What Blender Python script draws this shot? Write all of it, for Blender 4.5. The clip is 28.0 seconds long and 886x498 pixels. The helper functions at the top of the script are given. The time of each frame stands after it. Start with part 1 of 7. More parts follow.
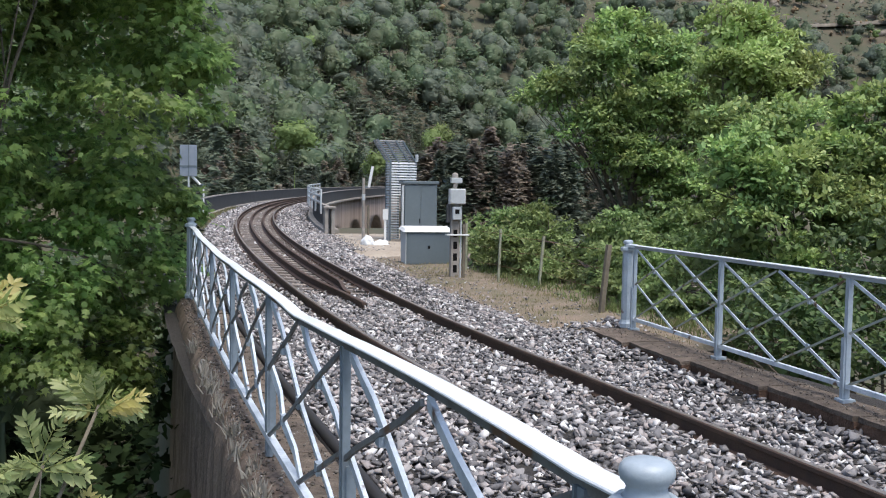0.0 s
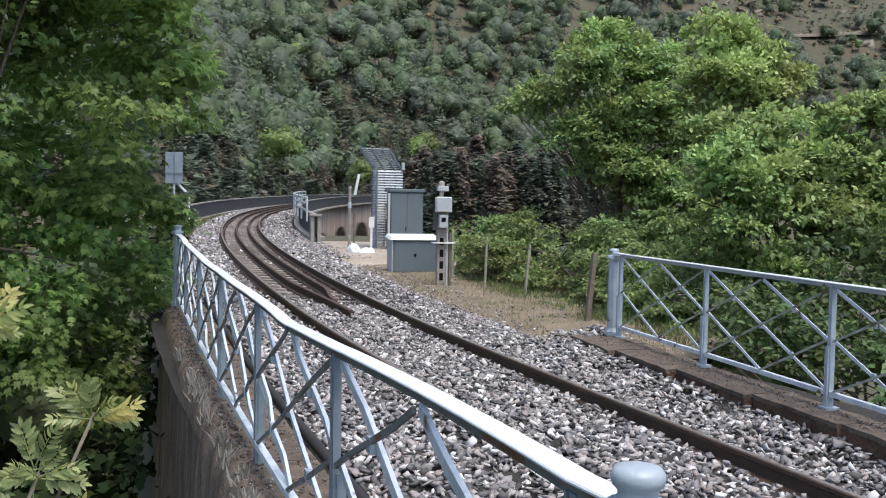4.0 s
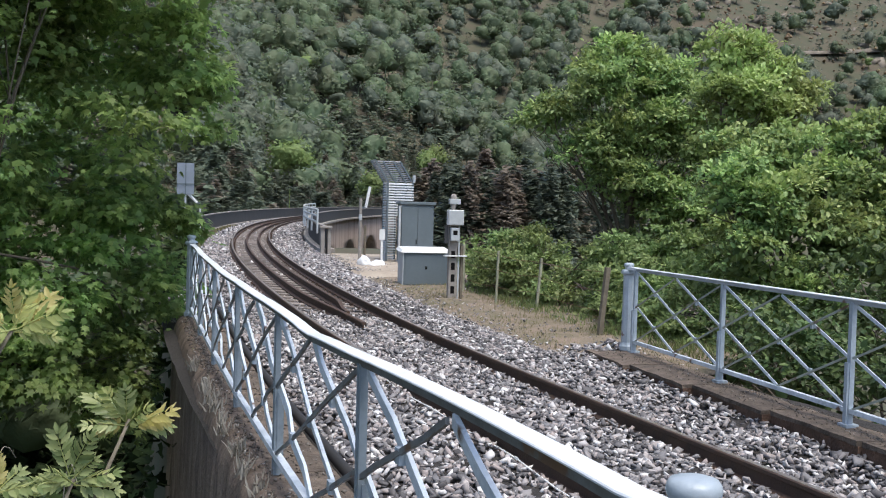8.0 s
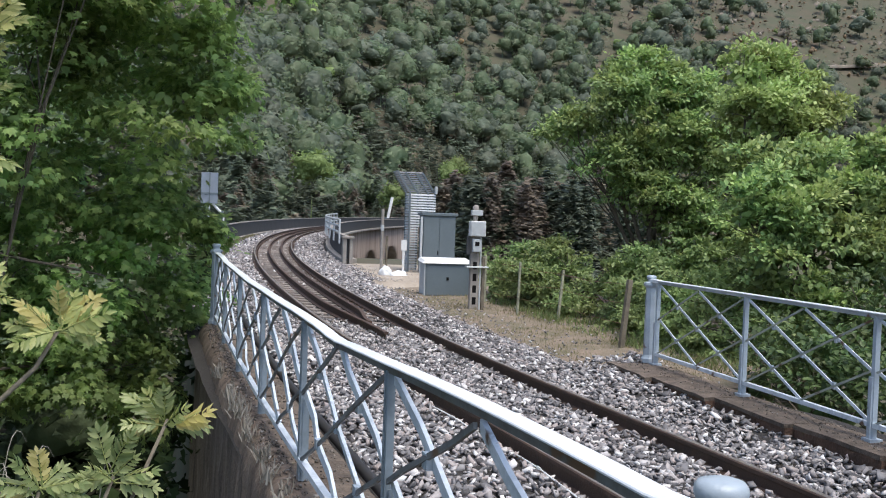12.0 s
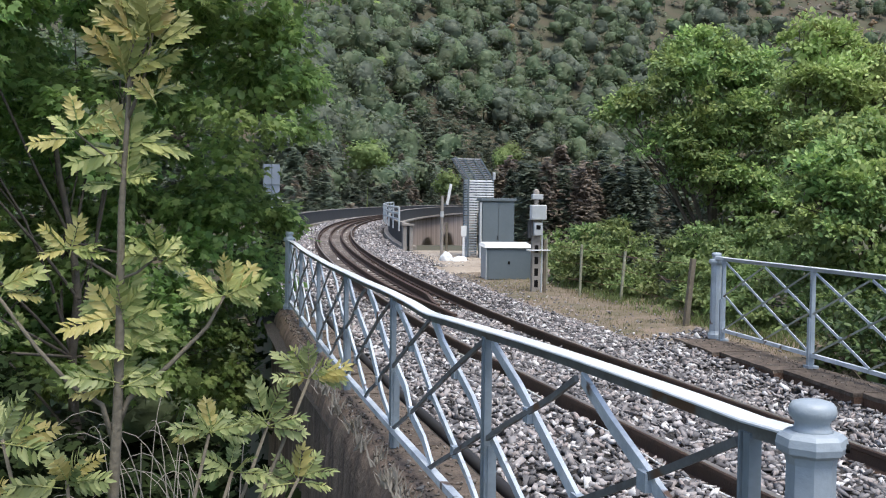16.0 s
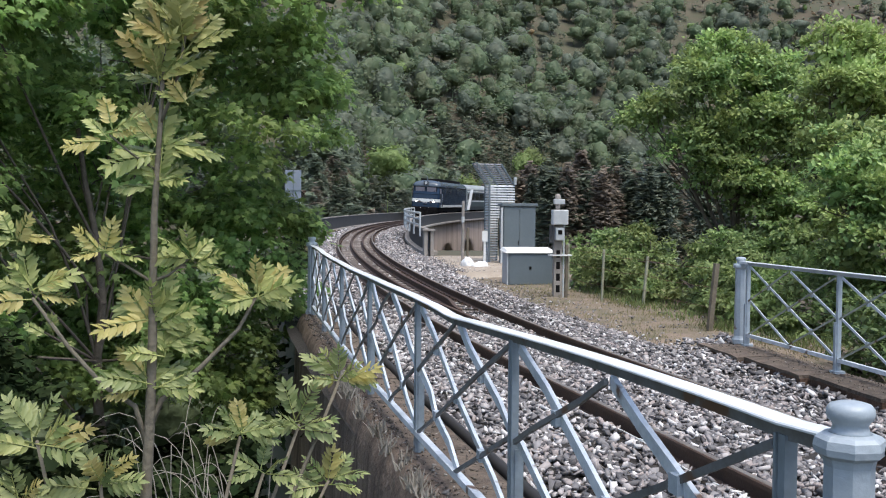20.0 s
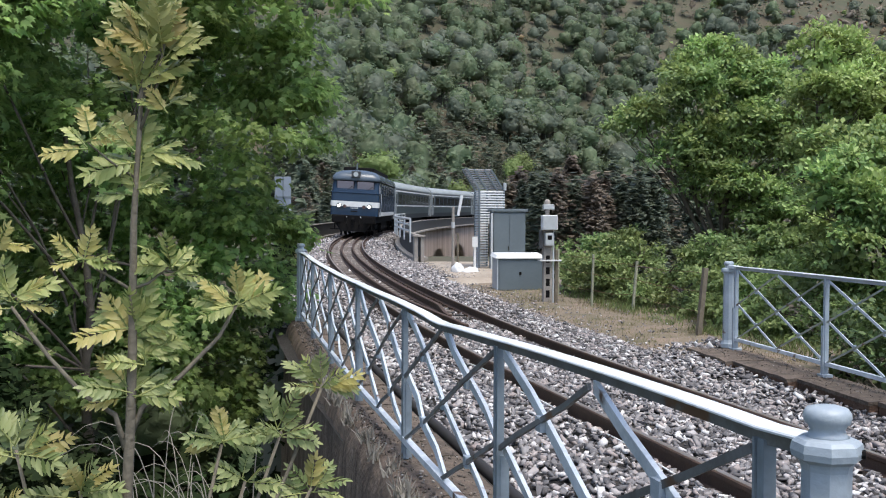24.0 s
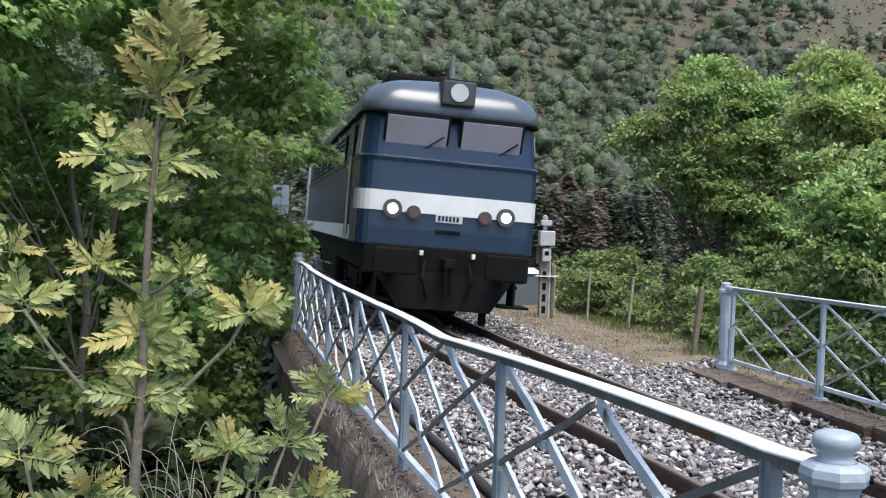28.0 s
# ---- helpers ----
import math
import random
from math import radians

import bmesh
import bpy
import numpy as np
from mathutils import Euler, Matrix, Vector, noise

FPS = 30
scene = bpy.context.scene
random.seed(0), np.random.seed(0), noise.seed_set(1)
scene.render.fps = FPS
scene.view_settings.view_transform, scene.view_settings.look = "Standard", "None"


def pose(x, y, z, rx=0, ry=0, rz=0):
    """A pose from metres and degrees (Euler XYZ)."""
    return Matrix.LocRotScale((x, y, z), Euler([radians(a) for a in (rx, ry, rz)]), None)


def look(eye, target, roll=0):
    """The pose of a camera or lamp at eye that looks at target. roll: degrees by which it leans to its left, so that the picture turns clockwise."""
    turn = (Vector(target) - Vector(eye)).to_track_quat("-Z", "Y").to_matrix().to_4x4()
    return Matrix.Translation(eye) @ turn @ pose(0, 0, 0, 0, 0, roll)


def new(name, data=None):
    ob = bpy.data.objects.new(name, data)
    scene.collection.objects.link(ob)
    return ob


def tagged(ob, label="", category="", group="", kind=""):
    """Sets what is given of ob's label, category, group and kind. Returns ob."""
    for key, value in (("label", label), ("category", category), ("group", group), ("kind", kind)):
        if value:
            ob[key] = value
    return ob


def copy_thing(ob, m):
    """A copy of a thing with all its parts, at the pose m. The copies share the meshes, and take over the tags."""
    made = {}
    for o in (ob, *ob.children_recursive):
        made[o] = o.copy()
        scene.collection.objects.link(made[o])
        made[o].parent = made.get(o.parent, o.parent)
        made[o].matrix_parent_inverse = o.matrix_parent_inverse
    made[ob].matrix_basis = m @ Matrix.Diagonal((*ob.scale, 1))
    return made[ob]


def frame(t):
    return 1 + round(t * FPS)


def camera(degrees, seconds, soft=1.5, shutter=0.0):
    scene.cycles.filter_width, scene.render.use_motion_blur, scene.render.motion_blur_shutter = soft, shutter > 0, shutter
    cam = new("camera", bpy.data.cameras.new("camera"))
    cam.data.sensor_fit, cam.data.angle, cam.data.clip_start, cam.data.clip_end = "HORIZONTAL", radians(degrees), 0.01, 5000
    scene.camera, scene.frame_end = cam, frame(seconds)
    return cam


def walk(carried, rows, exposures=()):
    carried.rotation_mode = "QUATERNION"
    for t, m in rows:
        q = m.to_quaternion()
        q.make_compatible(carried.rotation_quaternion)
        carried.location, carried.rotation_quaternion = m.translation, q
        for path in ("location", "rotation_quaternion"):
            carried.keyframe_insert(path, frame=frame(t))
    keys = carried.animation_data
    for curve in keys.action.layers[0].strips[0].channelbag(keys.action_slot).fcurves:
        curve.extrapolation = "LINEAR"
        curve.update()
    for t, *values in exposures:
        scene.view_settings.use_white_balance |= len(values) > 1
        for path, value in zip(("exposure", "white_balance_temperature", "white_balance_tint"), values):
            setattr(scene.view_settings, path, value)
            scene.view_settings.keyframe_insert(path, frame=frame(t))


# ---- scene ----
cam = camera(49.0, 28.0, 1.1)
PATH = [
    (0, (0.522, -2.34, 1.678), (0.963, -0.392, 1.564), 0.8),
    (0.5, (0.519, -2.35, 1.683), (0.963, -0.403, 1.568), 0.5),
    (1, (0.517, -2.349, 1.681), (0.983, -0.407, 1.568), 0.9),
    (1.5, (0.515, -2.359, 1.682), (0.981, -0.417, 1.57), 0.7),
    (2, (0.511, -2.368, 1.684), (0.985, -0.428, 1.573), 0.9),
    (2.5, (0.503, -2.377, 1.684), (0.986, -0.439, 1.577), 1.2),
    (3, (0.506, -2.37, 1.679), (0.985, -0.431, 1.578), 0.9),
    (3.5, (0.5, -2.375, 1.685), (0.971, -0.434, 1.587), 0.9),
    (5.5, (0.48, -2.373, 1.684), (0.967, -0.435, 1.591), 1.5),
    (6, (0.467, -2.386, 1.68), (0.984, -0.456, 1.589), 1.5),
    (6.5, (0.436, -2.391, 1.678), (0.954, -0.461, 1.596), 1.1),
    (7, (0.418, -2.38, 1.671), (0.921, -0.446, 1.594), 1.1),
    (7.5, (0.413, -2.34, 1.67), (0.878, -0.396, 1.6), 1.8),
    (8, (0.415, -2.337, 1.669), (0.869, -0.391, 1.599), 1.5),
    (8.5, (0.415, -2.335, 1.668), (0.871, -0.388, 1.603), 1.4),
    (9, (0.407, -2.356, 1.669), (0.856, -0.408, 1.603), 1.5),
    (9.5, (0.397, -2.373, 1.674), (0.857, -0.428, 1.619), 1.4),
    (10, (0.393, -2.372, 1.676), (0.843, -0.424, 1.635), 1.6),
    (10.5, (0.402, -2.36, 1.672), (0.836, -0.408, 1.635), 1.5),
    (11, (0.405, -2.363, 1.671), (0.837, -0.41, 1.631), 1.4),
    (11.5, (0.399, -2.365, 1.669), (0.822, -0.411, 1.625), 1.7),
    (13.5, (0.226, -2.648, 1.63), (0.599, -0.684, 1.572), 1.5),
    (14, (0.189, -2.717, 1.633), (0.526, -0.747, 1.579), 0.6),
    (14.5, (0.182, -2.721, 1.632), (0.49, -0.745, 1.581), 0.8),
    (15, (0.171, -2.715, 1.625), (0.477, -0.74, 1.559), 0.3),
    (15.5, (0.15, -2.719, 1.622), (0.446, -0.742, 1.566), 0.3),
    (16, (0.137, -2.72, 1.614), (0.439, -0.745, 1.537), 0.6),
    (16.5, (0.121, -2.726, 1.616), (0.419, -0.749, 1.554), 0.9),
    (17, (0.105, -2.734, 1.615), (0.391, -0.756, 1.547), 1.3),
    (17.5, (0.097, -2.741, 1.616), (0.375, -0.761, 1.558), 1.5),
    (18, (0.096, -2.737, 1.616), (0.362, -0.755, 1.556), 1.3),
    (18.5, (0.093, -2.738, 1.618), (0.36, -0.756, 1.563), 1.2),
    (19, (0.092, -2.743, 1.615), (0.355, -0.761, 1.561), 1.3),
    (19.5, (0.093, -2.738, 1.607), (0.346, -0.755, 1.556), 1.5),
    (20, (0.107, -2.715, 1.603), (0.368, -0.733, 1.537), 0.5),
    (20.5, (0.111, -2.709, 1.605), (0.369, -0.726, 1.547), 0.5),
    (21, (0.122, -2.713, 1.605), (0.384, -0.731, 1.543), 0.3),
    (21.5, (0.122, -2.708, 1.604), (0.39, -0.727, 1.536), 0.5),
    (23.5, (0.134, -2.714, 1.603), (0.412, -0.734, 1.542), 0.2),
    (24, (0.137, -2.72, 1.605), (0.416, -0.741, 1.551), 0.2),
    (24.5, (0.13, -2.717, 1.604), (0.404, -0.737, 1.545), 0.5),
    (25, (0.118, -2.712, 1.604), (0.399, -0.733, 1.542), 0.9),
    (25.5, (0.112, -2.719, 1.607), (0.39, -0.739, 1.559), 1.1),
    (26, (0.114, -2.727, 1.607), (0.398, -0.748, 1.562), 0.9),
    (26.5, (0.107, -2.726, 1.606), (0.388, -0.747, 1.56), 1.0),
    (27, (0.105, -2.73, 1.607), (0.387, -0.75, 1.561), 1.1),
    (27.5, (0.093, -2.732, 1.609), (0.378, -0.753, 1.566), 1.5),
    (28, (0.086, -2.732, 1.611), (0.375, -0.753, 1.583), 1.8),
]
walk(cam, [(t, look(eye, target, roll)) for t, eye, target, roll in PATH], [(0.0, 1.1), (12.0, 1.1), (20.0, 1.1), (25.0, 1.12), (27.0, 1.06), (28.0, 1.3)])


# ---------- light ----------
world = bpy.data.worlds.new("overcast_sky")
scene.world = world
world.use_nodes = True
wn = world.node_tree
sky = wn.nodes.new("ShaderNodeTexSky")
sky.sky_type, sky.sun_disc = "NISHITA", False
sky.sun_elevation, sky.sun_rotation = radians(68), radians(155)
sky.air_density, sky.dust_density, sky.altitude = 1.0, 3.0, 700
wn.links.new(sky.outputs[0], wn.nodes["Background"].inputs[0])
wn.nodes["Background"].inputs[1].default_value = 0.118
sun_data = bpy.data.lights.new("sun", "SUN")
sun_data.energy, sun_data.angle, sun_data.color = 1.75, radians(34), (1.0, 0.96, 0.88)
sun = new("sun", sun_data)
sun.matrix_world = look((18, -38, 105), (0, 0, 0))


# ---------- materials ----------
def mat(name, color, rough=0.7, metal=0.0, var=0.25, scale=6.0, bump=0.0, bscale=40.0, color2=None, island=0.0, objrand=0.0, spec=0.5, tall=1.0, rust=0.0):
    """Procedural surface: two noise scales between color and color2, optional per-island or per-object variation."""
    m = bpy.data.materials.new(name)
    m.use_nodes = True
    nt = m.node_tree
    p = nt.nodes["Principled BSDF"]
    p.inputs["Roughness"].default_value = rough
    p.inputs["Metallic"].default_value = metal
    p.inputs["Specular IOR Level"].default_value = spec
    if color2 is None:
        color2 = tuple(c * (1 - var) for c in color)
    tc = nt.nodes.new("ShaderNodeTexCoord")
    n1 = nt.nodes.new("ShaderNodeTexNoise")
    n1.inputs["Scale"].default_value, n1.inputs["Detail"].default_value = scale, 5
    n2 = nt.nodes.new("ShaderNodeTexNoise")
    n2.inputs["Scale"].default_value, n2.inputs["Detail"].default_value = scale * 9, 3
    mp = nt.nodes.new("ShaderNodeMapping")
    mp.inputs["Scale"].default_value = (1, 1, tall)
    nt.links.new(tc.outputs["Object"], mp.inputs["Vector"])
    nt.links.new(mp.outputs["Vector"], n1.inputs["Vector"])
    nt.links.new(mp.outputs["Vector"], n2.inputs["Vector"])
    add = nt.nodes.new("ShaderNodeMath")
    add.operation = "MULTIPLY_ADD"
    nt.links.new(n2.outputs["Fac"], add.inputs[0])
    add.inputs[1].default_value = 0.45
    nt.links.new(n1.outputs["Fac"], add.inputs[2])
    ramp = nt.nodes.new("ShaderNodeMapRange")
    ramp.inputs["From Min"].default_value, ramp.inputs["From Max"].default_value = 0.45, 1.0
    nt.links.new(add.outputs[0], ramp.inputs["Value"])
    mix = nt.nodes.new("ShaderNodeMix")
    mix.data_type = "RGBA"
    mix.inputs["A"].default_value, mix.inputs["B"].default_value = (*color, 1), (*color2, 1)
    nt.links.new(ramp.outputs["Result"], mix.inputs["Factor"])
    out = mix.outputs["Result"]
    if island or objrand:
        hsv = nt.nodes.new("ShaderNodeHueSaturation")
        mr = nt.nodes.new("ShaderNodeMapRange")
        k = island or objrand
        mr.inputs["To Min"].default_value, mr.inputs["To Max"].default_value = 1 - k, 1 + k
        if island:
            src = nt.nodes.new("ShaderNodeNewGeometry").outputs["Random Per Island"]
        else:
            src = nt.nodes.new("ShaderNodeObjectInfo").outputs["Random"]
        nt.links.new(src, mr.inputs["Value"])
        nt.links.new(mr.outputs["Result"], hsv.inputs["Value"])
        nt.links.new(out, hsv.inputs["Color"])
        out = hsv.outputs["Color"]
    if rust:
        nr = nt.nodes.new("ShaderNodeTexNoise")
        nr.inputs["Scale"].default_value, nr.inputs["Detail"].default_value = 4.5, 8
        nt.links.new(tc.outputs["Object"], nr.inputs["Vector"])
        rr = nt.nodes.new("ShaderNodeMapRange")
        rr.inputs["From Min"].default_value, rr.inputs["From Max"].default_value = rust, rust + 0.05
        nt.links.new(nr.outputs["Fac"], rr.inputs["Value"])
        rm = nt.nodes.new("ShaderNodeMix")
        rm.data_type = "RGBA"
        nt.links.new(rr.outputs["Result"], rm.inputs["Factor"])
        nt.links.new(out, rm.inputs["A"])
        rm.inputs["B"].default_value = (0.13, 0.075, 0.045, 1)
        out = rm.outputs["Result"]
    nt.links.new(out, p.inputs["Base Color"])
    if bump:
        nb = nt.nodes.new("ShaderNodeTexNoise")
        nb.inputs["Scale"].default_value, nb.inputs["Detail"].default_value = bscale, 6
        nt.links.new(tc.outputs["Object"], nb.inputs["Vector"])
        bp = nt.nodes.new("ShaderNodeBump")
        bp.inputs["Strength"].default_value, bp.inputs["Distance"].default_value = bump, 0.02
        nt.links.new(nb.outputs["Fac"], bp.inputs["Height"])
        nt.links.new(bp.outputs["Normal"], p.inputs["Normal"])
    return m


def leaf_mat(name, dark, light, trans=0.35, rough=0.5, hue=0.03, patch=0.6, spec=0.35, tuft=0.0):
    """Leaf: each leaf its own tone between dark and light, light passing through."""
    m = bpy.data.materials.new(name)
    m.use_nodes = True
    nt = m.node_tree
    p = nt.nodes["Principled BSDF"]
    p.inputs["Roughness"].default_value = rough
    p.inputs["Specular IOR Level"].default_value = spec
    geo = nt.nodes.new("ShaderNodeNewGeometry")
    mix = nt.nodes.new("ShaderNodeMix")
    mix.data_type = "RGBA"
    mix.inputs["A"].default_value, mix.inputs["B"].default_value = (*dark, 1), (*light, 1)
    nt.links.new(geo.outputs["Random Per Island"], mix.inputs["Factor"])
    tc = nt.nodes.new("ShaderNodeTexCoord")
    n1 = nt.nodes.new("ShaderNodeTexNoise")
    n1.inputs["Scale"].default_value = patch
    nt.links.new(tc.outputs["Object"], n1.inputs["Vector"])
    mr = nt.nodes.new("ShaderNodeMapRange")
    mr.inputs["From Min"].default_value, mr.inputs["From Max"].default_value = 0.3, 0.7
    mr.inputs["To Min"].default_value, mr.inputs["To Max"].default_value = 0.5 - hue, 0.5 + hue * 0.5
    nt.links.new(n1.outputs["Fac"], mr.inputs["Value"])
    hsv = nt.nodes.new("ShaderNodeHueSaturation")
    nt.links.new(mr.outputs["Result"], hsv.inputs["Hue"])
    nt.links.new(mix.outputs["Result"], hsv.inputs["Color"])
    mv = nt.nodes.new("ShaderNodeMapRange")
    mv.inputs["From Min"].default_value, mv.inputs["From Max"].default_value = 0.3, 0.7
    mv.inputs["To Min"].default_value, mv.inputs["To Max"].default_value = 0.7, 1.3
    nt.links.new(n1.outputs["Fac"], mv.inputs["Value"])
    nt.links.new(mv.outputs["Result"], hsv.inputs["Value"])
    nt.links.new(hsv.outputs["Color"], p.inputs["Base Color"])
    tr = nt.nodes.new("ShaderNodeBsdfTranslucent")
    nt.links.new(hsv.outputs["Color"], tr.inputs["Color"])
    if tuft:
        # leafy relief of a crown seen from far off
        nb = nt.nodes.new("ShaderNodeTexNoise")
        nb.inputs["Scale"].default_value, nb.inputs["Detail"].default_value = tuft, 4
        nt.links.new(tc.outputs["Object"], nb.inputs["Vector"])
        bp = nt.nodes.new("ShaderNodeBump")
        bp.inputs["Strength"].default_value, bp.inputs["Distance"].default_value = 0.7, 0.6
        nt.links.new(nb.outputs["Fac"], bp.inputs["Height"])
        nt.links.new(bp.outputs["Normal"], p.inputs["Normal"])
    ms = nt.nodes.new("ShaderNodeMixShader")
    ms.inputs[0].default_value = trans
    nt.links.new(p.outputs[0], ms.inputs[1])
    nt.links.new(tr.outputs[0], ms.inputs[2])
    nt.links.new(ms.outputs[0], nt.nodes["Material Output"].inputs[0])
    return m


def glow(name, color, strength):
    m = bpy.data.materials.new(name)
    m.use_nodes = True
    p = m.node_tree.nodes["Principled BSDF"]
    p.inputs["Base Color"].default_value = (*color, 1)
    p.inputs["Emission Color"].default_value = (*color, 1)
    p.inputs["Emission Strength"].default_value = strength
    return m


def stone_mat(name, stops):
    """Every stone takes its own tone from the ramp; grain on top."""
    m = mat(name, (0.3, 0.3, 0.3), 0.85, scale=9, color2=(0.2, 0.2, 0.2))
    nt = m.node_tree
    p = nt.nodes["Principled BSDF"]
    grain = p.inputs["Base Color"].links[0].from_socket
    geo = nt.nodes.new("ShaderNodeNewGeometry")
    ramp = nt.nodes.new("ShaderNodeValToRGB")
    el = ramp.color_ramp.elements
    while len(el) < len(stops):
        el.new(0.5)
    for e, (at, c) in zip(el, stops):
        e.position, e.color = at, (*c, 1)
    nt.links.new(geo.outputs["Random Per Island"], ramp.inputs["Fac"])
    mul = nt.nodes.new("ShaderNodeMix")
    mul.data_type, mul.blend_type = "RGBA", "OVERLAY"
    mul.inputs["Factor"].default_value = 0.8
    nt.links.new(ramp.outputs["Color"], mul.inputs["A"])
    bright = nt.nodes.new("ShaderNodeBrightContrast")
    bright.inputs["Bright"].default_value, bright.inputs["Contrast"].default_value = 0.25, 0.6
    nt.links.new(grain, bright.inputs["Color"])
    nt.links.new(bright.outputs["Color"], mul.inputs["B"])
    nt.links.new(mul.outputs["Result"], p.inputs["Base Color"])
    return m


M_SOIL = mat("earth_and_litter", (0.098, 0.076, 0.052), 0.95, var=0.6, scale=0.11, bump=1.0, bscale=1.6, color2=(0.055, 0.068, 0.036))
M_DRYGRASS = mat("dry_grass_ground", (0.27, 0.20, 0.155), 0.95, scale=2.2, bump=1.0, bscale=34, color2=(0.105, 0.10, 0.055))
M_DUST = mat("pale_dusty_ground", (0.42, 0.36, 0.29), 0.95, scale=1.5, bump=0.6, bscale=25, color2=(0.26, 0.21, 0.16))
# kept near black so shade in the gaps between stones is painted in
M_GAPSHADE = mat("ballast_bed", (0.04, 0.035, 0.031), 0.95, scale=8, bump=1.0, bscale=45, color2=(0.022, 0.019, 0.018))
M_STONE = stone_mat("ballast_stones", [(0.0, (0.09, 0.083, 0.086)), (0.28, (0.215, 0.205, 0.21)), (0.52, (0.34, 0.322, 0.322)), (0.70, (0.42, 0.355, 0.335)), (0.85, (0.53, 0.505, 0.50)), (1.0, (0.74, 0.73, 0.72))])
M_RAIL = mat("rusty_rail", (0.105, 0.062, 0.042), 0.7, metal=0.25, scale=9, color2=(0.06, 0.04, 0.032), bump=0.3, bscale=60)
M_RAILTOP = mat("worn_rail_head", (0.52, 0.46, 0.42), 0.33, metal=0.7, scale=6, color2=(0.34, 0.25, 0.2))
M_TIE = mat("weathered_sleeper", (0.29, 0.25, 0.225), 0.9, scale=5, color2=(0.13, 0.108, 0.095), bump=0.6, bscale=30, objrand=0.3)
M_KERB = mat("stained_stone_kerb", (0.15, 0.085, 0.055), 0.92, scale=5, color2=(0.05, 0.028, 0.018), bump=1.0, bscale=26, objrand=0.25)
M_COPE = mat("brown_stone_top", (0.17, 0.13, 0.10), 0.95, scale=7, color2=(0.055, 0.042, 0.032), bump=1.0, bscale=30, objrand=0.15)
M_SLAT = mat("pale_louvre_paint", (0.48, 0.51, 0.54), 0.45, scale=3, color2=(0.36, 0.385, 0.41))
M_WALL = mat("old_masonry", (0.23, 0.172, 0.13), 0.92, scale=6.0, color2=(0.05, 0.033, 0.024), bump=1.0, bscale=18, tall=0.07)
M_VIA = mat("weathered_tan_masonry", (0.64, 0.51, 0.42), 0.92, scale=1.1, color2=(0.30, 0.22, 0.18), bump=0.8, bscale=9, tall=0.08)
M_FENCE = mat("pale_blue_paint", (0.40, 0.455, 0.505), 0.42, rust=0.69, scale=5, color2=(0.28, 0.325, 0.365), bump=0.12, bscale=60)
# near-white: sky brightness on the upward faces is put into this paint
M_FENCE_TOP = mat("skylit_rail_paint", (0.86, 0.88, 0.90), 0.32, scale=4, color2=(0.66, 0.70, 0.74), bump=0.06, bscale=40)
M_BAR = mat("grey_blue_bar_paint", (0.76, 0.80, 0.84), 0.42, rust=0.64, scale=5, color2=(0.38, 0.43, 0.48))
# darker base with rust patches, for one lay of bars and the under-rail
M_BARDARK = mat("dark_bar_with_rust", (0.19, 0.2, 0.205), 0.6, rust=0.6, scale=9, color2=(0.10, 0.095, 0.09))
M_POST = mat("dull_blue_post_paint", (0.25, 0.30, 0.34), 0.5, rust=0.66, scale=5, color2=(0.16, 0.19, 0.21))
M_RUST = mat("bare_rust", (0.2, 0.1, 0.055), 0.85, scale=20, color2=(0.1, 0.05, 0.03))
M_GREY = mat("grey_cabinet_paint", (0.135, 0.168, 0.188), 0.5, scale=1.6, color2=(0.11, 0.138, 0.155), bump=0.05)
M_GREY_L = mat("pale_grey_metal", (0.52, 0.55, 0.56), 0.5, scale=2.5, color2=(0.4, 0.42, 0.43))
M_ROCK = mat("grey_brown_rock", (0.24, 0.21, 0.17), 0.95, scale=0.4, color2=(0.12, 0.10, 0.08), bump=0.8, bscale=2)
M_WHITE = mat("white_paint", (0.78, 0.79, 0.79), 0.5, scale=3, color2=(0.62, 0.62, 0.60))
M_CONC = mat("grey_concrete", (0.36, 0.33, 0.30), 0.9, scale=3, color2=(0.2, 0.18, 0.16), bump=0.4, bscale=30)
M_WOOD = mat("weathered_wood", (0.21, 0.18, 0.135), 0.9, scale=5, color2=(0.10, 0.085, 0.062), bump=0.5, bscale=25)
M_STAKE = mat("lichened_pale_stake", (0.36, 0.37, 0.27), 0.9, scale=8, color2=(0.22, 0.22, 0.16), bump=0.4, bscale=30)
M_OLIVEBAR = mat("dull_olive_bar_paint", (0.40, 0.43, 0.38), 0.55, rust=0.6, scale=7, color2=(0.24, 0.25, 0.20))
M_DARKMETAL = mat("dark_parapet_metal", (0.055, 0.058, 0.062), 0.7, scale=2, color2=(0.035, 0.036, 0.04))
M_PIPE = mat("black_cable_duct", (0.03, 0.026, 0.025), 0.6, scale=5)
M_BLUE = mat("dark_blue_coach_paint", (0.014, 0.034, 0.068), 0.27, scale=1.2, color2=(0.011, 0.027, 0.054), spec=0.4)
# blue-grey lightened so the roof dome's sky highlight sits in the paint
M_LOCOGREY = mat("blue_grey_roof_paint", (0.085, 0.11, 0.14), 0.25, scale=1.5, color2=(0.066, 0.086, 0.11))
M_BAND = mat("white_stripe_paint", (0.72, 0.73, 0.72), 0.4, scale=2, color2=(0.58, 0.58, 0.56))
M_BLACK = mat("grimy_black_underframe", (0.005, 0.005, 0.006), 0.8, scale=4, color2=(0.010, 0.009, 0.008), spec=0.12)
# pale base colour paints the reflected sky into the cab glass
M_WIN = mat("reflection_grey_glass", (0.28, 0.265, 0.305), 0.08, scale=1, var=0.15, spec=0.9)
M_COACHWIN = mat("coach_glass", (0.03, 0.035, 0.04), 0.08, scale=1, var=0.2, spec=0.7)
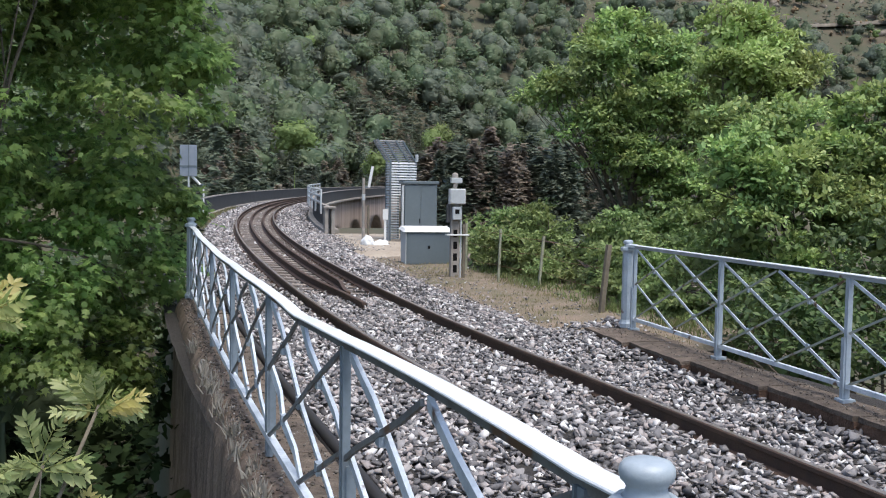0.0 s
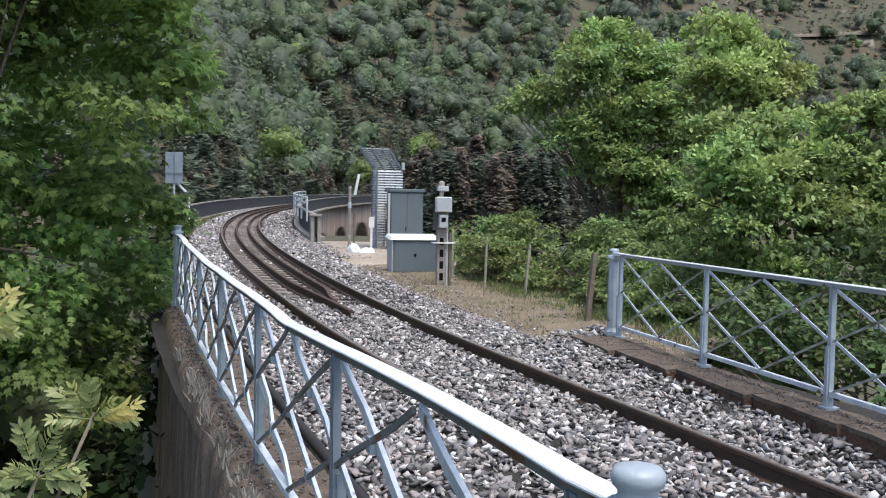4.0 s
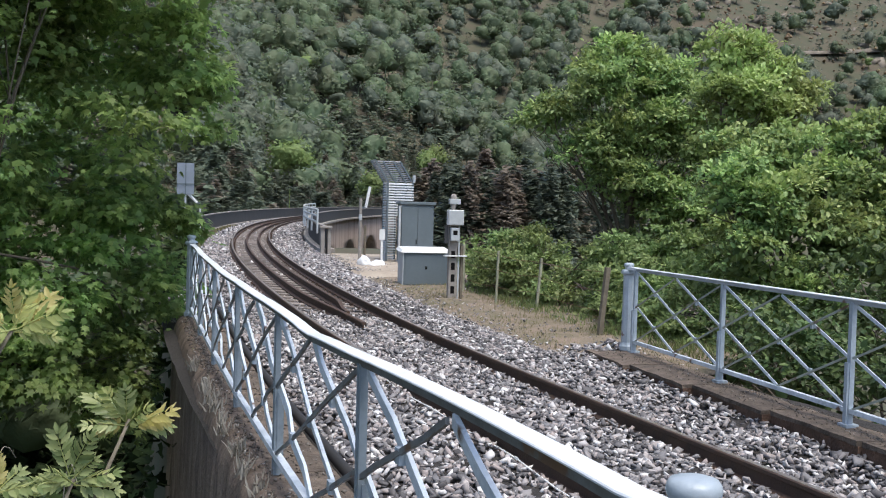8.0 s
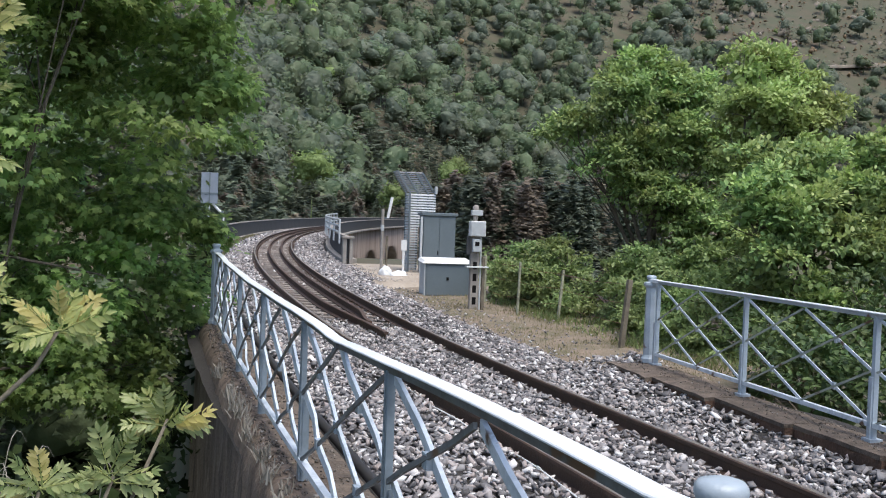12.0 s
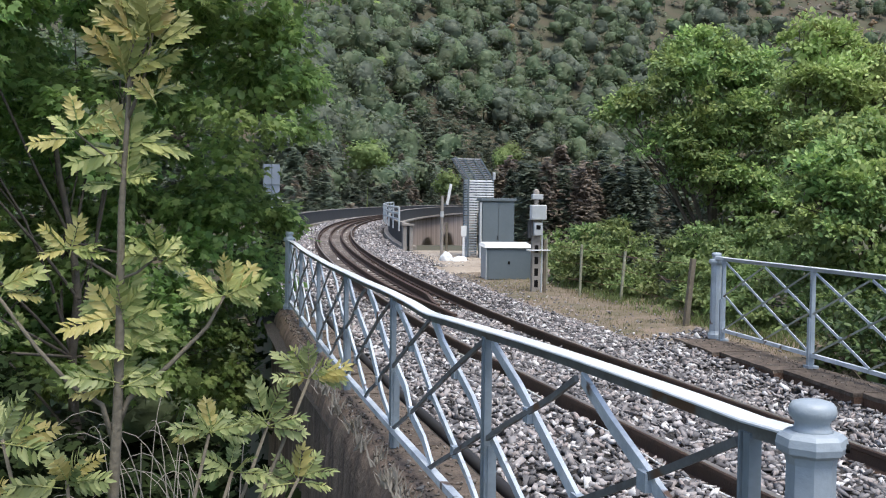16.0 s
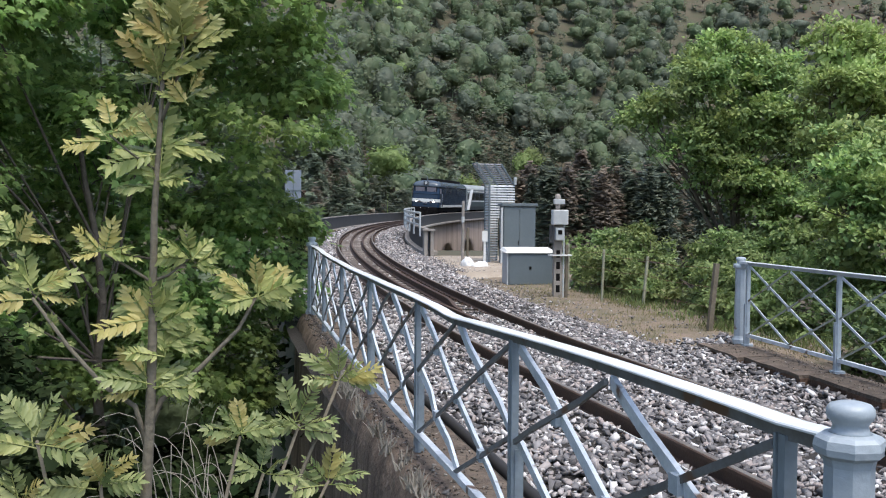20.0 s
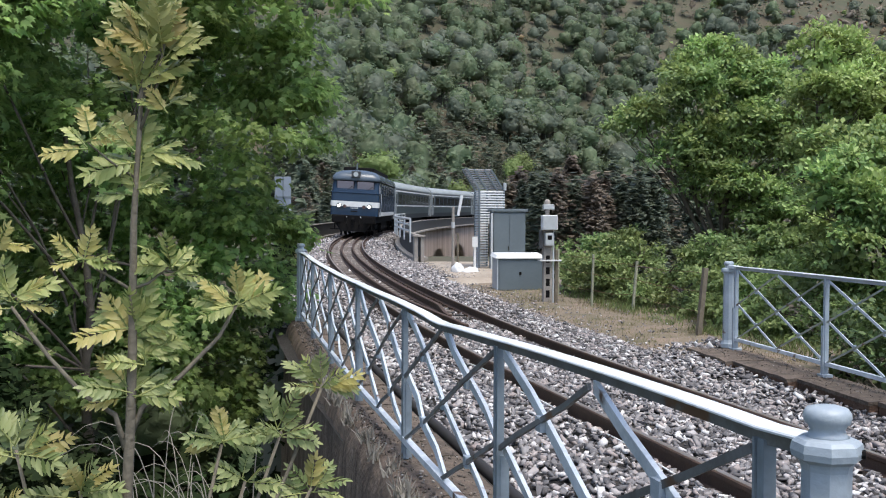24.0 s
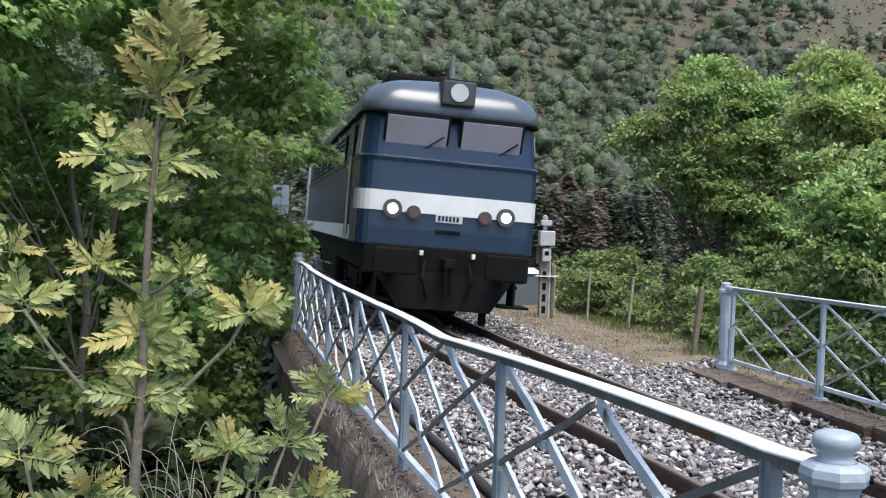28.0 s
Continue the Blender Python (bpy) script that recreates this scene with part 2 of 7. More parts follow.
M_COACH = mat("grey_coach_paint", (0.075, 0.098, 0.105), 0.4, scale=1.2, color2=(0.06, 0.078, 0.085))
M_COACHLOW = mat("slate_coach_skirt_paint", (0.03, 0.038, 0.044), 0.5, scale=1.2, color2=(0.036, 0.044, 0.05))
M_LAMP = glow("lit_headlamp", (1.0, 0.97, 0.9), 6.0)
M_REDLENS = mat("dull_red_lens", (0.12, 0.07, 0.07), 0.2, scale=4)
M_BARK = mat("grey_brown_bark", (0.14, 0.115, 0.09), 0.9, scale=7, color2=(0.07, 0.058, 0.045), bump=0.8, bscale=30)
M_SAPBARK = mat("sapling_bark", (0.19, 0.165, 0.12), 0.8, scale=14, color2=(0.11, 0.095, 0.07), bump=0.4, bscale=50)
M_TWIG = mat("dry_stalks", (0.33, 0.30, 0.25), 0.9, scale=8)
L_NEAR = leaf_mat("deep_green_leaves", (0.155, 0.265, 0.088), (0.40, 0.55, 0.195), 0.65)
# near-black leaf colour: the deep shade below the wall is painted into it
L_PITSHADE = leaf_mat("pit_shade_leaves", (0.014, 0.024, 0.010), (0.032, 0.052, 0.018), 0.12, rough=0.85, spec=0.08)
# darker green because the shade behind the railing is mixed into the leaf
L_BUSHSHADE = leaf_mat("shade_dark_bush_leaves", (0.04, 0.075, 0.026), (0.12, 0.18, 0.06), 0.3)
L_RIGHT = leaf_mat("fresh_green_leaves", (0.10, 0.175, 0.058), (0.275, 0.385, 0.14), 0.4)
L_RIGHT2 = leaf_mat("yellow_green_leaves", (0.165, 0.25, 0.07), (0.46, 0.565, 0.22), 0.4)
L_RIGHT3 = leaf_mat("pale_upper_leaves", (0.22, 0.31, 0.09), (0.50, 0.60, 0.25), 0.4)
L_SHRUB = leaf_mat("shrub_leaves", (0.12, 0.19, 0.065), (0.34, 0.43, 0.175), 0.45)
L_SAP = leaf_mat("young_leaflets", (0.17, 0.235, 0.07), (0.52, 0.545, 0.215), 0.38, rough=0.4)
# greyer green of the low leaves, with their shade mixed into the colour
L_SAPLOW = leaf_mat("shade_green_leaflets", (0.135, 0.195, 0.07), (0.43, 0.475, 0.21), 0.35, rough=0.4)
L_SAPTIP = leaf_mat("bronze_young_leaflets", (0.40, 0.37, 0.115), (0.61, 0.55, 0.225), 0.45, rough=0.4)
# needle colour lightened and blued: valley haze is put into it
L_PINE = leaf_mat("hazed_conifer_needles", (0.15, 0.182, 0.13), (0.20, 0.235, 0.168), 0.6, patch=0.06)
L_BROWNPINE = leaf_mat("brownish_conifer_needles", (0.25, 0.215, 0.168), (0.315, 0.275, 0.212), 0.6, patch=0.06)
# L_FAR and L_FARGREY hold some haze as greyer, bluer leaf colour
L_FAR = leaf_mat("hill_broadleaf", (0.105, 0.152, 0.082), (0.17, 0.22, 0.12), 0.45, patch=0.12, tuft=0.9)
L_FARLIGHT = leaf_mat("bright_young_broadleaf", (0.16, 0.235, 0.075), (0.24, 0.32, 0.115), 0.4, patch=0.06, tuft=1.6)
L_FARGREY = leaf_mat("hazed_grey_green_broadleaf", (0.118, 0.15, 0.106), (0.178, 0.21, 0.15), 0.45, patch=0.12, tuft=0.9)
L_RUSSET = leaf_mat("russet_scrub", (0.17, 0.118, 0.065), (0.27, 0.19, 0.10), 0.25, patch=0.06, tuft=1.3)
L_FRESHGRASS = leaf_mat("fresh_grass_blades", (0.10, 0.15, 0.05), (0.26, 0.33, 0.13), 0.4)
L_GRASS = leaf_mat("grass_blades", (0.15, 0.16, 0.07), (0.34, 0.30, 0.16), 0.4)


# ---------- building helpers ----------
def link_mesh(name, me, material, parent=None, label=""):
    ob = new(name, me)
    if material:
        me.materials.append(material)
    if parent:
        ob.parent = parent
    if label:
        ob["label"] = label
    return ob


def part(name, bm, material, parent=None, label="", smooth=False):
    me = bpy.data.meshes.new(name)
    bm.to_mesh(me)
    bm.free()
    if smooth:
        me.shade_smooth()
    return link_mesh(name, me, material, parent, label)


def np_mesh(name, V, F, material, parent=None, label="", smooth=False):
    """A mesh from an array of places and one of faces, all with the same number of corners."""
    V, F = np.asarray(V, np.float32), np.asarray(F, np.int32)
    me = bpy.data.meshes.new(name)
    me.vertices.add(len(V))
    me.vertices.foreach_set("co", V.ravel())
    me.loops.add(F.size)
    me.loops.foreach_set("vertex_index", F.ravel())
    me.polygons.add(len(F))
    me.polygons.foreach_set("loop_start", np.arange(len(F), dtype=np.int32) * F.shape[1])
    me.update(calc_edges=True)
    if smooth:
        me.shade_smooth()
    return link_mesh(name, me, material, parent, label)


def thing(name, m, label, category, group="", kind=""):
    ob = new(name)
    ob.matrix_basis = m
    return tagged(ob, label, category, group, kind)


def box(bm, x0, x1, y0, y1, z0, z1, bevel=0.0, m=None):
    vs = [bm.verts.new((x, y, z)) for x in (x0, x1) for y in (y0, y1) for z in (z0, z1)]
    fs = [bm.faces.new([vs[i] for i in q]) for q in ((0, 1, 3, 2), (4, 6, 7, 5), (0, 4, 5, 1), (2, 3, 7, 6), (0, 2, 6, 4), (1, 5, 7, 3))]
    if bevel:
        es = list({e for f in fs for e in f.edges})
        r = bmesh.ops.bevel(bm, geom=es, offset=bevel, segments=2, affect="EDGES", profile=0.6)
        vs = list({v for v in r["verts"]} | {v for v in vs if v.is_valid})
    if m:
        for v in vs:
            v.co = m @ v.co
    return bm


def tube(bm, a, b, r0, r1=None, n=10, cap=True):
    a, b = Vector(a), Vector(b)
    r1 = r0 if r1 is None else r1
    q = (b - a).to_track_quat("Z", "Y")
    rings = []
    for p, r in ((a, r0), (b, r1)):
        rings.append([bm.verts.new(p + q @ Vector((r * math.cos(2 * math.pi * i / n), r * math.sin(2 * math.pi * i / n), 0))) for i in range(n)])
    for i in range(n):
        bm.faces.new((rings[0][i], rings[0][(i + 1) % n], rings[1][(i + 1) % n], rings[1][i]))
    if cap:
        bm.faces.new(rings[0][::-1])
        bm.faces.new(rings[1])
    return bm


def flat_bar(bm, a, b, w, d, side):
    """A flat bar from a to b, w wide across and d thick along side."""
    a, b, side = Vector(a), Vector(b), Vector(side).normalized()
    way = (b - a).normalized()
    up = way.cross(side).normalized()
    vs = [p + up * (w / 2 * i) + side * (d / 2 * j) for p in (a, b) for i, j in ((-1, -1), (1, -1), (1, 1), (-1, 1))]
    vs = [bm.verts.new(v) for v in vs]
    for q in ((3, 2, 1, 0), (4, 5, 6, 7), (0, 1, 5, 4), (1, 2, 6, 5), (2, 3, 7, 6), (3, 0, 4, 7)):
        bm.faces.new([vs[i] for i in q])
    return bm


def lathe(bm, profile, n=16, at=(0, 0, 0), turn=0.0):
    """Rings of (radius, z) round a vertical axis."""
    rings = [[bm.verts.new((at[0] + r * math.cos(2 * math.pi * i / n + turn), at[1] + r * math.sin(2 * math.pi * i / n + turn), at[2] + z)) for i in range(n)] for r, z in profile]
    for a, b in zip(rings, rings[1:]):
        for i in range(n):
            bm.faces.new((a[i], a[(i + 1) % n], b[(i + 1) % n], b[i]))
    bm.faces.new(rings[0][::-1])
    bm.faces.new(rings[-1])
    return bm


# ---------- the line of the track ----------
CX, CY, R = 239.85, 31.0, 238.0
CANT = radians(3.0)


def rise(s):
    return -0.04 + 0.0145 * (math.sqrt((s + 28) ** 2 + 30) + s + 28) / 2


def ease(s):
    """How far the line lies outside the plain circle over its middle stretch."""
    u, v = np.clip((np.asarray(s, float) + 28) / 9, 0, 1), np.clip((np.asarray(s, float) - 25) / 35, 0, 1)
    return 0.14 * u * u * (3 - 2 * u) * (1 - v * v * (3 - 2 * v))


def trk(s, off=0.0, dz=0.0, cant=True):
    """A place by the track: s metres along, off metres to the inside of the curve, dz above the rail plane."""
    a = s / R
    o = off
    off = off - float(ease(s))
    return Vector((CX - (R - off) * math.cos(a), CY + (R - off) * math.sin(a), rise(s) + dz - (o * math.tan(CANT) if cant else 0)))


def sweep(bm, path, profile, side_up=False, closed=True, cap=True):
    """path: list of (origin, right, up); profile: list of (right, up)."""
    rings = [[bm.verts.new(o + r * u + w * v) for u, v in profile] for o, r, w in path]
    n = len(profile)
    for a, b in zip(rings, rings[1:]):
        for i in range(n if closed else n - 1):
            bm.faces.new((a[i], b[i], b[(i + 1) % n], a[(i + 1) % n]))
    if cap and closed:
        bm.faces.new(rings[0])
        bm.faces.new(rings[-1][::-1])
    return bm


def track_path(s0, s1, step, off, dz=0.0):
    """Frames along the track; off may be a function of s."""
    out = []
    n = max(1, int(round((s1 - s0) / step)))
    for i in range(n + 1):
        s = s0 + (s1 - s0) * i / n
        o = off(s) if callable(off) else off
        a = s / R
        right = Vector((math.cos(a) * math.cos(CANT), -math.sin(a) * math.cos(CANT), -math.sin(CANT)))
        up = Vector((math.cos(a) * math.sin(CANT), -math.sin(a) * math.sin(CANT), math.cos(CANT)))
        out.append((trk(s, o, dz), right, up))
    return out


def smooth01(x):
    x = np.clip(x, 0, 1)
    return x * x * (3 - 2 * x)


def vnoise(x, y, scale, seed=0.0):
    """Cheap smooth noise for arrays, about -1 to 1."""
    x, y = np.asarray(x, float) / scale, np.asarray(y, float) / scale
    return (np.sin(1.7 * x + 1.3 * y + seed) + np.sin(-1.1 * x + 2.3 * y + 2.1 * seed + 1) + np.sin(2.9 * x - 0.7 * y + 0.7 * seed + 2) + np.sin(0.6 * x + 3.1 * y + 3.3 * seed)) / 4


def left_rail_x(y):
    """The line of the railing beside the drop."""
    return 1.20 - 0.108 * y + 0.0013 * y * y


def ground_z(x, y):
    """Height of the natural ground."""
    x, y = np.asarray(x, float), np.asarray(y, float)
    r = np.hypot(x - CX, y - CY)
    d = r - R
    s = R * np.arctan2(y - CY, CX - x)
    zt = -0.04 + 0.0145 * np.maximum(s + 28, 0)
    # valley under the viaduct, the bank by the near bridge and the far bank
    valley = -13 + 1.5 * vnoise(x, y, 25, 1)
    bank_end = smooth01((s - 9) / 26)
    beyond = smooth01((s - 128) / 25)
    hill = np.maximum(d - 34, 0) * 0.66 * (0.72 + 0.28 * smooth01((d - 34) / 80)) + 3.5 * vnoise(x, y, 45, 3) * smooth01((d - 30) / 60) + 13 * vnoise(x, y, 160, 5) * smooth01((d - 60) / 120)
    hill = 420 * np.tanh(hill / 420)
    base = valley + smooth01((d - 5) / 45) * 10 + hill
    # near abutment platform
    left_edge = left_rail_x(y) - 0.02
    platform = zt - 0.38 - 0.2 * smooth01((-d - 2.0) / 0.6) * (1 - smooth01((s + 6.5) / 1.5)) * smooth01((s + 23) / 1.5)
    right_edge = np.where(y < 9.2, 5.9, 8.3 + 0.05 * (y - 9))
    dl, dr = left_edge - x, x - right_edge
    back = smooth01((-1.3 - y) / 0.7)
    fall_l = back * np.maximum(dl - 2.0, 0) * 0.7 + (1 - back) * np.minimum(np.maximum(dl, 0) * 9, 5.2 + np.maximum(dl - 0.6, 0) * 0.25)
    fall_r = np.minimum(np.maximum(dr, 0) * 1.3, 2.2 + np.maximum(dr - 1.7, 0) * 0.45)
    near = platform - fall_l - fall_r + 0.3 * back * smooth01(dl / 0.4)
    near = np.maximum(near, valley)
    z = near * (1 - bank_end) + base * bank_end
    z = np.where(y < -8, np.maximum(z, near), z)
    # the far bank carries the line again
    flat = smooth01(1 - (np.abs(d) - 4) / 10)
    z = np.where(s > 100, z * (1 - flat * beyond) + (zt - 0.4) * flat * beyond, z)
    return z


# ---------- ground ----------
def build_ground():
    radii = np.concatenate([[0.01], np.geomspace(0.6, 40, 60), np.geomspace(42, 1500, 75)])
    ang = np.linspace(0, 2 * np.pi, 361)[:-1]
    rr, aa = np.meshgrid(radii, ang, indexing="ij")
    x, y = rr * np.sin(aa) + 2.0, rr * np.cos(aa) + 4.0
    z = ground_z(x, y) + 0.05 * vnoise(x, y, 0.8, 2) * (rr < 60)
    V = np.stack([x, y, z], -1).reshape(-1, 3)
    n, k = rr.shape
    i, j = np.meshgrid(np.arange(n - 1), np.arange(k), indexing="ij")
    a, b = i * k + j, i * k + (j + 1) % k
    F = np.stack([a, b, b + k, a + k], -1).reshape(-1, 4)
    tagged(np_mesh("ground", V, F, M_SOIL, smooth=True), "wooded valley ground with earth, litter and grass", "ground", kind="structure")


build_ground()


def strip(name, s0, s1, step, offs, z_of, material, label, category, rough=0.03):
    """A sheet beside the track from s0 to s1 between offsets."""
    ns = int((s1 - s0) / step) + 1
    V, F = [], []
    for i in range(ns):
        s = s0 + (s1 - s0) * i / (ns - 1)
        for j, o in enumerate(offs):
            p = trk(s, o, z_of(s, o), cant=False)
            p.z += rough * noise.noise((p.x * 2.3, p.y * 2.3, 0.5)) + rough * 0.6 * noise.noise((p.x * 7, p.y * 7, 3))
            V.append(p)
            if i and j:
                k = len(offs)
                F.append(((i - 1) * k + j - 1, (i - 1) * k + j, i * k + j, i * k + j - 1))
    return tagged(np_mesh(name, [tuple(v) for v in V], F, material, smooth=True), label, category, kind="structure")


def bed_z(s, o):
    """Ballast surface below the rail plane: fuller near the bridge, falling away at the shoulders further on."""
    s, o = np.asarray(s, float), np.asarray(o, float)
    lean = -np.clip(o, -0.9, 1.0) * math.tan(CANT)
    full = np.maximum(1 - smooth01((s + 19) / 6), 0.75 * smooth01((np.abs(o) - 0.7) / 0.3))
    fall = np.where((o > 0) & (s < -21.5), -0.14, 0.14)
    bank = 0.025 * np.exp(-((np.abs(o) - 0.78) / 0.16) ** 2)
    return lean - 0.225 + 0.10 * full + bank - fall * np.maximum(0, np.abs(o) - 1.75) - np.where((s > -21.5) & (s < -5), 0.3, 0.0) * np.maximum(0, o - 2.2)


strip("ballast_bed", -48, 300, 0.5, [-2.75, -2.3, -1.8, -1.3, -0.75, -0.3, 0.3, 0.75, 1.3, 1.8, 2.3, 2.75], lambda s, o: float(bed_z(s, o)) - 0.03, M_GAPSHADE, "crushed stone ballast bed under the rails, gap shade in its colour", "track bed", 0.035)
strip("verge", -21.9, -5.2, 0.3, [2.5, 2.75, 3.0, 3.5, 4.0, 4.5, 5.0, 5.6, 6.4], lambda s, o: -0.55 + 0.13 * float(smooth01((o - 2.5) / 0.7)) - 0.01 * (o - 2.5), M_DRYGRASS, "dry trampled grass verge beside the track", "verge", 0.05)
strip("dusty_yard", -6.6, 3.2, 0.3, [2.4, 3.0, 3.6, 4.2, 5.0, 5.8, 6.6], lambda s, o: -0.36 + 0.07 * float(smooth01((o - 2.4) / 0.6)) - 0.2 * (1 - float(smooth01((s + 6.5) / 1.0))), M_DUST, "pale dusty service yard by the viaduct", "yard", 0.03)


# ---------- track ----------
def rail_profile():
    return [(-0.068, -0.15), (0.068, -0.15), (0.068, -0.138), (0.012, -0.118), (0.009, -0.045), (0.034, -0.034), (0.035, -0.008), (0.028, -0.001), (-0.028, -0.001), (-0.035, -0.008), (-0.034, -0.034), (-0.009, -0.045), (-0.012, -0.118), (-0.068, -0.138)]


track = thing("railway_track", Matrix(), "single curved railway track with rusty rails on ballast", "railway track", kind="structure")
for side in (-0.7535, 0.7535):
    rail = part("rail", sweep(bmesh.new(), track_path(-46, 300, 1.0, side), rail_profile()), M_RAIL, track, "rust-brown steel rail", smooth=False)
    part("rail_head", sweep(bmesh.new(), track_path(-46, 300, 1.0, side, 0.002), [(-0.024, -0.004), (0.024, -0.004), (0.022, 0.0), (-0.022, 0.0)]), M_RAILTOP, rail, "worn running surface")


def guard_off(sign, tip, flare):
    return lambda s: 0.05 + sign * (0.25 - (0.25 - 0.03) * (1 - float(smooth01((s - tip) / flare))))


part("guard_rail", sweep(bmesh.new(), track_path(-19.4, 136, 0.6, guard_off(-1, -19.4, 5.0), -0.01), rail_profile()), M_RAIL, track, "rusty inner guard rail with a pointed end")
part("guard_rail", sweep(bmesh.new(), track_path(-18.0, 136, 0.4, guard_off(1, -18.0, 2.2), -0.01), rail_profile()), M_RAIL, track, "rusty inner guard rail bent in at its end")

tie_mesh = bpy.data.meshes.new("sleeper")
tb = box(bmesh.new(), -1.28, 1.28, -0.125, 0.125, -0.16, 0.0, 0.012)
tb.to_mesh(tie_mesh)
tb.free()
tie_mesh.materials.append(M_TIE)
plate_mesh = bpy.data.meshes.new("tie_plate")
tb = bmesh.new()
for sd in (-0.7535, 0.7535):
    box(tb, sd - 0.13, sd + 0.13, -0.08, 0.08, 0.0, 0.012)
    for dx in (-0.09, 0.09):
        tube(tb, (sd + dx, 0.03, 0.01), (sd + dx, 0.03, 0.045), 0.018, n=6)
tb.to_mesh(plate_mesh)
tb.free()
plate_mesh.materials.append(M_RAIL)
s = -36.0
while s < 135:
    a = s / R
    q = pose(*trk(s, 0, -0.166), 0, 3.0, -math.degrees(a) + random.uniform(-0.6, 0.6))
    tie = new("sleeper", tie_mesh)
    tie.parent, tie.matrix_basis = track, q
    if s < 40:
        tp = new("tie_plate", plate_mesh)
        tp.parent = tie
    s += 0.6


def scatter_stones(name, pts, sizes, material, label):
    """Angular stones, each a jittered block turned at random, as one mesh."""
    n = len(pts)
    rng = np.random.default_rng(5)
    cube = np.array([(x, y, z) for x in (-1, 1) for y in (-1, 1) for z in (-1, 1)], float)
    quads = np.array([(0, 1, 3, 2), (4, 6, 7, 5), (0, 4, 5, 1), (2, 3, 7, 6), (0, 2, 6, 4), (1, 5, 7, 3)])
    V = cube[None] * (1 + rng.uniform(-0.6, 0.25, (n, 8, 3)))
    V *= (np.asarray(sizes)[:, None] * np.stack([rng.uniform(0.95, 1.8, n), rng.uniform(0.6, 1.1, n), rng.uniform(0.28, 0.6, n)], -1))[:, None, :] * 0.5
    yaw_, tip = rng.uniform(0, 6.283, n), rng.normal(0, 0.27, (n, 2))
    q = np.stack([np.cos(yaw_ / 2), tip[:, 0], tip[:, 1], np.sin(yaw_ / 2)], -1)
    q /= np.linalg.norm(q, axis=1, keepdims=True)
    w, x, y, z = q.T
    M = np.stack([1 - 2 * (y * y + z * z), 2 * (x * y - w * z), 2 * (x * z + w * y), 2 * (x * y + w * z), 1 - 2 * (x * x + z * z), 2 * (y * z - w * x), 2 * (x * z - w * y), 2 * (y * z + w * x), 1 - 2 * (x * x + y * y)], -1).reshape(n, 3, 3)
    V = np.einsum("nij,nkj->nki", M, V) + np.asarray(pts)[:, None, :]
    F = quads[None] + (np.arange(n) * 8)[:, None, None]
    return tagged(np_mesh(name, V.reshape(-1, 3), F.reshape(-1, 4), material), label, "ballast", kind="stuff")


def ballast_points(s0, s1, o0, o1, per_m2, rng):
    n = int((s1 - s0) * (o1 - o0) * per_m2)
    ss, oo = rng.uniform(s0, s1, n), rng.uniform(o0, o1, n)
    aa = ss / R
    x, y = CX - (R - oo + ease(ss)) * np.cos(aa), CY + (R - oo + ease(ss)) * np.sin(aa)
    zt = -0.04 + 0.0145 * (np.sqrt((ss + 28) ** 2 + 30) + ss + 28) / 2
    z = zt + bed_z(ss, oo) + 0.02 * vnoise(x, y, 0.35, 4) + rng.uniform(-0.02, 0.012, n)
    on_tie = (np.abs((ss + 36 + 0.3) % 0.6 - 0.3) < 0.135) & (np.abs(oo) < 0.72) & (ss > -17.5) & ((ss < -7) | (rng.random(n) < 0.45))
    thin = (ss > -17.5) & (np.abs(oo) < 0.72) & (rng.random(n) < np.where(ss < -7, 0.5, 0.15))
    weedy = (ss > -6) & (oo < -1.8)
    ok = ~on_tie & ~thin & ~weedy & (np.abs(np.abs(oo) - 0.7535) > 0.085) & ((x > left_rail_x(y) + 0.56) | (y > 13)) & ~((y < 9.2) & (x > 5.02 + 0.06 * np.clip(9.3 - y, 0, 5.2)))
    return np.stack([x, y, z], -1)[ok]


rng = np.random.default_rng(11)
near_pts = np.concatenate([ballast_points(-38, -30.5, -2.7, 2.7, 90, rng), ballast_points(-30.5, -18, -2.6, 2.9, 450, rng), ballast_points(-18, -12, -2.6, 2.72, 220, rng)])
mid_pts = ballast_points(-12, 12, -2.6, 2.65, 100, rng)
far_pts = ballast_points(12, 50, -2.5, 2.3, 25, rng)
pts = np.concatenate([near_pts, mid_pts, far_pts])
sizes = np.concatenate([rng.uniform(0.024, 0.06, len(near_pts)) * np.where(rng.random(len(near_pts)) < 0.05, 1.5, 1.0), rng.uniform(0.05, 0.10, len(mid_pts)), rng.uniform(0.08, 0.13, len(far_pts))])
scatter_stones("ballast", pts, sizes, M_STONE, "loose grey and pale crushed stone ballast")


wire_pts = [trk(q, -0.86 + 0.02 * math.sin(q * 2.1), -0.10 + 0.012 * math.sin(q * 3.7)) for q in np.arange(-38, -22.5, 0.35)]
bm = bmesh.new()
for p, q in zip(wire_pts, wire_pts[1:]):
    tube(bm, p, q, 0.006, n=6, cap=False)
bond = tagged(part("bond_wire", bm, M_WHITE), "pale bond wire lying along the rail foot", "wire")
for k in (8, 20, 32):
    part("wire_clip", tube(bmesh.new(), wire_pts[k] - Vector((0, 0.03, 0)), wire_pts[k] + Vector((0, 0.03, 0)), 0.012, n=6), M_GREY_L, bond)


# ---------- railings of the near bridge ----------
def wobble(i, k=1.0):
    return k * math.sin(i * 12.9898 + 4.1) * 0.5


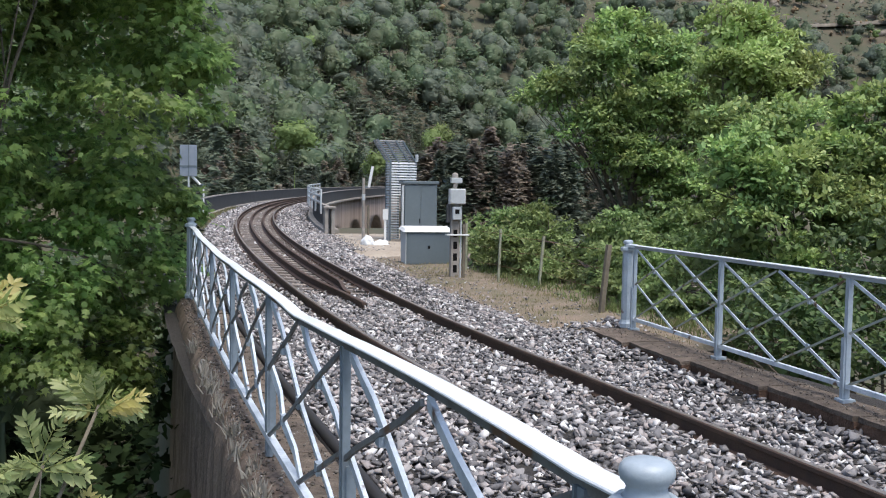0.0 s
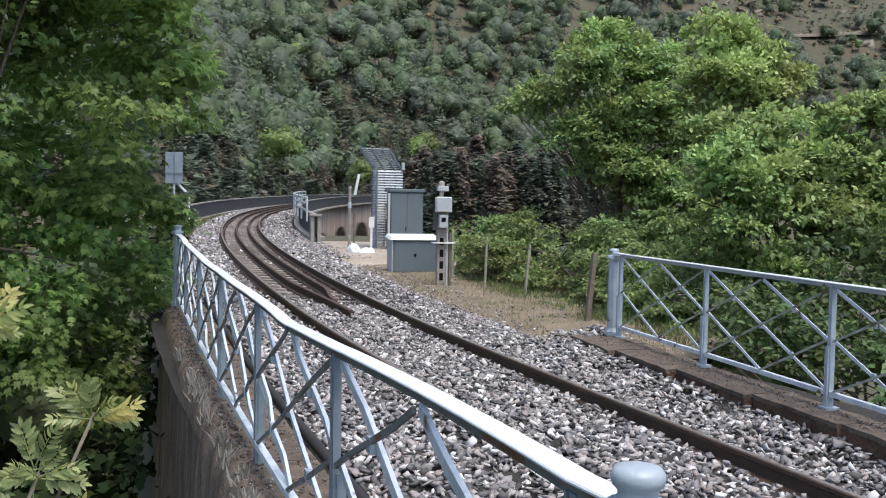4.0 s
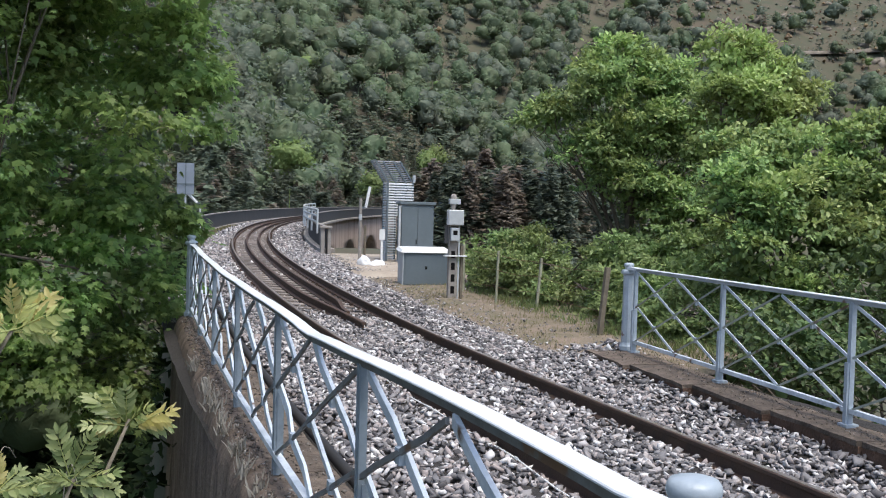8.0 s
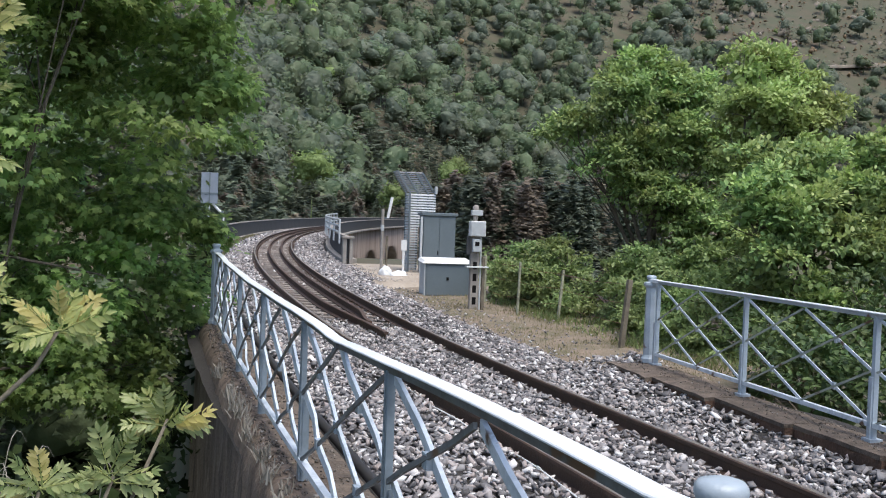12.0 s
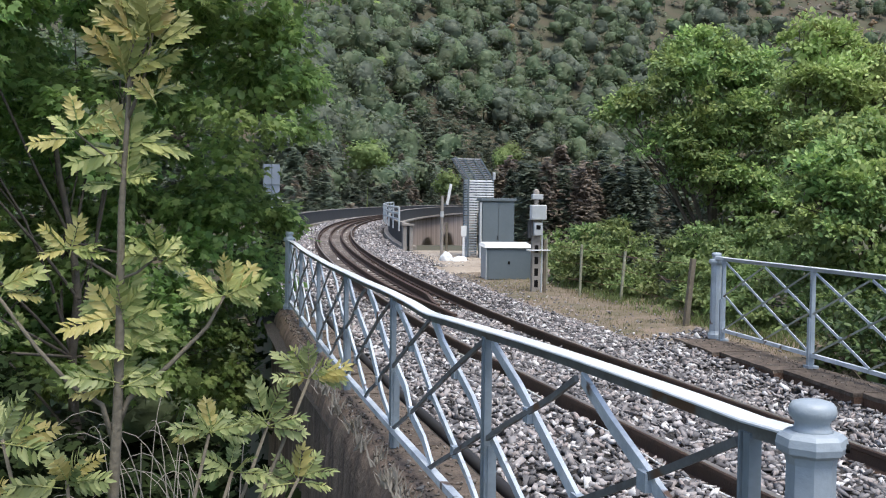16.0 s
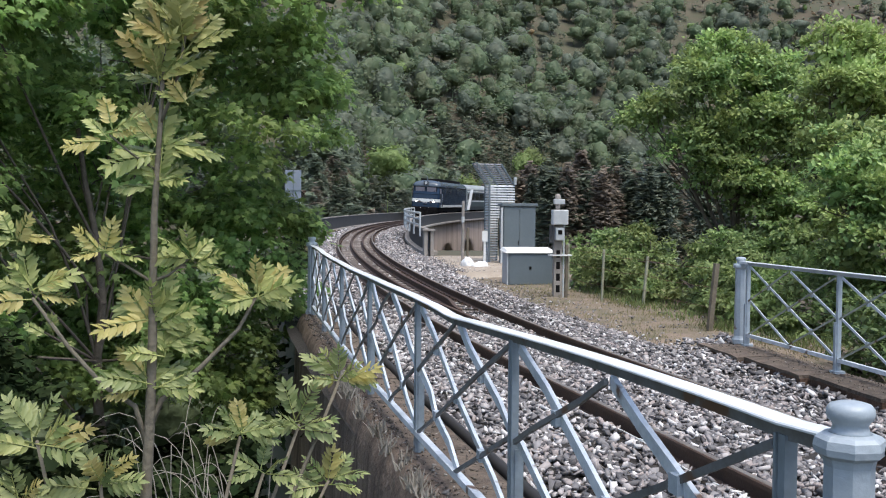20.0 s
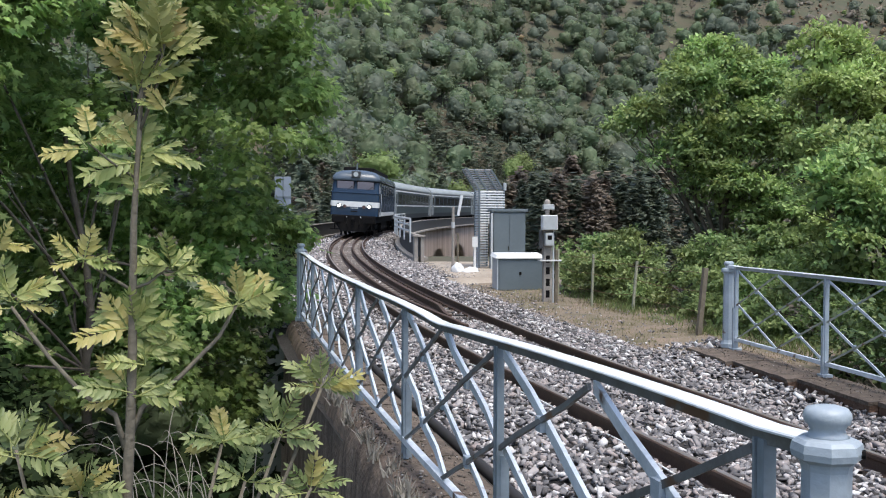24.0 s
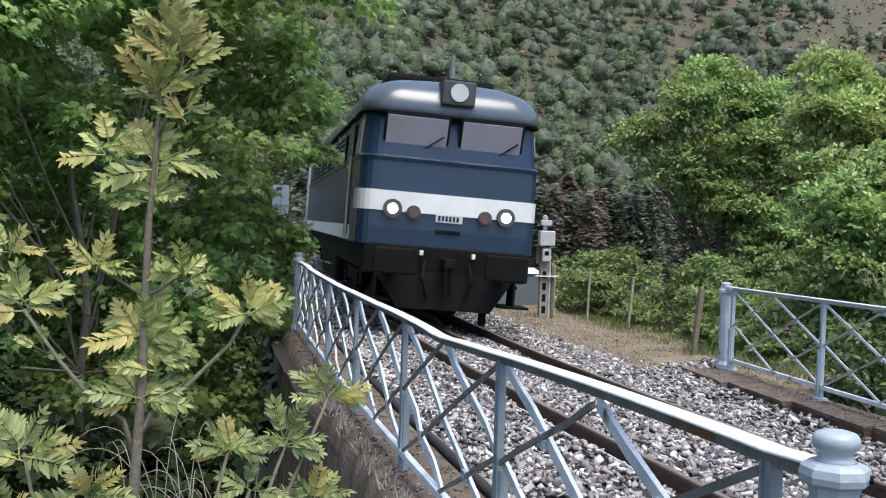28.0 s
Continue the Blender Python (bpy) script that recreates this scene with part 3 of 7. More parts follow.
def rail_top(y):
    """Height of the dented top rail beside the drop."""
    ys, zs = zip(*((-0.8, 1.112), (-0.2, 1.108), (0.6, 1.093), (1.6, 1.070), (2.1, 1.050), (2.5, 1.036), (2.85, 1.020), (3.3, 1.042), (4.2, 1.060), (6.0, 1.062), (9.2, 1.085), (12.4, 1.15)))
    return float(np.interp(y, ys, zs))


def railing(name, posts, H, normal, label, bent=0.0, bright=1, reach=0.0):
    """Lattice railing through post feet; normal points away from the track."""
    rail_ob = thing(name, Matrix(), label, "railing")
    nrm = Vector(normal).normalized()
    tops = []
    for i, p in enumerate(posts):
        h = rail_top(p[1]) - p[2] if bent else H
        foot, top = Vector(p), Vector((p[0], p[1], p[2] + h))
        tops.append(top)
        way = (Vector(posts[min(i + 1, len(posts) - 1)]) - Vector(posts[max(i - 1, 0)])).normalized()
        bm = bmesh.new()
        flat_bar(bm, foot, top - Vector((0, 0, 0.03)), 0.030 if bent else 0.042, 0.034, nrm)
        flat_bar(bm, foot + way * 0.024, top + way * 0.024 - Vector((0, 0, 0.03)), 0.010, 0.044, nrm)
        post = part("post", bm, M_POST if bent else M_FENCE, rail_ob)
        bm = flat_bar(bmesh.new(), foot - nrm * 0.02, foot + Vector((0, 0, 0.5 * h)) - nrm * 0.02, 0.042, 0.042, nrm)
        part("post_sleeve", bm, M_POST if bent else M_FENCE, post)
        if not bent:
            part("foot_plate", box(bmesh.new(), foot.x - 0.06, foot.x + 0.06, foot.y - 0.06, foot.y + 0.06, foot.z - 0.01, foot.z + 0.02, 0.004), M_FENCE, post)
    n = len(posts)
    back = (Vector(posts[0]) - Vector(posts[1])).normalized() * reach
    # cap rail and bottom rail, a little wavy
    path_top, path_bot = [], []
    if reach:
        path_top.append((tops[0] + back + Vector((0, 0, 0.01)), nrm, Vector((0, 0, 1))))
    for i in range(n - 1):
        for k in range(10 if i < n - 2 else 11):
            u = k / 10
            a, b = tops[i].lerp(tops[i + 1], u), Vector(posts[i]).lerp(Vector(posts[i + 1]), u)
            if bent:
                a.z = rail_top(a.y) + bent * wobble(i * 7 + k, 0.1)
                a += nrm * bent * (0.4 * math.sin(u * math.pi) * wobble(i * 3 + 1, 1.6) + wobble(i * 7 + k, 0.15))
            path_top.append((a, nrm, Vector((0, 0, 1))))
            path_bot.append((b + Vector((0, 0, 0.13)), nrm, Vector((0, 0, 1))))
    part("top_rail", sweep(bmesh.new(), path_top, [(-0.037, -0.003), (0.037, -0.003), (0.038, 0.002), (0.035, 0.006), (-0.035, 0.006), (-0.038, 0.002)]), M_FENCE_TOP, rail_ob, "top rail with sky brightness in its paint, slightly bent")
    # on the bent railing the under-rail's dark colour paints in shade below the cap
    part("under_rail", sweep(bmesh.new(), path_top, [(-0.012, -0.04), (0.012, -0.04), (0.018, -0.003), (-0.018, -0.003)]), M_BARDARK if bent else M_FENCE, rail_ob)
    # the paler bar colour stands in for light on the bottom rail's top
    part("bottom_rail", sweep(bmesh.new(), path_bot, [(-0.022, -0.02), (0.022, -0.02), (0.022, 0.02), (-0.022, 0.02)]), M_BAR, rail_ob)
    for i in range(n - 1):
        lo0, lo1 = Vector(posts[i]) + Vector((0, 0, 0.14)), Vector(posts[i + 1]) + Vector((0, 0, 0.14))
        hi0, hi1 = tops[i] - Vector((0, 0, 0.06)), tops[i + 1] - Vector((0, 0, 0.06))

        def at(u, v):
            return lo0.lerp(lo1, u).lerp(hi0.lerp(hi1, u), v)

        for j, (u0, v0, u1, v1, lay) in enumerate(((0.02, 1, 0.98, 0, 1), (0.02, 0.5, 0.5, 0, 1), (0.5, 1, 0.98, 0.5, 1), (0.02, 0, 0.98, 1, -1), (0.02, 0.5, 0.5, 1, -1), (0.5, 0, 0.98, 0.5, -1))):
            bm = bmesh.new()
            steps = 6 if (u1 - u0) > 0.6 else 4
            pathb = []
            for k in range(steps + 1):
                w = k / steps
                p = at(u0 + (u1 - u0) * w, v0 + (v1 - v0) * w) + nrm * (0.012 * lay)
                p += nrm * bent * 0.35 * math.sin(w * math.pi * (2 + j % 2)) * wobble(i * 11 + j, 1.4)
                way = (at(u1, v1) - at(u0, v0)).normalized()
                tw = 0.35 * bent / 0.06 * wobble(i * 5 + j * 3 + k, 0.9)
                sd = (Matrix.Rotation(tw, 3, way) @ nrm) if bent else nrm
                pathb.append((p, sd, way.cross(sd).normalized()))
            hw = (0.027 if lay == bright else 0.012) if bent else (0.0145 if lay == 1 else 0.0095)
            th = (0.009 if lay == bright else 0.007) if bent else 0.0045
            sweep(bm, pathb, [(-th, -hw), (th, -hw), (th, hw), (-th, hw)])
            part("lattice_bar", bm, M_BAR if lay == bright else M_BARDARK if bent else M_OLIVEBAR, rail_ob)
        for u, v in ((0.5, 0.5), (0.26, 0.74), (0.74, 0.74), (0.26, 0.26), (0.74, 0.26)):
            p = at(u, v)
            part("rivet_plate", flat_bar(bmesh.new(), p - Vector((0, 0, 0.03)), p + Vector((0, 0, 0.03)), 0.06 if bent else 0.034, 0.034 if bent else 0.022, nrm), M_FENCE, rail_ob)
    return rail_ob


def cast_post(x, y, z, h, parent, fat=1.0):
    """Octagonal cast-iron end post with a turned cap over an octagonal collar."""
    def ring(profile):
        return [(r * fat, h - d * fat) for r, d in profile]

    prof = [(0.10 * fat, 0), (0.10 * fat, 0.05), (0.085 * fat, 0.07), (0.072 * fat, 0.10)] + ring([(0.066, 0.175), (0.070, 0.16), (0.074, 0.15)])
    ob = part("end_post", lathe(bmesh.new(), prof, 8, (x, y, z), radians(22.5)), M_FENCE, parent, "octagonal cast-iron end post")
    col = part("collar", lathe(bmesh.new(), ring([(0.074, 0.152), (0.092, 0.140), (0.096, 0.122), (0.092, 0.100), (0.080, 0.090), (0.062, 0.084)]), 8, (x, y, z), radians(22.5)), M_FENCE, ob, "octagonal collar")
    part("rust_hole", tube(bmesh.new(), (x + 0.070 * fat, y - 0.045 * fat, z + h - 0.125 * fat), (x + 0.082 * fat, y - 0.053 * fat, z + h - 0.125 * fat), 0.010, n=8), M_BLACK, col)
    part("cap", lathe(bmesh.new(), ring([(0.060, 0.086), (0.050, 0.078), (0.046, 0.064), (0.051, 0.054), (0.060, 0.046), (0.064, 0.032), (0.062, 0.018), (0.054, 0.007), (0.034, 0.001), (0.012, 0.0)]), 28, (x, y, z)), M_FENCE, ob, "flat-domed turned cap", smooth=True)
    return ob


left_y = [-0.49, 1.67, 3.83, 5.99, 8.15, 10.3, 12.25]
left_posts = [(left_rail_x(y), y, 0.0 + max(0, y - 6) * 0.014) for y in left_y]
lr = railing("bridge_railing", left_posts, 1.06, (-1, -0.09, 0), "pale blue iron lattice railing with bent bars beside the drop", 0.055, -1, 0.2)
cast_post(1.262, -0.75, -0.02, 1.230, lr, 0.80)
cast_post(left_rail_x(12.42), 12.42, 0.08, 1.2, lr)
part("tie_wire", tube(tube(bmesh.new(), (1.27, -0.66, 0.86), (1.22, -0.45, 0.845), 0.004, n=5), (1.30, -0.62, 0.83), (1.21, -0.47, 0.86), 0.004, n=5), M_GREY_L, lr, "twisted wire tie")

right_y = [9.02, 6.855, 4.73, 2.6, 0.48, -1.64]
rr_ob = railing("bridge_railing", [(5.57, y, 0.0) for y in right_y], 1.06, (1, 0, 0), "pale blue iron lattice railing on a stone kerb", 0.0)
cast_post(5.57, 9.24, 0.0, 1.12, rr_ob)
part("top_rail_end", box(bmesh.new(), 5.53, 5.61, 9.0, 9.22, 1.03, 1.07, 0.005), M_FENCE_TOP, rr_ob)

# kerb of stone blocks under it
def kerb_front(y):
    return 5.03 + 0.06 * min(max(9.3 - y, 0), 5.2)


def rough_block(x0, x1, y0, y1, z0, z1, amp, nx=4, ny=9, nz=2):
    """A block with gridded faces, worn and uneven."""
    bm = bmesh.new()
    box(bm, x0, x1, y0, y1, z0, z1)
    bmesh.ops.subdivide_edges(bm, edges=bm.edges[:], cuts=5, use_grid_fill=True)
    for v in bm.verts:
        c = v.co
        edge = sum((abs(c.x - x0) < 1e-4 or abs(c.x - x1) < 1e-4, abs(c.y - y0) < 1e-4 or abs(c.y - y1) < 1e-4, abs(c.z - z1) < 1e-4))
        n1, n2 = noise.noise_vector(c * 4.3), noise.noise_vector(c * 13.0)
        c += amp * n1 + 0.5 * amp * n2
        if edge > 1:
            c.z -= 0.012 * abs(n2.x) + 0.004
    return bm


kerb = thing("stone_kerb", Matrix(), "weathered brown stone kerb edging the ballast", "kerb", kind="structure")
y = 9.34
kn = 0
while y > -3:
    ln = 0.85 + 0.6 * abs(wobble(kn, 1.6))
    dx = 0.015 * wobble(kn * 3, 2)
    front = kerb_front(y - ln / 2)
    blk = part("kerb_block", rough_block(front + dx, 5.69, y - ln + 0.014, y, -0.42, -0.045, 0.012), M_KERB, kerb)
    # thin top slab in a paler colour than the block's front
    part("block_top", rough_block(front + dx - 0.012, 5.70, y - ln + 0.016, y - 0.002, -0.048, 0.0 + 0.006 * wobble(kn, 2), 0.011), M_COPE, blk, "paler top course")
    y -= ln
    kn += 1

# retaining wall and coping beside the drop
wall = thing("retaining_wall", Matrix(), "brown stained masonry retaining wall below the railing", "wall", kind="structure")
prof = [(0.25, -0.06), (0.1, -0.012), (0.0, -0.006), (-0.06, -0.006), (-0.10, -0.012), (-0.135, -0.03), (-0.165, -0.065), (-0.19, -0.11), (-0.21, -0.17), (-0.225, -0.25)] + [(-0.232 - 0.004 * k, -0.25 - 0.13 * k) for k in range(1, 18)] + [(-0.33, -3.5), (-0.36, -5.0), (-0.4, -7.5)]
V, F = [], []
ny = 170
for i in range(ny):
    yy = -0.95 + i * 13.5 / (ny - 1)
    for j, (u, w) in enumerate(prof):
        p = Vector((left_rail_x(yy) + u, yy - 0.09 * u, w + max(0, yy - 6) * 0.014))
        n1, n2 = noise.noise_vector(p * 3.0), noise.noise_vector(Vector((p.x * 9, p.y * 9, p.z * 4)))
        k = 1.0 if w < -0.02 else 0.35
        V.append(tuple(p + (n1 * 0.022 + n2 * 0.017) * k))
        if i and j:
            m = len(prof)
            F.append(((i - 1) * m + j - 1, (i - 1) * m + j, i * m + j, i * m + j - 1))
np_mesh("wall_body", V, F, M_WALL, wall, "rough brown wall face with pale streaks", smooth=True)
for i in range(14):
    y0, y1 = -0.95 + i * 0.97, -0.95 + (i + 1) * 0.97 - 0.01
    zz = max(0, (y0 + y1) / 2 - 6) * 0.014
    bm = rough_block(-0.035, 0.39, y0, y1, zz - 0.16, zz + 0.004 * wobble(i, 1), 0.008)
    for v in bm.verts:
        v.co.x += left_rail_x(v.co.y)
    part("coping_stone", bm, M_COPE, wall)
duct = [(Vector((left_rail_x(q) + 0.47 + 0.012 * wobble(k, 2), q, -0.03 + max(0, q - 6) * 0.014)), Vector((1, 0.09, 0)).normalized(), Vector((0, 0, 1))) for k, q in enumerate(np.linspace(-1.5, 13.5, 24))]
tagged(part("cable_duct", sweep(bmesh.new(), duct, [(0.04 * math.cos(t), 0.04 * math.sin(t)) for t in np.linspace(0, 2 * math.pi, 9)[:-1]]), M_PIPE, smooth=True), "black cable duct lying along the coping", "cable duct")


# ---------- viaduct ----------
def build_viaduct():
    via = thing("viaduct", Matrix(), "curved stone railway viaduct with arches and dark parapets", "viaduct")
    s_in, s_out = 3.6, 136.0
    span, first = 13.8, 66.3
    step = 0.46
    n = int((s_out - s_in) / step) + 1
    for off, sgn in ((2.62, 1), (-2.62, -1)):
        V, F = [], []
        for i in range(n):
            s = s_in + i * step
            u = ((s - first + span * 50 + span / 2) % span) - span / 2
            zt = rise(s) - 0.30
            half = 4.9
            low = -16.0
            if s > 22 and abs(u) < half:
                low = zt - 2.2 - (half - math.sqrt(max(half * half - u * u, 0))) * 1.0
                low = min(low, zt - 2.2)
            for k, z in enumerate((zt, max(low, zt - 2.0), low)):
                p = trk(s, off, 0, cant=False)
                V.append((p.x, p.y, z))
            pi = trk(s, off * 0.15, 0, cant=False)
            V.append((pi.x, pi.y, low))
            if i:
                a, b = (i - 1) * 4, i * 4
                for k in range(3):
                    F.append((a + k, b + k, b + k + 1, a + k + 1) if sgn > 0 else (a + k + 1, b + k + 1, b + k, a + k))
        np_mesh("spandrel_wall", V, F, M_VIA, via, "stained tan masonry face with arch openings")
        # string course and parapet
        path = [(trk(s, off, -0.30, cant=False), Vector((math.cos(s / R), -math.sin(s / R), 0)), Vector((0, 0, 1))) for s in np.arange(s_in, s_out, 1.2)]
        o = 0.16 * sgn
        prof = [(-0.3, 0.0), (0.3, 0.0), (0.3, 0.14), (-0.3, 0.14)]
        prof = [(u + o, v) for u, v in prof]
        part("string_course", sweep(bmesh.new(), path, prof), M_CONC, via, "projecting stone course")
        top = 0.68
        part("parapet", sweep(bmesh.new(), path, [(-0.05 + o, 0.14), (0.05 + o, 0.14), (0.05 + o, top + 0.25), (-0.05 + o, top + 0.25)]), M_DARKMETAL, via, "dark plated parapet")
        part("parapet_cap", sweep(bmesh.new(), path, [(-0.08 + o, top + 0.25), (0.08 + o, top + 0.25), (0.08 + o, top + 0.31), (-0.08 + o, top + 0.31)]), M_CONC, via)
    deck = [(trk(s, 0, 0, cant=False), Vector((math.cos(s / R), -math.sin(s / R), 0)), Vector((0, 0, 1))) for s in np.arange(s_in, s_out, 1.5)]
    part("deck", sweep(bmesh.new(), deck, [(-2.6, -1.2), (2.6, -1.2), (2.6, -0.36), (-2.6, -0.36)]), M_CONC, via)
    # pillars at the near end
    for off, h0, h1 in ((2.66, -0.6, 0.64), (-2.75, -1.2, 0.68)):
        a = 3.2 / R
        m = pose(*trk(3.2, off, 0, cant=False), 0, 0, -math.degrees(a))
        pil = part("pillar", box(bmesh.new(), -0.19, -0.05, -0.28, 0.28, h0, h1, 0.02, m), M_CONC, via, "stone end pillar")
        part("pillar", box(bmesh.new(), 0.06, 0.19, -0.28, 0.28, h0, h1, 0.02, m), M_CONC, via, "stone end pillar")
        part("pillar_cap", box(bmesh.new(), -0.23, 0.23, -0.34, 0.34, h1, h1 + 0.08, 0.015, m), M_CONC, pil)
    # pale handrail over the start of the parapet
    hr = [trk(s, 2.45, 0, cant=False) for s in np.linspace(4.4, 40, 12)]
    for i, p in enumerate(hr):
        part("handrail_post", tube(bmesh.new(), p + Vector((0, 0, 0.4)), p + Vector((0, 0, 1.32)), 0.038, n=8), M_GREY_L, via)
    for dz in (1.32, 1.08, 0.84):
        bm = bmesh.new()
        for p, q in zip(hr, hr[1:]):
            tube(bm, p + Vector((0, 0, dz)), q + Vector((0, 0, dz)), 0.042, n=8)
        part("handrail", bm, M_GREY_L, via, "pale steel handrail")


build_viaduct()


vs_, vo_ = rng.uniform(-21.8, 2.5, 2200), 2.5 + 3.0 * rng.uniform(0, 1, 2200) ** 3.0
va_ = vs_ / R
vz_ = -0.04 + 0.0145 * (np.sqrt((vs_ + 28) ** 2 + 30) + vs_ + 28) / 2 - np.where(vs_ < -5.8, 0.42, 0.29)
scatter_stones("verge_stones", np.stack([CX - (R - vo_) * np.cos(va_), CY + (R - vo_) * np.sin(va_), vz_], -1), rng.uniform(0.012, 0.045, 2200), M_STONE, "small stones strewn over the verge")

M_FLAKE = stone_mat("stone_flakes", [(0.0, (0.08, 0.065, 0.05)), (0.6, (0.16, 0.13, 0.105)), (0.9, (0.24, 0.21, 0.18)), (1.0, (0.5, 0.47, 0.43))])
# grit on the kerb
ky_ = rng.uniform(-1.5, 9.1, 1500)
kx_ = rng.uniform(0, 1, 1500) ** 0.8
kf_ = 5.03 + 0.06 * np.clip(9.3 - ky_, 0, 5.2) + 0.03
scatter_stones("kerb_grit", np.stack([kf_ + kx_ * (5.68 - kf_), ky_, np.full(1500, 0.006)], -1), rng.uniform(0.004, 0.015, 1500), M_FLAKE, "grit and small stones lying on the kerb")

# grit and flakes lying on the coping
rng = np.random.default_rng(77)
cy_ = rng.uniform(-0.8, 12.4, 2600)
cx_ = left_rail_x(cy_) + np.where(rng.random(2600) < 0.5, rng.uniform(-0.16, 0.0, 2600), rng.uniform(0.0, 0.36, 2600))
scatter_stones("coping_grit", np.stack([cx_, cy_, 0.004 + np.maximum(0, cy_ - 6) * 0.014 + 0 * cx_], -1), rng.uniform(0.005, 0.02, 2600) * np.where(rng.random(2600) < 0.04, 2.0, 1.0), M_FLAKE, "grit and stone flakes lying on the coping")


# ---------- plants ----------
def leaf_shape(kind):
    """Flat leaf templates: corner places (x along the leaf, y across, z bend) and faces of four corners."""
    if kind == "lobed":
        V = [(0, 0, 0), (0.28, 0.42, 0.06), (0.42, 0.16, 0.02), (0.78, 0.36, 0.0), (1.0, 0.0, -0.12), (0.78, -0.36, 0.0), (0.42, -0.16, 0.02), (0.28, -0.42, 0.06)]
        return np.array(V, float), [(0, 6, 4, 2), (0, 2, 1, 0), (2, 4, 3, 2), (6, 5, 4, 6), (0, 7, 6, 0)]
    if kind == "palmate":
        V = [(0.22, 0, 0.03), (0, 0, 0)]
        for a, r in ((-88, 0.46), (-60, 0.30), (-44, 0.68), (-22, 0.38), (0, 0.8), (22, 0.38), (44, 0.68), (60, 0.30), (88, 0.46)):
            V.append((0.22 + r * math.cos(radians(a)), r * math.sin(radians(a)), -0.22 * r * r))
        return np.array(V, float), [(0, 1 + q, 1 + (q + 1) % 10) for q in range(10)]
    V = [(0, 0, 0), (0.35, 0.3, 0.05), (0.75, 0.22, 0.0), (1.0, 0, -0.1), (0.75, -0.22, 0.0), (0.35, -0.3, 0.05)]
    return np.array(V, float), [(0, 3, 2, 1), (0, 5, 4, 3)]


def leaves(name, pts, ways, ups, sizes, kind, material, parent=None, label=""):
    """Many leaves in one mesh: at pts, pointing along ways, facing ups."""
    T, Q = leaf_shape(kind)
    pts, ways, ups, sizes = (np.asarray(a, float) for a in (pts, ways, ups, sizes))
    x = ways / np.maximum(np.linalg.norm(ways, axis=1, keepdims=True), 1e-6)
    y = np.cross(ups, x)
    y /= np.maximum(np.linalg.norm(y, axis=1, keepdims=True), 1e-6)
    z = np.cross(x, y)
    V = (T[None, :, 0:1] * x[:, None] + T[None, :, 1:2] * y[:, None] + T[None, :, 2:3] * z[:, None]) * sizes[:, None, None] + pts[:, None]
    k, n = len(T), len(pts)
    V = V.reshape(-1, 3)
    if kind == "lobed":
        tri = np.array([(0, 6, 4), (0, 4, 2), (0, 2, 1), (2, 4, 3), (6, 5, 4), (0, 7, 6)])
        F = (tri[None] + (np.arange(n) * k)[:, None, None]).reshape(-1, 3)
    else:
        Q = np.array(Q)
        F = (Q[None] + (np.arange(n) * k)[:, None, None]).reshape(-1, Q.shape[1])
    return np_mesh(name, V, F, material, parent, label)


def unit(rng, n):
    v = rng.normal(size=(n, 3))
    return v / np.linalg.norm(v, axis=1, keepdims=True)


def limb(bm, a, b, r0, r1, bend, rng, steps=5, n=7):
    """A tapering crooked limb."""
    a, b = np.asarray(a, float), np.asarray(b, float)
    side = unit(rng, 1)[0] * bend
    pts = [a + (b - a) * t + side * math.sin(t * math.pi) + unit(rng, 1)[0] * bend * 0.25 * (0 < t < 1) for t in np.linspace(0, 1, steps + 1)]
    for i in range(steps):
        tube(bm, pts[i], pts[i + 1], r0 + (r1 - r0) * i / steps, r0 + (r1 - r0) * (i + 1) / steps, n=n, cap=False)
    return pts


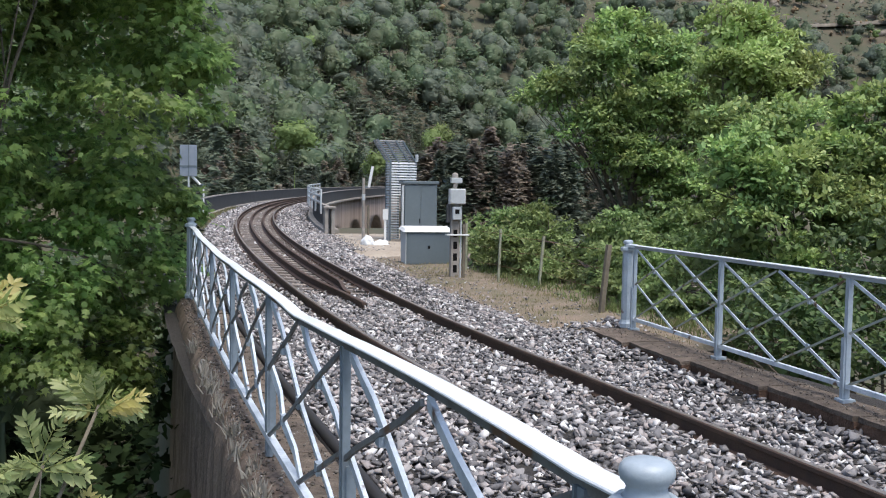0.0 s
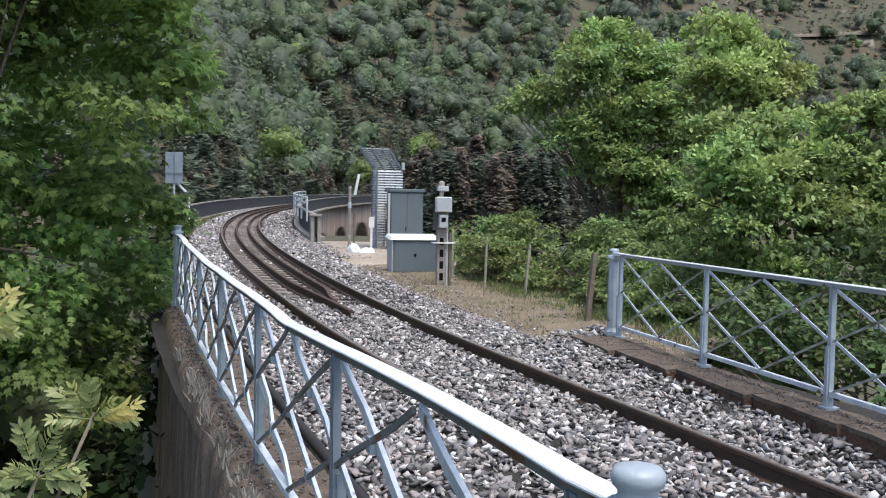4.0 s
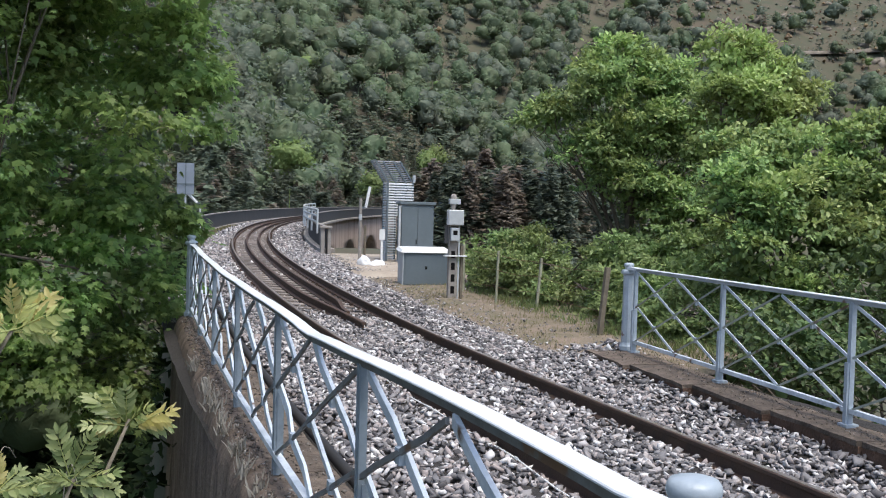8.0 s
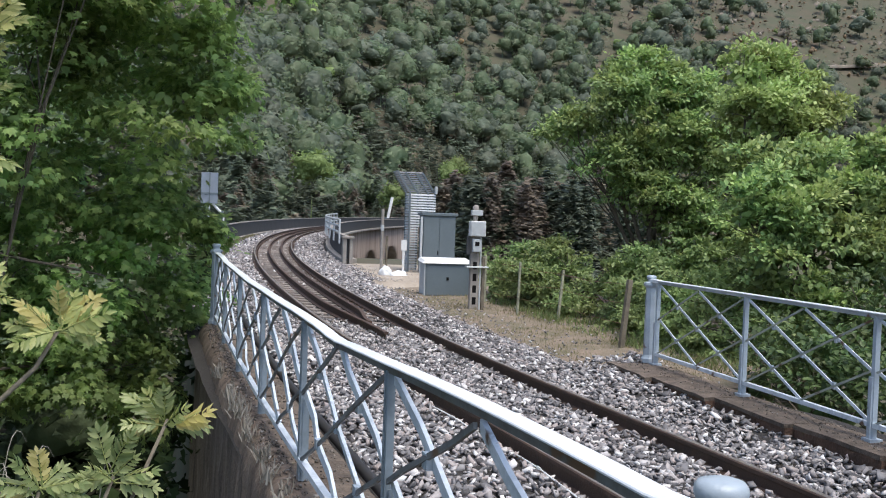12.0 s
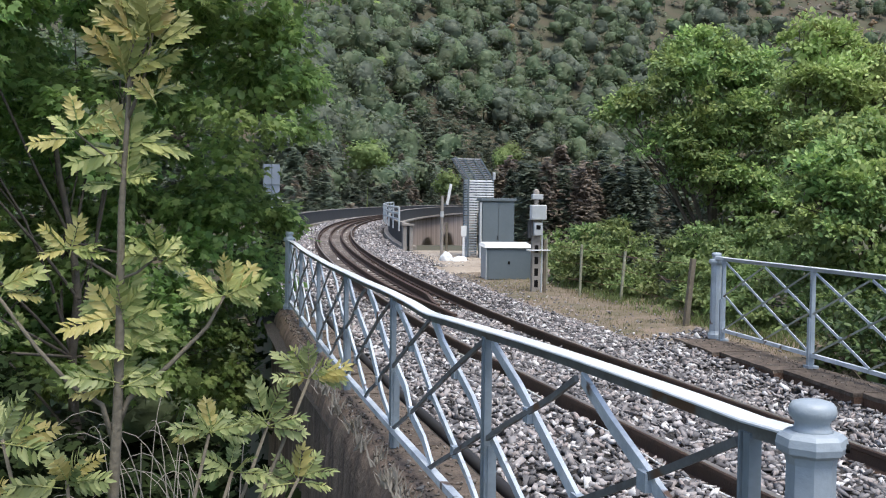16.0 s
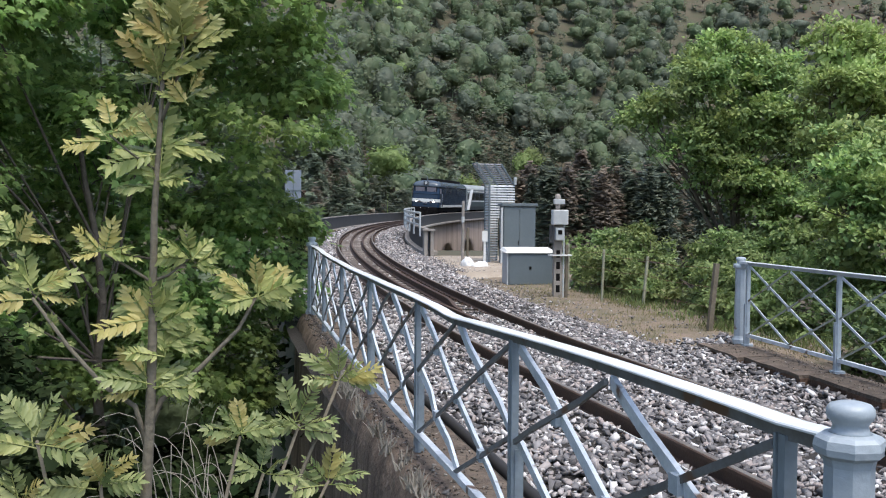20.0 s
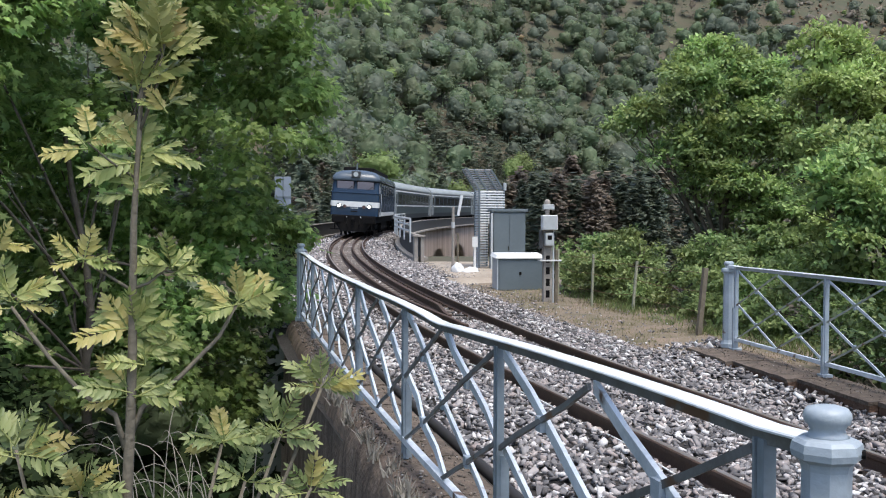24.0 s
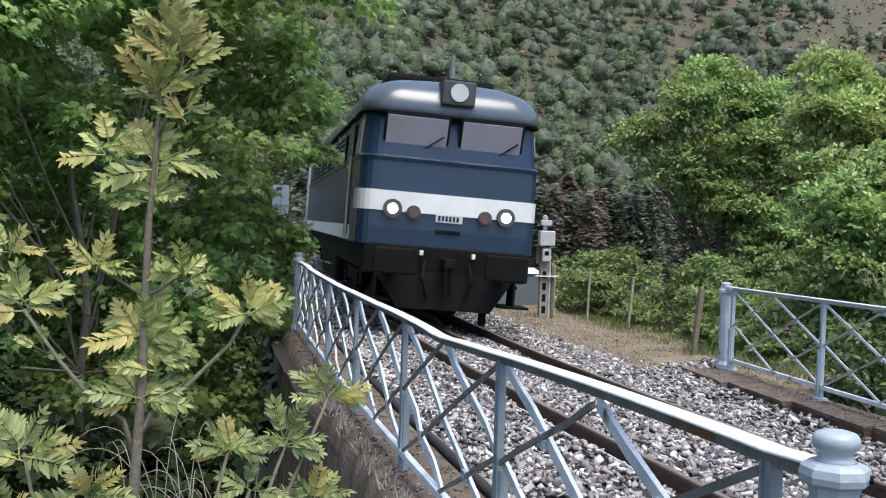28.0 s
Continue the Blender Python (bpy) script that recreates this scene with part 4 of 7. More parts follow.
def tree(name, base, lumps, n_sprays, per_spray, leaf_size, kind, material, label, seed, trunk_r=0.16, spray=0.45, droop=0.35, shell=0.55, category="tree", group="", face=0.4, inner_k=1.0, tips=None, under=-0.35):
    """A broadleaf tree: trunk, limbs into each lump of the crown, and leafy sprays set mostly near the lumps' skins.
    lumps: (x, y, z, rx, ry, rz)."""
    rng = np.random.default_rng(seed)
    ob = thing(name, pose(*base), label, category, group)
    b = np.asarray(base, float)
    bm = bmesh.new()
    lumps = np.asarray(lumps, float)
    top = lumps[:, :3].mean(0) + (0, 0, lumps[:, 5].max() * 0.5)
    spine = limb(bm, (0, 0, -0.4), top - b, trunk_r, trunk_r * 0.3, 0.35, rng, 8, 9)
    part("trunk", bm, M_BARK, ob, "crooked grey-brown trunk", smooth=True)
    for L in lumps[::3] if len(lumps) > 20 else lumps:
        bm = bmesh.new()
        c = L[:3] - b
        k = int(np.clip(round(len(spine) * 0.25 + len(spine) * 0.5 * rng.random()), 1, len(spine) - 2))
        fat = 0.42 if len(lumps) < 20 else 0.22
        pts = limb(bm, spine[k], c, trunk_r * fat, trunk_r * 0.1, 0.25, rng)
        for _ in range(9 if len(lumps) < 20 else 3):
            q = c + unit(rng, 1)[0] * L[3:] * 0.85
            limb(bm, pts[rng.integers(2, len(pts))], q, trunk_r * 0.12, 0.008, 0.12, rng, 3, 5)
        part("limb", bm, M_BARK, ob)
    vol = (lumps[:, 3] * lumps[:, 4] * lumps[:, 5]) ** 0.67
    # clumps on the skins of the lumps, leafy sprays on each clump
    per = 9
    nc = max(4, n_sprays // per)
    which = rng.choice(len(lumps), nc, p=vol / vol.sum())
    d = unit(rng, nc)
    d[:, 2] = np.where(d[:, 2] < under, -d[:, 2], d[:, 2])
    rad = np.where(rng.random(nc) < 0.8, rng.uniform(shell, 1.05, nc), rng.uniform(0.2, 0.7, nc))
    cc = lumps[which, :3] + d * lumps[which, 3:] * rad[:, None]
    cr = spray * rng.uniform(0.75, 1.45, nc)
    g = np.repeat(np.arange(nc), per)
    ns = len(g)
    dd = unit(rng, ns)
    dd[:, 2] = np.abs(dd[:, 2]) * 0.95 - 0.2
    dd = dd + 0.45 * d[g]
    dd /= np.linalg.norm(dd, axis=1, keepdims=True)
    c = cc[g] + dd * (cr[g] * rng.uniform(0.55, 1.05, ns))[:, None] * np.array([1, 1, 0.75])
    sizes = rng.uniform(0.5, 1.0, ns) * spray * 0.75
    m = ns * per_spray
    k = np.repeat(np.arange(ns), per_spray)
    out = dd.copy()
    out[:, 2] = out[:, 2] * 0.45 - droop * 0.3
    out /= np.linalg.norm(out, axis=1, keepdims=True)
    off = rng.normal(size=(m, 3)) * sizes[k][:, None] * np.array([0.45, 0.45, 0.17])
    along = rng.uniform(-0.5, 0.7, m) * sizes[k]
    P = c[k] + off + out[k] * along[:, None]
    P[:, 2] -= droop * (np.hypot(off[:, 0], off[:, 1]) ** 2) / np.maximum(sizes[k], 0.05)
    ways = out[k] * 0.7 + unit(rng, m) * 0.75 + np.array([0, 0, -droop])
    ups = np.array([0, 0, 1.0]) + 0.5 * unit(rng, m) + face * dd[k]
    inner = rng.choice(len(lumps), int(n_sprays * inner_k), p=vol / vol.sum())
    q = lumps[inner, :3] + unit(rng, len(inner)) * lumps[inner, 3:] * rng.uniform(0.15, 0.72, len(inner))[:, None]
    leaves("inner_leaves", q - b, unit(rng, len(inner)), unit(rng, len(inner)), rng.uniform(0.13, 0.22, len(inner)), "oval", material, ob)
    size = rng.uniform(0.7, 1.25, m) * leaf_size
    # upward-facing sprays are split off to take the paler tips material
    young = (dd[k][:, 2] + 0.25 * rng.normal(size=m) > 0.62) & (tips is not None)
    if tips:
        leaves("young_leaves", P[young] - b, ways[young] + [0, 0, 0.5], ups[young], size[young] * 1.1, kind, tips, ob, "paler leaves on the upward side of the sprays")
    old = ~young
    leaves("crown", P[old] - b, ways[old], ups[old], size[old], kind, material, ob, "uneven leafy crown")
    return ob


# big tree beside the drop
def crown_edge(z):
    """How far the big tree's crown reaches towards the track at height z."""
    return float(np.interp(z, (-1.6, -0.5, 0.0, 0.6, 1.3, 1.7, 2.1, 2.7, 3.3, 4.3, 5.6), (-0.6, -0.15, 0.0, 0.0, -0.1, -0.2, -0.1, 0.4, 0.7, 0.8, 0.85)))


rng = np.random.default_rng(83)
left_lumps = []
for zi in range(8):
    z = -0.6 + zi * 0.9
    r = 0.8 if z < 2.6 else 0.9
    xx = crown_edge(z) - r - 0.1
    while xx > -7.2:
        # the upper boughs hang out over the lower ones
        # past x -4.2 an unseen flank bends forward, added to shade the pit
        yy = 12.8 - 0.3 * (-xx - 1.5) - 1.3 * max(-xx - 4.2, 0) + rng.uniform(-0.7, 0.7) - 0.3 * max(z - 1.2, 0)
        k = (yy + 2.4) / 14.4
        left_lumps.append((0.4 + (xx - 0.4) * k, yy, 1.65 + (z + rng.uniform(-0.25, 0.25) - 1.65) * k, r * k * rng.uniform(0.75, 1.1), r * k * 1.1, r * k * rng.uniform(0.6, 0.8)))
        xx -= r * rng.uniform(1.1, 1.5)
tree("broadleaf_tree", (-3.1, 12.2, -3.3), left_lumps, 4900, 13, 0.132, "palmate", L_NEAR, "large dense dark green broadleaf tree beside the drop", 3, 0.10, 0.42, 0.45, face=1.0, inner_k=0.4, under=-1.0)
shade_lumps = [(-1.4, 7.8, -2.6, 1.0, 1.8, 0.8), (-2.6, 6.4, -1.6, 1.4, 1.8, 1.0), (-1.3, 4.8, -3.4, 1.0, 1.8, 0.8), (-2.4, 4.2, -1.9, 1.3, 1.4, 1.0), (-1.3, 2.4, -3.6, 1.0, 1.4, 0.8), (-2.0, 2.0, -2.4, 1.3, 1.2, 1.0), (-3.9, 7.5, -0.6, 1.5, 1.8, 1.3), (-4.2, 5.0, -0.6, 1.4, 1.4, 1.3)]
tree("undergrowth_bush", (-2.2, 6.0, -3.6), shade_lumps, 900, 13, 0.14, "lobed", L_PITSHADE, "undergrowth at the foot of the wall, shade put into its leaves", 5, 0.08, 0.4, 0.4, category="bush")

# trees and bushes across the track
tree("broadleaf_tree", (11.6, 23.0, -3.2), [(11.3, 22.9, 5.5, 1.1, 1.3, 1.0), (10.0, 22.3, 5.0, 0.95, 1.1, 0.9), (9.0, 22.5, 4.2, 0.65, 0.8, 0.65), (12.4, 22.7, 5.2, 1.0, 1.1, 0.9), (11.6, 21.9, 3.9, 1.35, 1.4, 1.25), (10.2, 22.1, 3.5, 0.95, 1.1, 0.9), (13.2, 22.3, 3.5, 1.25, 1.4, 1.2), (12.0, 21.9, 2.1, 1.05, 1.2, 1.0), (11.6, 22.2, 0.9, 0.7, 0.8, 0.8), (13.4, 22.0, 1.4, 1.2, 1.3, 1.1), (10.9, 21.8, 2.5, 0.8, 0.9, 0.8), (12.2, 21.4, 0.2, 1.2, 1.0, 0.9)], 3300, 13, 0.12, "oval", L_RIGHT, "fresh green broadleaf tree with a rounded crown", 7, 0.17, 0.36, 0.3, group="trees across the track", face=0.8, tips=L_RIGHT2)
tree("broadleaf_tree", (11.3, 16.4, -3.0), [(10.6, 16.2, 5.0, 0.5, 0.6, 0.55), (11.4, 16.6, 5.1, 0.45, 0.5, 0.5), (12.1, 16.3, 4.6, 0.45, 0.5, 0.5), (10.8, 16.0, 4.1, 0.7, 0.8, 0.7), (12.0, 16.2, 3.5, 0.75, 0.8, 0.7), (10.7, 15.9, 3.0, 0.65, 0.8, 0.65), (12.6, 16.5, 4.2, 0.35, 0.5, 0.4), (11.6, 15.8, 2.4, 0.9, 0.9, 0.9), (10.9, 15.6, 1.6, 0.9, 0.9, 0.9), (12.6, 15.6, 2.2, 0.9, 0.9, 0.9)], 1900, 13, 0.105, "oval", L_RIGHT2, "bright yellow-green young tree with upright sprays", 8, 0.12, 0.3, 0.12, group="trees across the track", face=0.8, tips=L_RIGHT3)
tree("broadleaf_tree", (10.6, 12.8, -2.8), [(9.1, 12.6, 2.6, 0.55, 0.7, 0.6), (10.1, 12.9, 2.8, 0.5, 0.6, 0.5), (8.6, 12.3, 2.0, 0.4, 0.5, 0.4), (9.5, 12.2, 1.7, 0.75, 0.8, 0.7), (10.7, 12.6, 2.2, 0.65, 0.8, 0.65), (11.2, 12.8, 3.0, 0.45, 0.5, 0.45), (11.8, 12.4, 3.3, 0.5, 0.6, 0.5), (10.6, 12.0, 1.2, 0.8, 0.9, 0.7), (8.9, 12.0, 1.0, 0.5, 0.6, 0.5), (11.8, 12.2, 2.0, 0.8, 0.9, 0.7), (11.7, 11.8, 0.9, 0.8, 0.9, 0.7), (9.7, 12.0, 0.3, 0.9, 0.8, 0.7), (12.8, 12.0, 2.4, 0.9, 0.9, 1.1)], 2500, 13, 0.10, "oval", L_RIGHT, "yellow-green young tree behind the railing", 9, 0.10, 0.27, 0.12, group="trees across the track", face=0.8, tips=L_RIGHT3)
tree("bush", (8.8, 8.0, -1.9), [(7.3, 9.3, -0.2, 0.55, 0.6, 0.6), (7.2, 7.6, -0.3, 0.6, 0.7, 0.6), (7.3, 5.8, -0.2, 0.6, 0.8, 0.6), (7.4, 4.0, -0.3, 0.6, 0.8, 0.6), (8.6, 9.6, -0.5, 1.0, 1.2, 0.9), (9.0, 7.6, -0.3, 1.3, 1.3, 1.0), (8.4, 5.8, -0.5, 1.2, 1.3, 0.9), (9.6, 9.6, 0.5, 1.3, 1.3, 1.0), (8.8, 3.8, -0.4, 1.2, 1.4, 1.0), (10.2, 7.0, 0.6, 1.3, 1.4, 1.1)], 1500, 13, 0.10, "oval", L_BUSHSHADE, "dense green bushes behind the railing, shade put into their leaves", 10, 0.06, 0.36, 0.25, category="bush")
tree("bush", (8.5, 20.0, -0.9), [(7.5, 20.6, 0.2, 0.55, 0.8, 0.75), (8.3, 20.9, 0.7, 0.5, 0.6, 0.7), (8.6, 19.2, 0.1, 0.7, 0.8, 0.6), (9.0, 17.6, 0.5, 0.7, 0.9, 0.8), (8.3, 16.4, 0.0, 0.5, 0.7, 0.6), (8.6, 15.0, 0.1, 0.7, 0.8, 0.6), (9.3, 13.6, 0.4, 0.8, 0.9, 0.7), (7.9, 22.8, 0.5, 0.6, 0.9, 0.9), (8.9, 23.0, 0.6, 0.8, 0.8, 0.8), (8.9, 11.8, -0.2, 0.7, 0.8, 0.6), (7.7, 18.2, -0.2, 0.45, 0.6, 0.45), (7.0, 21.9, 0.1, 0.5, 0.6, 0.7), (7.1, 23.6, 0.4, 0.45, 0.6, 0.7), (7.5, 19.6, 0.0, 0.5, 0.7, 0.5), (8.0, 16.4, -0.2, 0.5, 0.8, 0.4), (8.1, 14.6, -0.2, 0.5, 0.8, 0.5), (8.2, 13.0, -0.2, 0.6, 0.8, 0.6), (9.7, 15.6, 0.9, 0.7, 0.9, 0.7)], 2300, 12, 0.105, "oval", L_SHRUB, "light green bushes behind the wire fence", 12, 0.05, 0.27, 0.15, category="bush", face=0.8)


# ---------- far woods ----------
ICO = [(0, 0, 1)] + [(0.894 * math.cos(k * 1.2566), 0.894 * math.sin(k * 1.2566), 0.447) for k in range(5)] + [(0.894 * math.cos(k * 1.2566 + 0.628), 0.894 * math.sin(k * 1.2566 + 0.628), -0.447) for k in range(5)] + [(0, 0, -1)]
ICO_F = [(0, 1 + k, 1 + (k + 1) % 5) for k in range(5)] + [(1 + k, 6 + k, 1 + (k + 1) % 5) for k in range(5)] + [(1 + (k + 1) % 5, 6 + k, 6 + (k + 1) % 5) for k in range(5)] + [(11, 6 + (k + 1) % 5, 6 + k) for k in range(5)]


def refined(V, F):
    """One step of subdivision of a unit ball of triangles."""
    V, made, out = [tuple(v) for v in V], {}, []

    def mid(a, b):
        k = (min(a, b), max(a, b))
        if k not in made:
            m = np.array(V[a]) + np.array(V[b])
            V.append(tuple(m / np.linalg.norm(m)))
            made[k] = len(V) - 1
        return made[k]

    for a, b, c in F:
        ab, bc, ca = mid(a, b), mid(b, c), mid(c, a)
        out += [(a, ab, ca), (ab, b, bc), (ca, bc, c), (ab, bc, ca)]
    return V, out


BALL_1 = refined(ICO, ICO_F)
BALL_2 = refined(*BALL_1)


def soft_normals(V, F):
    fn = np.cross(V[F[:, 1]] - V[F[:, 0]], V[F[:, 2]] - V[F[:, 0]])
    N = np.zeros_like(V)
    for k in range(3):
        np.add.at(N, F[:, k], fn)
    return N / np.maximum(np.linalg.norm(N, axis=1, keepdims=True), 1e-9)


def crown_shell(rng, ball, c0, lum, rad, rough):
    """The lumpy skin of a crown: how far each direction from c0 stays inside the lobes, roughened."""
    D, F = np.array(ball[0]), np.array(ball[1])
    c = lum - c0
    b = D @ c.T
    disc = b * b - (c * c).sum(1)[None] + rad[None] ** 2
    r = np.where(disc > 0, b + np.sqrt(np.maximum(disc, 0)), 0).max(1)
    r = np.maximum(r, 0.35 * rad.mean()) * (1 + rough * rng.normal(size=len(D)))
    V = c0 + D * r[:, None]
    return V, F, soft_normals(V, F)


def bough_tree(rng, nb, n, z0, r0, s0, s1):
    """A conifer of drooping boughs, each a spray of needle tufts."""
    bh = np.sort(rng.uniform(z0, 0.99, nb))
    ba, br = rng.uniform(0, 6.283, nb), r0 * (1.04 - bh) ** 0.75 * rng.uniform(0.7, 1.15, nb)
    g = rng.integers(0, nb, n)
    u = rng.uniform(0.1, 1.05, n)
    a = ba[g] + rng.normal(0, 0.22, n)
    P = np.stack([np.cos(a) * br[g] * u, np.sin(a) * br[g] * u, bh[g] - 0.06 * u * u + rng.normal(0, 0.012, n)], -1)
    x = np.stack([np.cos(a), np.sin(a), rng.uniform(-0.5, 0.1, n)], -1) + 0.45 * unit(rng, n)
    x /= np.linalg.norm(x, axis=1, keepdims=True)
    y = np.cross(np.array([0, 0, 1.0]) + 0.5 * unit(rng, n), x)
    y /= np.linalg.norm(y, axis=1, keepdims=True)
    s = (rng.uniform(s0, s1, n) * (1.6 - 0.7 * u))[:, None]
    T = np.stack([P - y * s * 0.5, P + x * s, P + y * s * 0.5], 1).reshape(-1, 3)
    N = T * [1, 1, 0]
    N = N / np.maximum(np.linalg.norm(N, axis=1, keepdims=True), 1e-4) + [0, 0, 0.9] + 0.12 * rng.normal(size=T.shape)
    return (T, np.arange(3 * n).reshape(-1, 3), N / np.linalg.norm(N, axis=1, keepdims=True))


def tufts_on(rng, V, F, N, n, s0, s1, wide, lift):
    """Leaf tufts lying on and standing a little off a shell."""
    f = F[rng.integers(0, len(F), n)]
    w = rng.dirichlet((1, 1, 1), n)[:, :, None]
    P, M = (V[f] * w).sum(1), (N[f] * w).sum(1)
    M /= np.linalg.norm(M, axis=1, keepdims=True)
    x = np.cross(M, unit(rng, n)) + 0.3 * M
    x /= np.linalg.norm(x, axis=1, keepdims=True)
    y = np.cross(M + 0.6 * unit(rng, n), x)
    y /= np.linalg.norm(y, axis=1, keepdims=True)
    s = rng.uniform(s0, s1, n)[:, None]
    P = P + M * (rng.uniform(-0.7 * lift, lift, n)[:, None])
    T = np.stack([P - y * s * wide - x * s * 0.4, P + x * s * 0.6, P + y * s * wide - x * s * 0.4], 1).reshape(-1, 3)
    tn = np.repeat(M + 0.2 * unit(rng, n) + [0, 0, 0.45], 3, 0)
    return T, np.arange(3 * n).reshape(-1, 3), tn / np.linalg.norm(tn, axis=1, keepdims=True)


def joined(*pieces):
    Vs, Fs, Ns, base = [], [], [], 0
    for V, F, N in pieces:
        Vs.append(V), Fs.append(F + base), Ns.append(N)
        base += len(V)
    V, F, N = np.concatenate(Vs), np.concatenate(Fs), np.concatenate(Ns)
    fn = np.cross(V[F[:, 1]] - V[F[:, 0]], V[F[:, 2]] - V[F[:, 0]])
    turn = (fn * N[F].mean(1)).sum(1) < 0
    return V, np.where(turn[:, None], F[:, ::-1], F), N


def far_template(kind, rng, n, ball):
    """One far tree of unit height: n leaf tufts over lumpy boughs, and a thin trunk."""
    if kind == "pine":
        pieces = [bough_tree(rng, 30, n, 0.08, 0.25, 0.05, 0.09)]
    elif kind == "near_pine":
        pieces = [bough_tree(rng, 60, n, 0.04, 0.26, 0.018, 0.036)]
    elif kind == "tall_pine":
        pieces = [bough_tree(rng, 90, n, 0.3, 0.2, 0.012, 0.024)]
    else:
        nl = int(rng.integers(8, 14))
        if kind == "high_broad":
            lum = rng.uniform(-1, 1, (nl, 3)) * [0.05, 0.05, 0.045] + [0, 0, 0.92]
            rad, c0, s = rng.uniform(0.035, 0.055, nl), np.array([0, 0, 0.92]), 0.28
        else:
            lum = rng.uniform(-1, 1, (nl, 3)) * [0.17, 0.17, 0.27] + [0, 0, 0.58]
            lum[:, :2] *= np.clip(1.5 - 1.3 * lum[:, 2:], 0.25, 1.2)
            rad, c0, s = rng.uniform(0.09, 0.16, nl), np.array([0, 0, 0.55]), 1.0
        V, F, N = crown_shell(rng, ball, c0, lum, rad, 0.05)
        tufts = tufts_on(rng, V, F, N, n, 0.03 * s, 0.068 * s, 0.6, 0.085 * s)
        pieces = [(c0 + (V - c0) * 0.84, F, N), tufts]
    tv = np.array([(-0.014, -0.01, -0.05), (0.014, -0.01, -0.05), (0, 0.014, -0.05), (0, 0, 0.8)])
    trunk = (tv, np.array([(0, 1, 3), (1, 2, 3), (2, 0, 3)]), np.array([(-0.7, -0.7, 0), (0.7, -0.7, 0), (0, 1, 0), (0, -0.7, 0.7)]))
    return joined(*pieces, trunk)


def far_wood(name, kind, material, pos, heights, label, n, seed, slim=1.0):
    """Far trees as one mesh; those past 230 m are coarser."""
    rng = np.random.default_rng(seed)
    near = [far_template(kind, rng, n, BALL_2) for _ in range(9)]
    far = [far_template(kind, rng, n // 2, BALL_1 if n > 100 else (ICO, ICO_F)) for _ in range(9)]
    Vs, Fs, Ns, base = [], [], [], 0
    for p, h in zip(pos, heights):
        V, F, N = (near if np.hypot(p[0], p[1]) < 230 else far)[rng.integers(0, 9)]
        a = rng.uniform(0, 2 * np.pi)
        rot = np.array([[math.cos(a), -math.sin(a), 0], [math.sin(a), math.cos(a), 0], [0, 0, 1]])
        wide = rng.uniform(1.15, 1.75) * slim
        Vs.append(V @ rot.T * h * [wide, wide, 1] + p)
        Fs.append(F + base)
        Ns.append(N @ rot.T)
        base += len(V)
    ob = np_mesh(name, np.concatenate(Vs), np.concatenate(Fs), material, smooth=True)
    ob.data.normals_split_custom_set_from_vertices(np.concatenate(Ns))
    return tagged(ob, label, "woods", kind="stuff")


def wood_sites(rng, n, d0, d1, s0, s1):
    """Sites by distance outside the curve and along it, kept to the slope that the valley shows."""
    d, s = rng.uniform(d0, d1, n), rng.uniform(s0, s1, n)
    a = s / R
    x, y = CX - (R + d) * np.cos(a), CY + (R + d) * np.sin(a)
    bearing = np.degrees(np.arctan2(x, y + 2.5))
    ok = (bearing < 48) & ((bearing > -1.5) | ((bearing > -15) & (rng.random(n) < 0.15)))
    x, y = x[ok], y[ok]
    return np.stack([x, y, ground_z(x, y) - 0.3], -1)


rng = np.random.default_rng(21)


def slope_sites(rng, n, b0, b1, e0, e1):
    """Sites spread evenly over the face of the far slope, by bearing and height angle from the bridge."""
    b, e = np.radians(rng.uniform(b0, b1, n)), np.tan(np.radians(rng.uniform(e0, e1, n)))
    r = np.concatenate([np.linspace(60, 300, 170), np.linspace(302, 900, 200)])[None]
    x, y = r * np.sin(b)[:, None], r * np.cos(b)[:, None] - 2.4
    above = ground_z(x, y) - 1.65 > r * e[:, None]
    k = np.argmax(above, 1)
    i = np.arange(n)
    x, y = x[i, k], y[i, k]
    d = np.hypot(x - CX, y - CY) - R
    ok = above.any(1) & (d > 26)
    return np.stack([x, y, ground_z(x, y) - 0.3], -1)[ok]


slope = np.concatenate([slope_sites(rng, 3700, -1.5, 48, -1, 20.5), slope_sites(rng, 300, -16, -1.5, -1, 20)])
zone = vnoise(slope[:, 0], slope[:, 1], 38, 9) + 0.5 * rng.normal(size=len(slope))
sb = np.degrees(np.arctan2(slope[:, 0], slope[:, 1] + 2.4))
se = np.degrees(np.arctan2(slope[:, 2] - 1.65, np.hypot(slope[:, 0], slope[:, 1])))
bare = se > 10.5 + np.clip((27 - sb) * 0.55, -2.5, 12) + 1.5 * vnoise(slope[:, 0], slope[:, 1], 30, 2)
keep = rng.random(len(slope)) < np.where(bare, 0.8, 1.0)
slope, zone, bare, se = slope[keep], zone[keep], bare[keep], se[keep]
pine = ((zone > 0.5) | ((se < 4.6 + 1.5 * vnoise(slope[:, 0], slope[:, 1], 50, 1)) & (zone > -0.3))) & ~(bare & (zone < 0.6))
rus = ~pine & (rng.random(len(slope)) < np.where(bare, 0.6, 0.04))
lgt = ~pine & ~rus & (rng.random(len(slope)) < 0.04)
gry = ~pine & ~rus & ~lgt & (rng.random(len(slope)) < 0.38)
brn = pine & (rng.random(len(slope)) < 0.18)
brd = ~pine & ~rus & ~lgt & ~gry
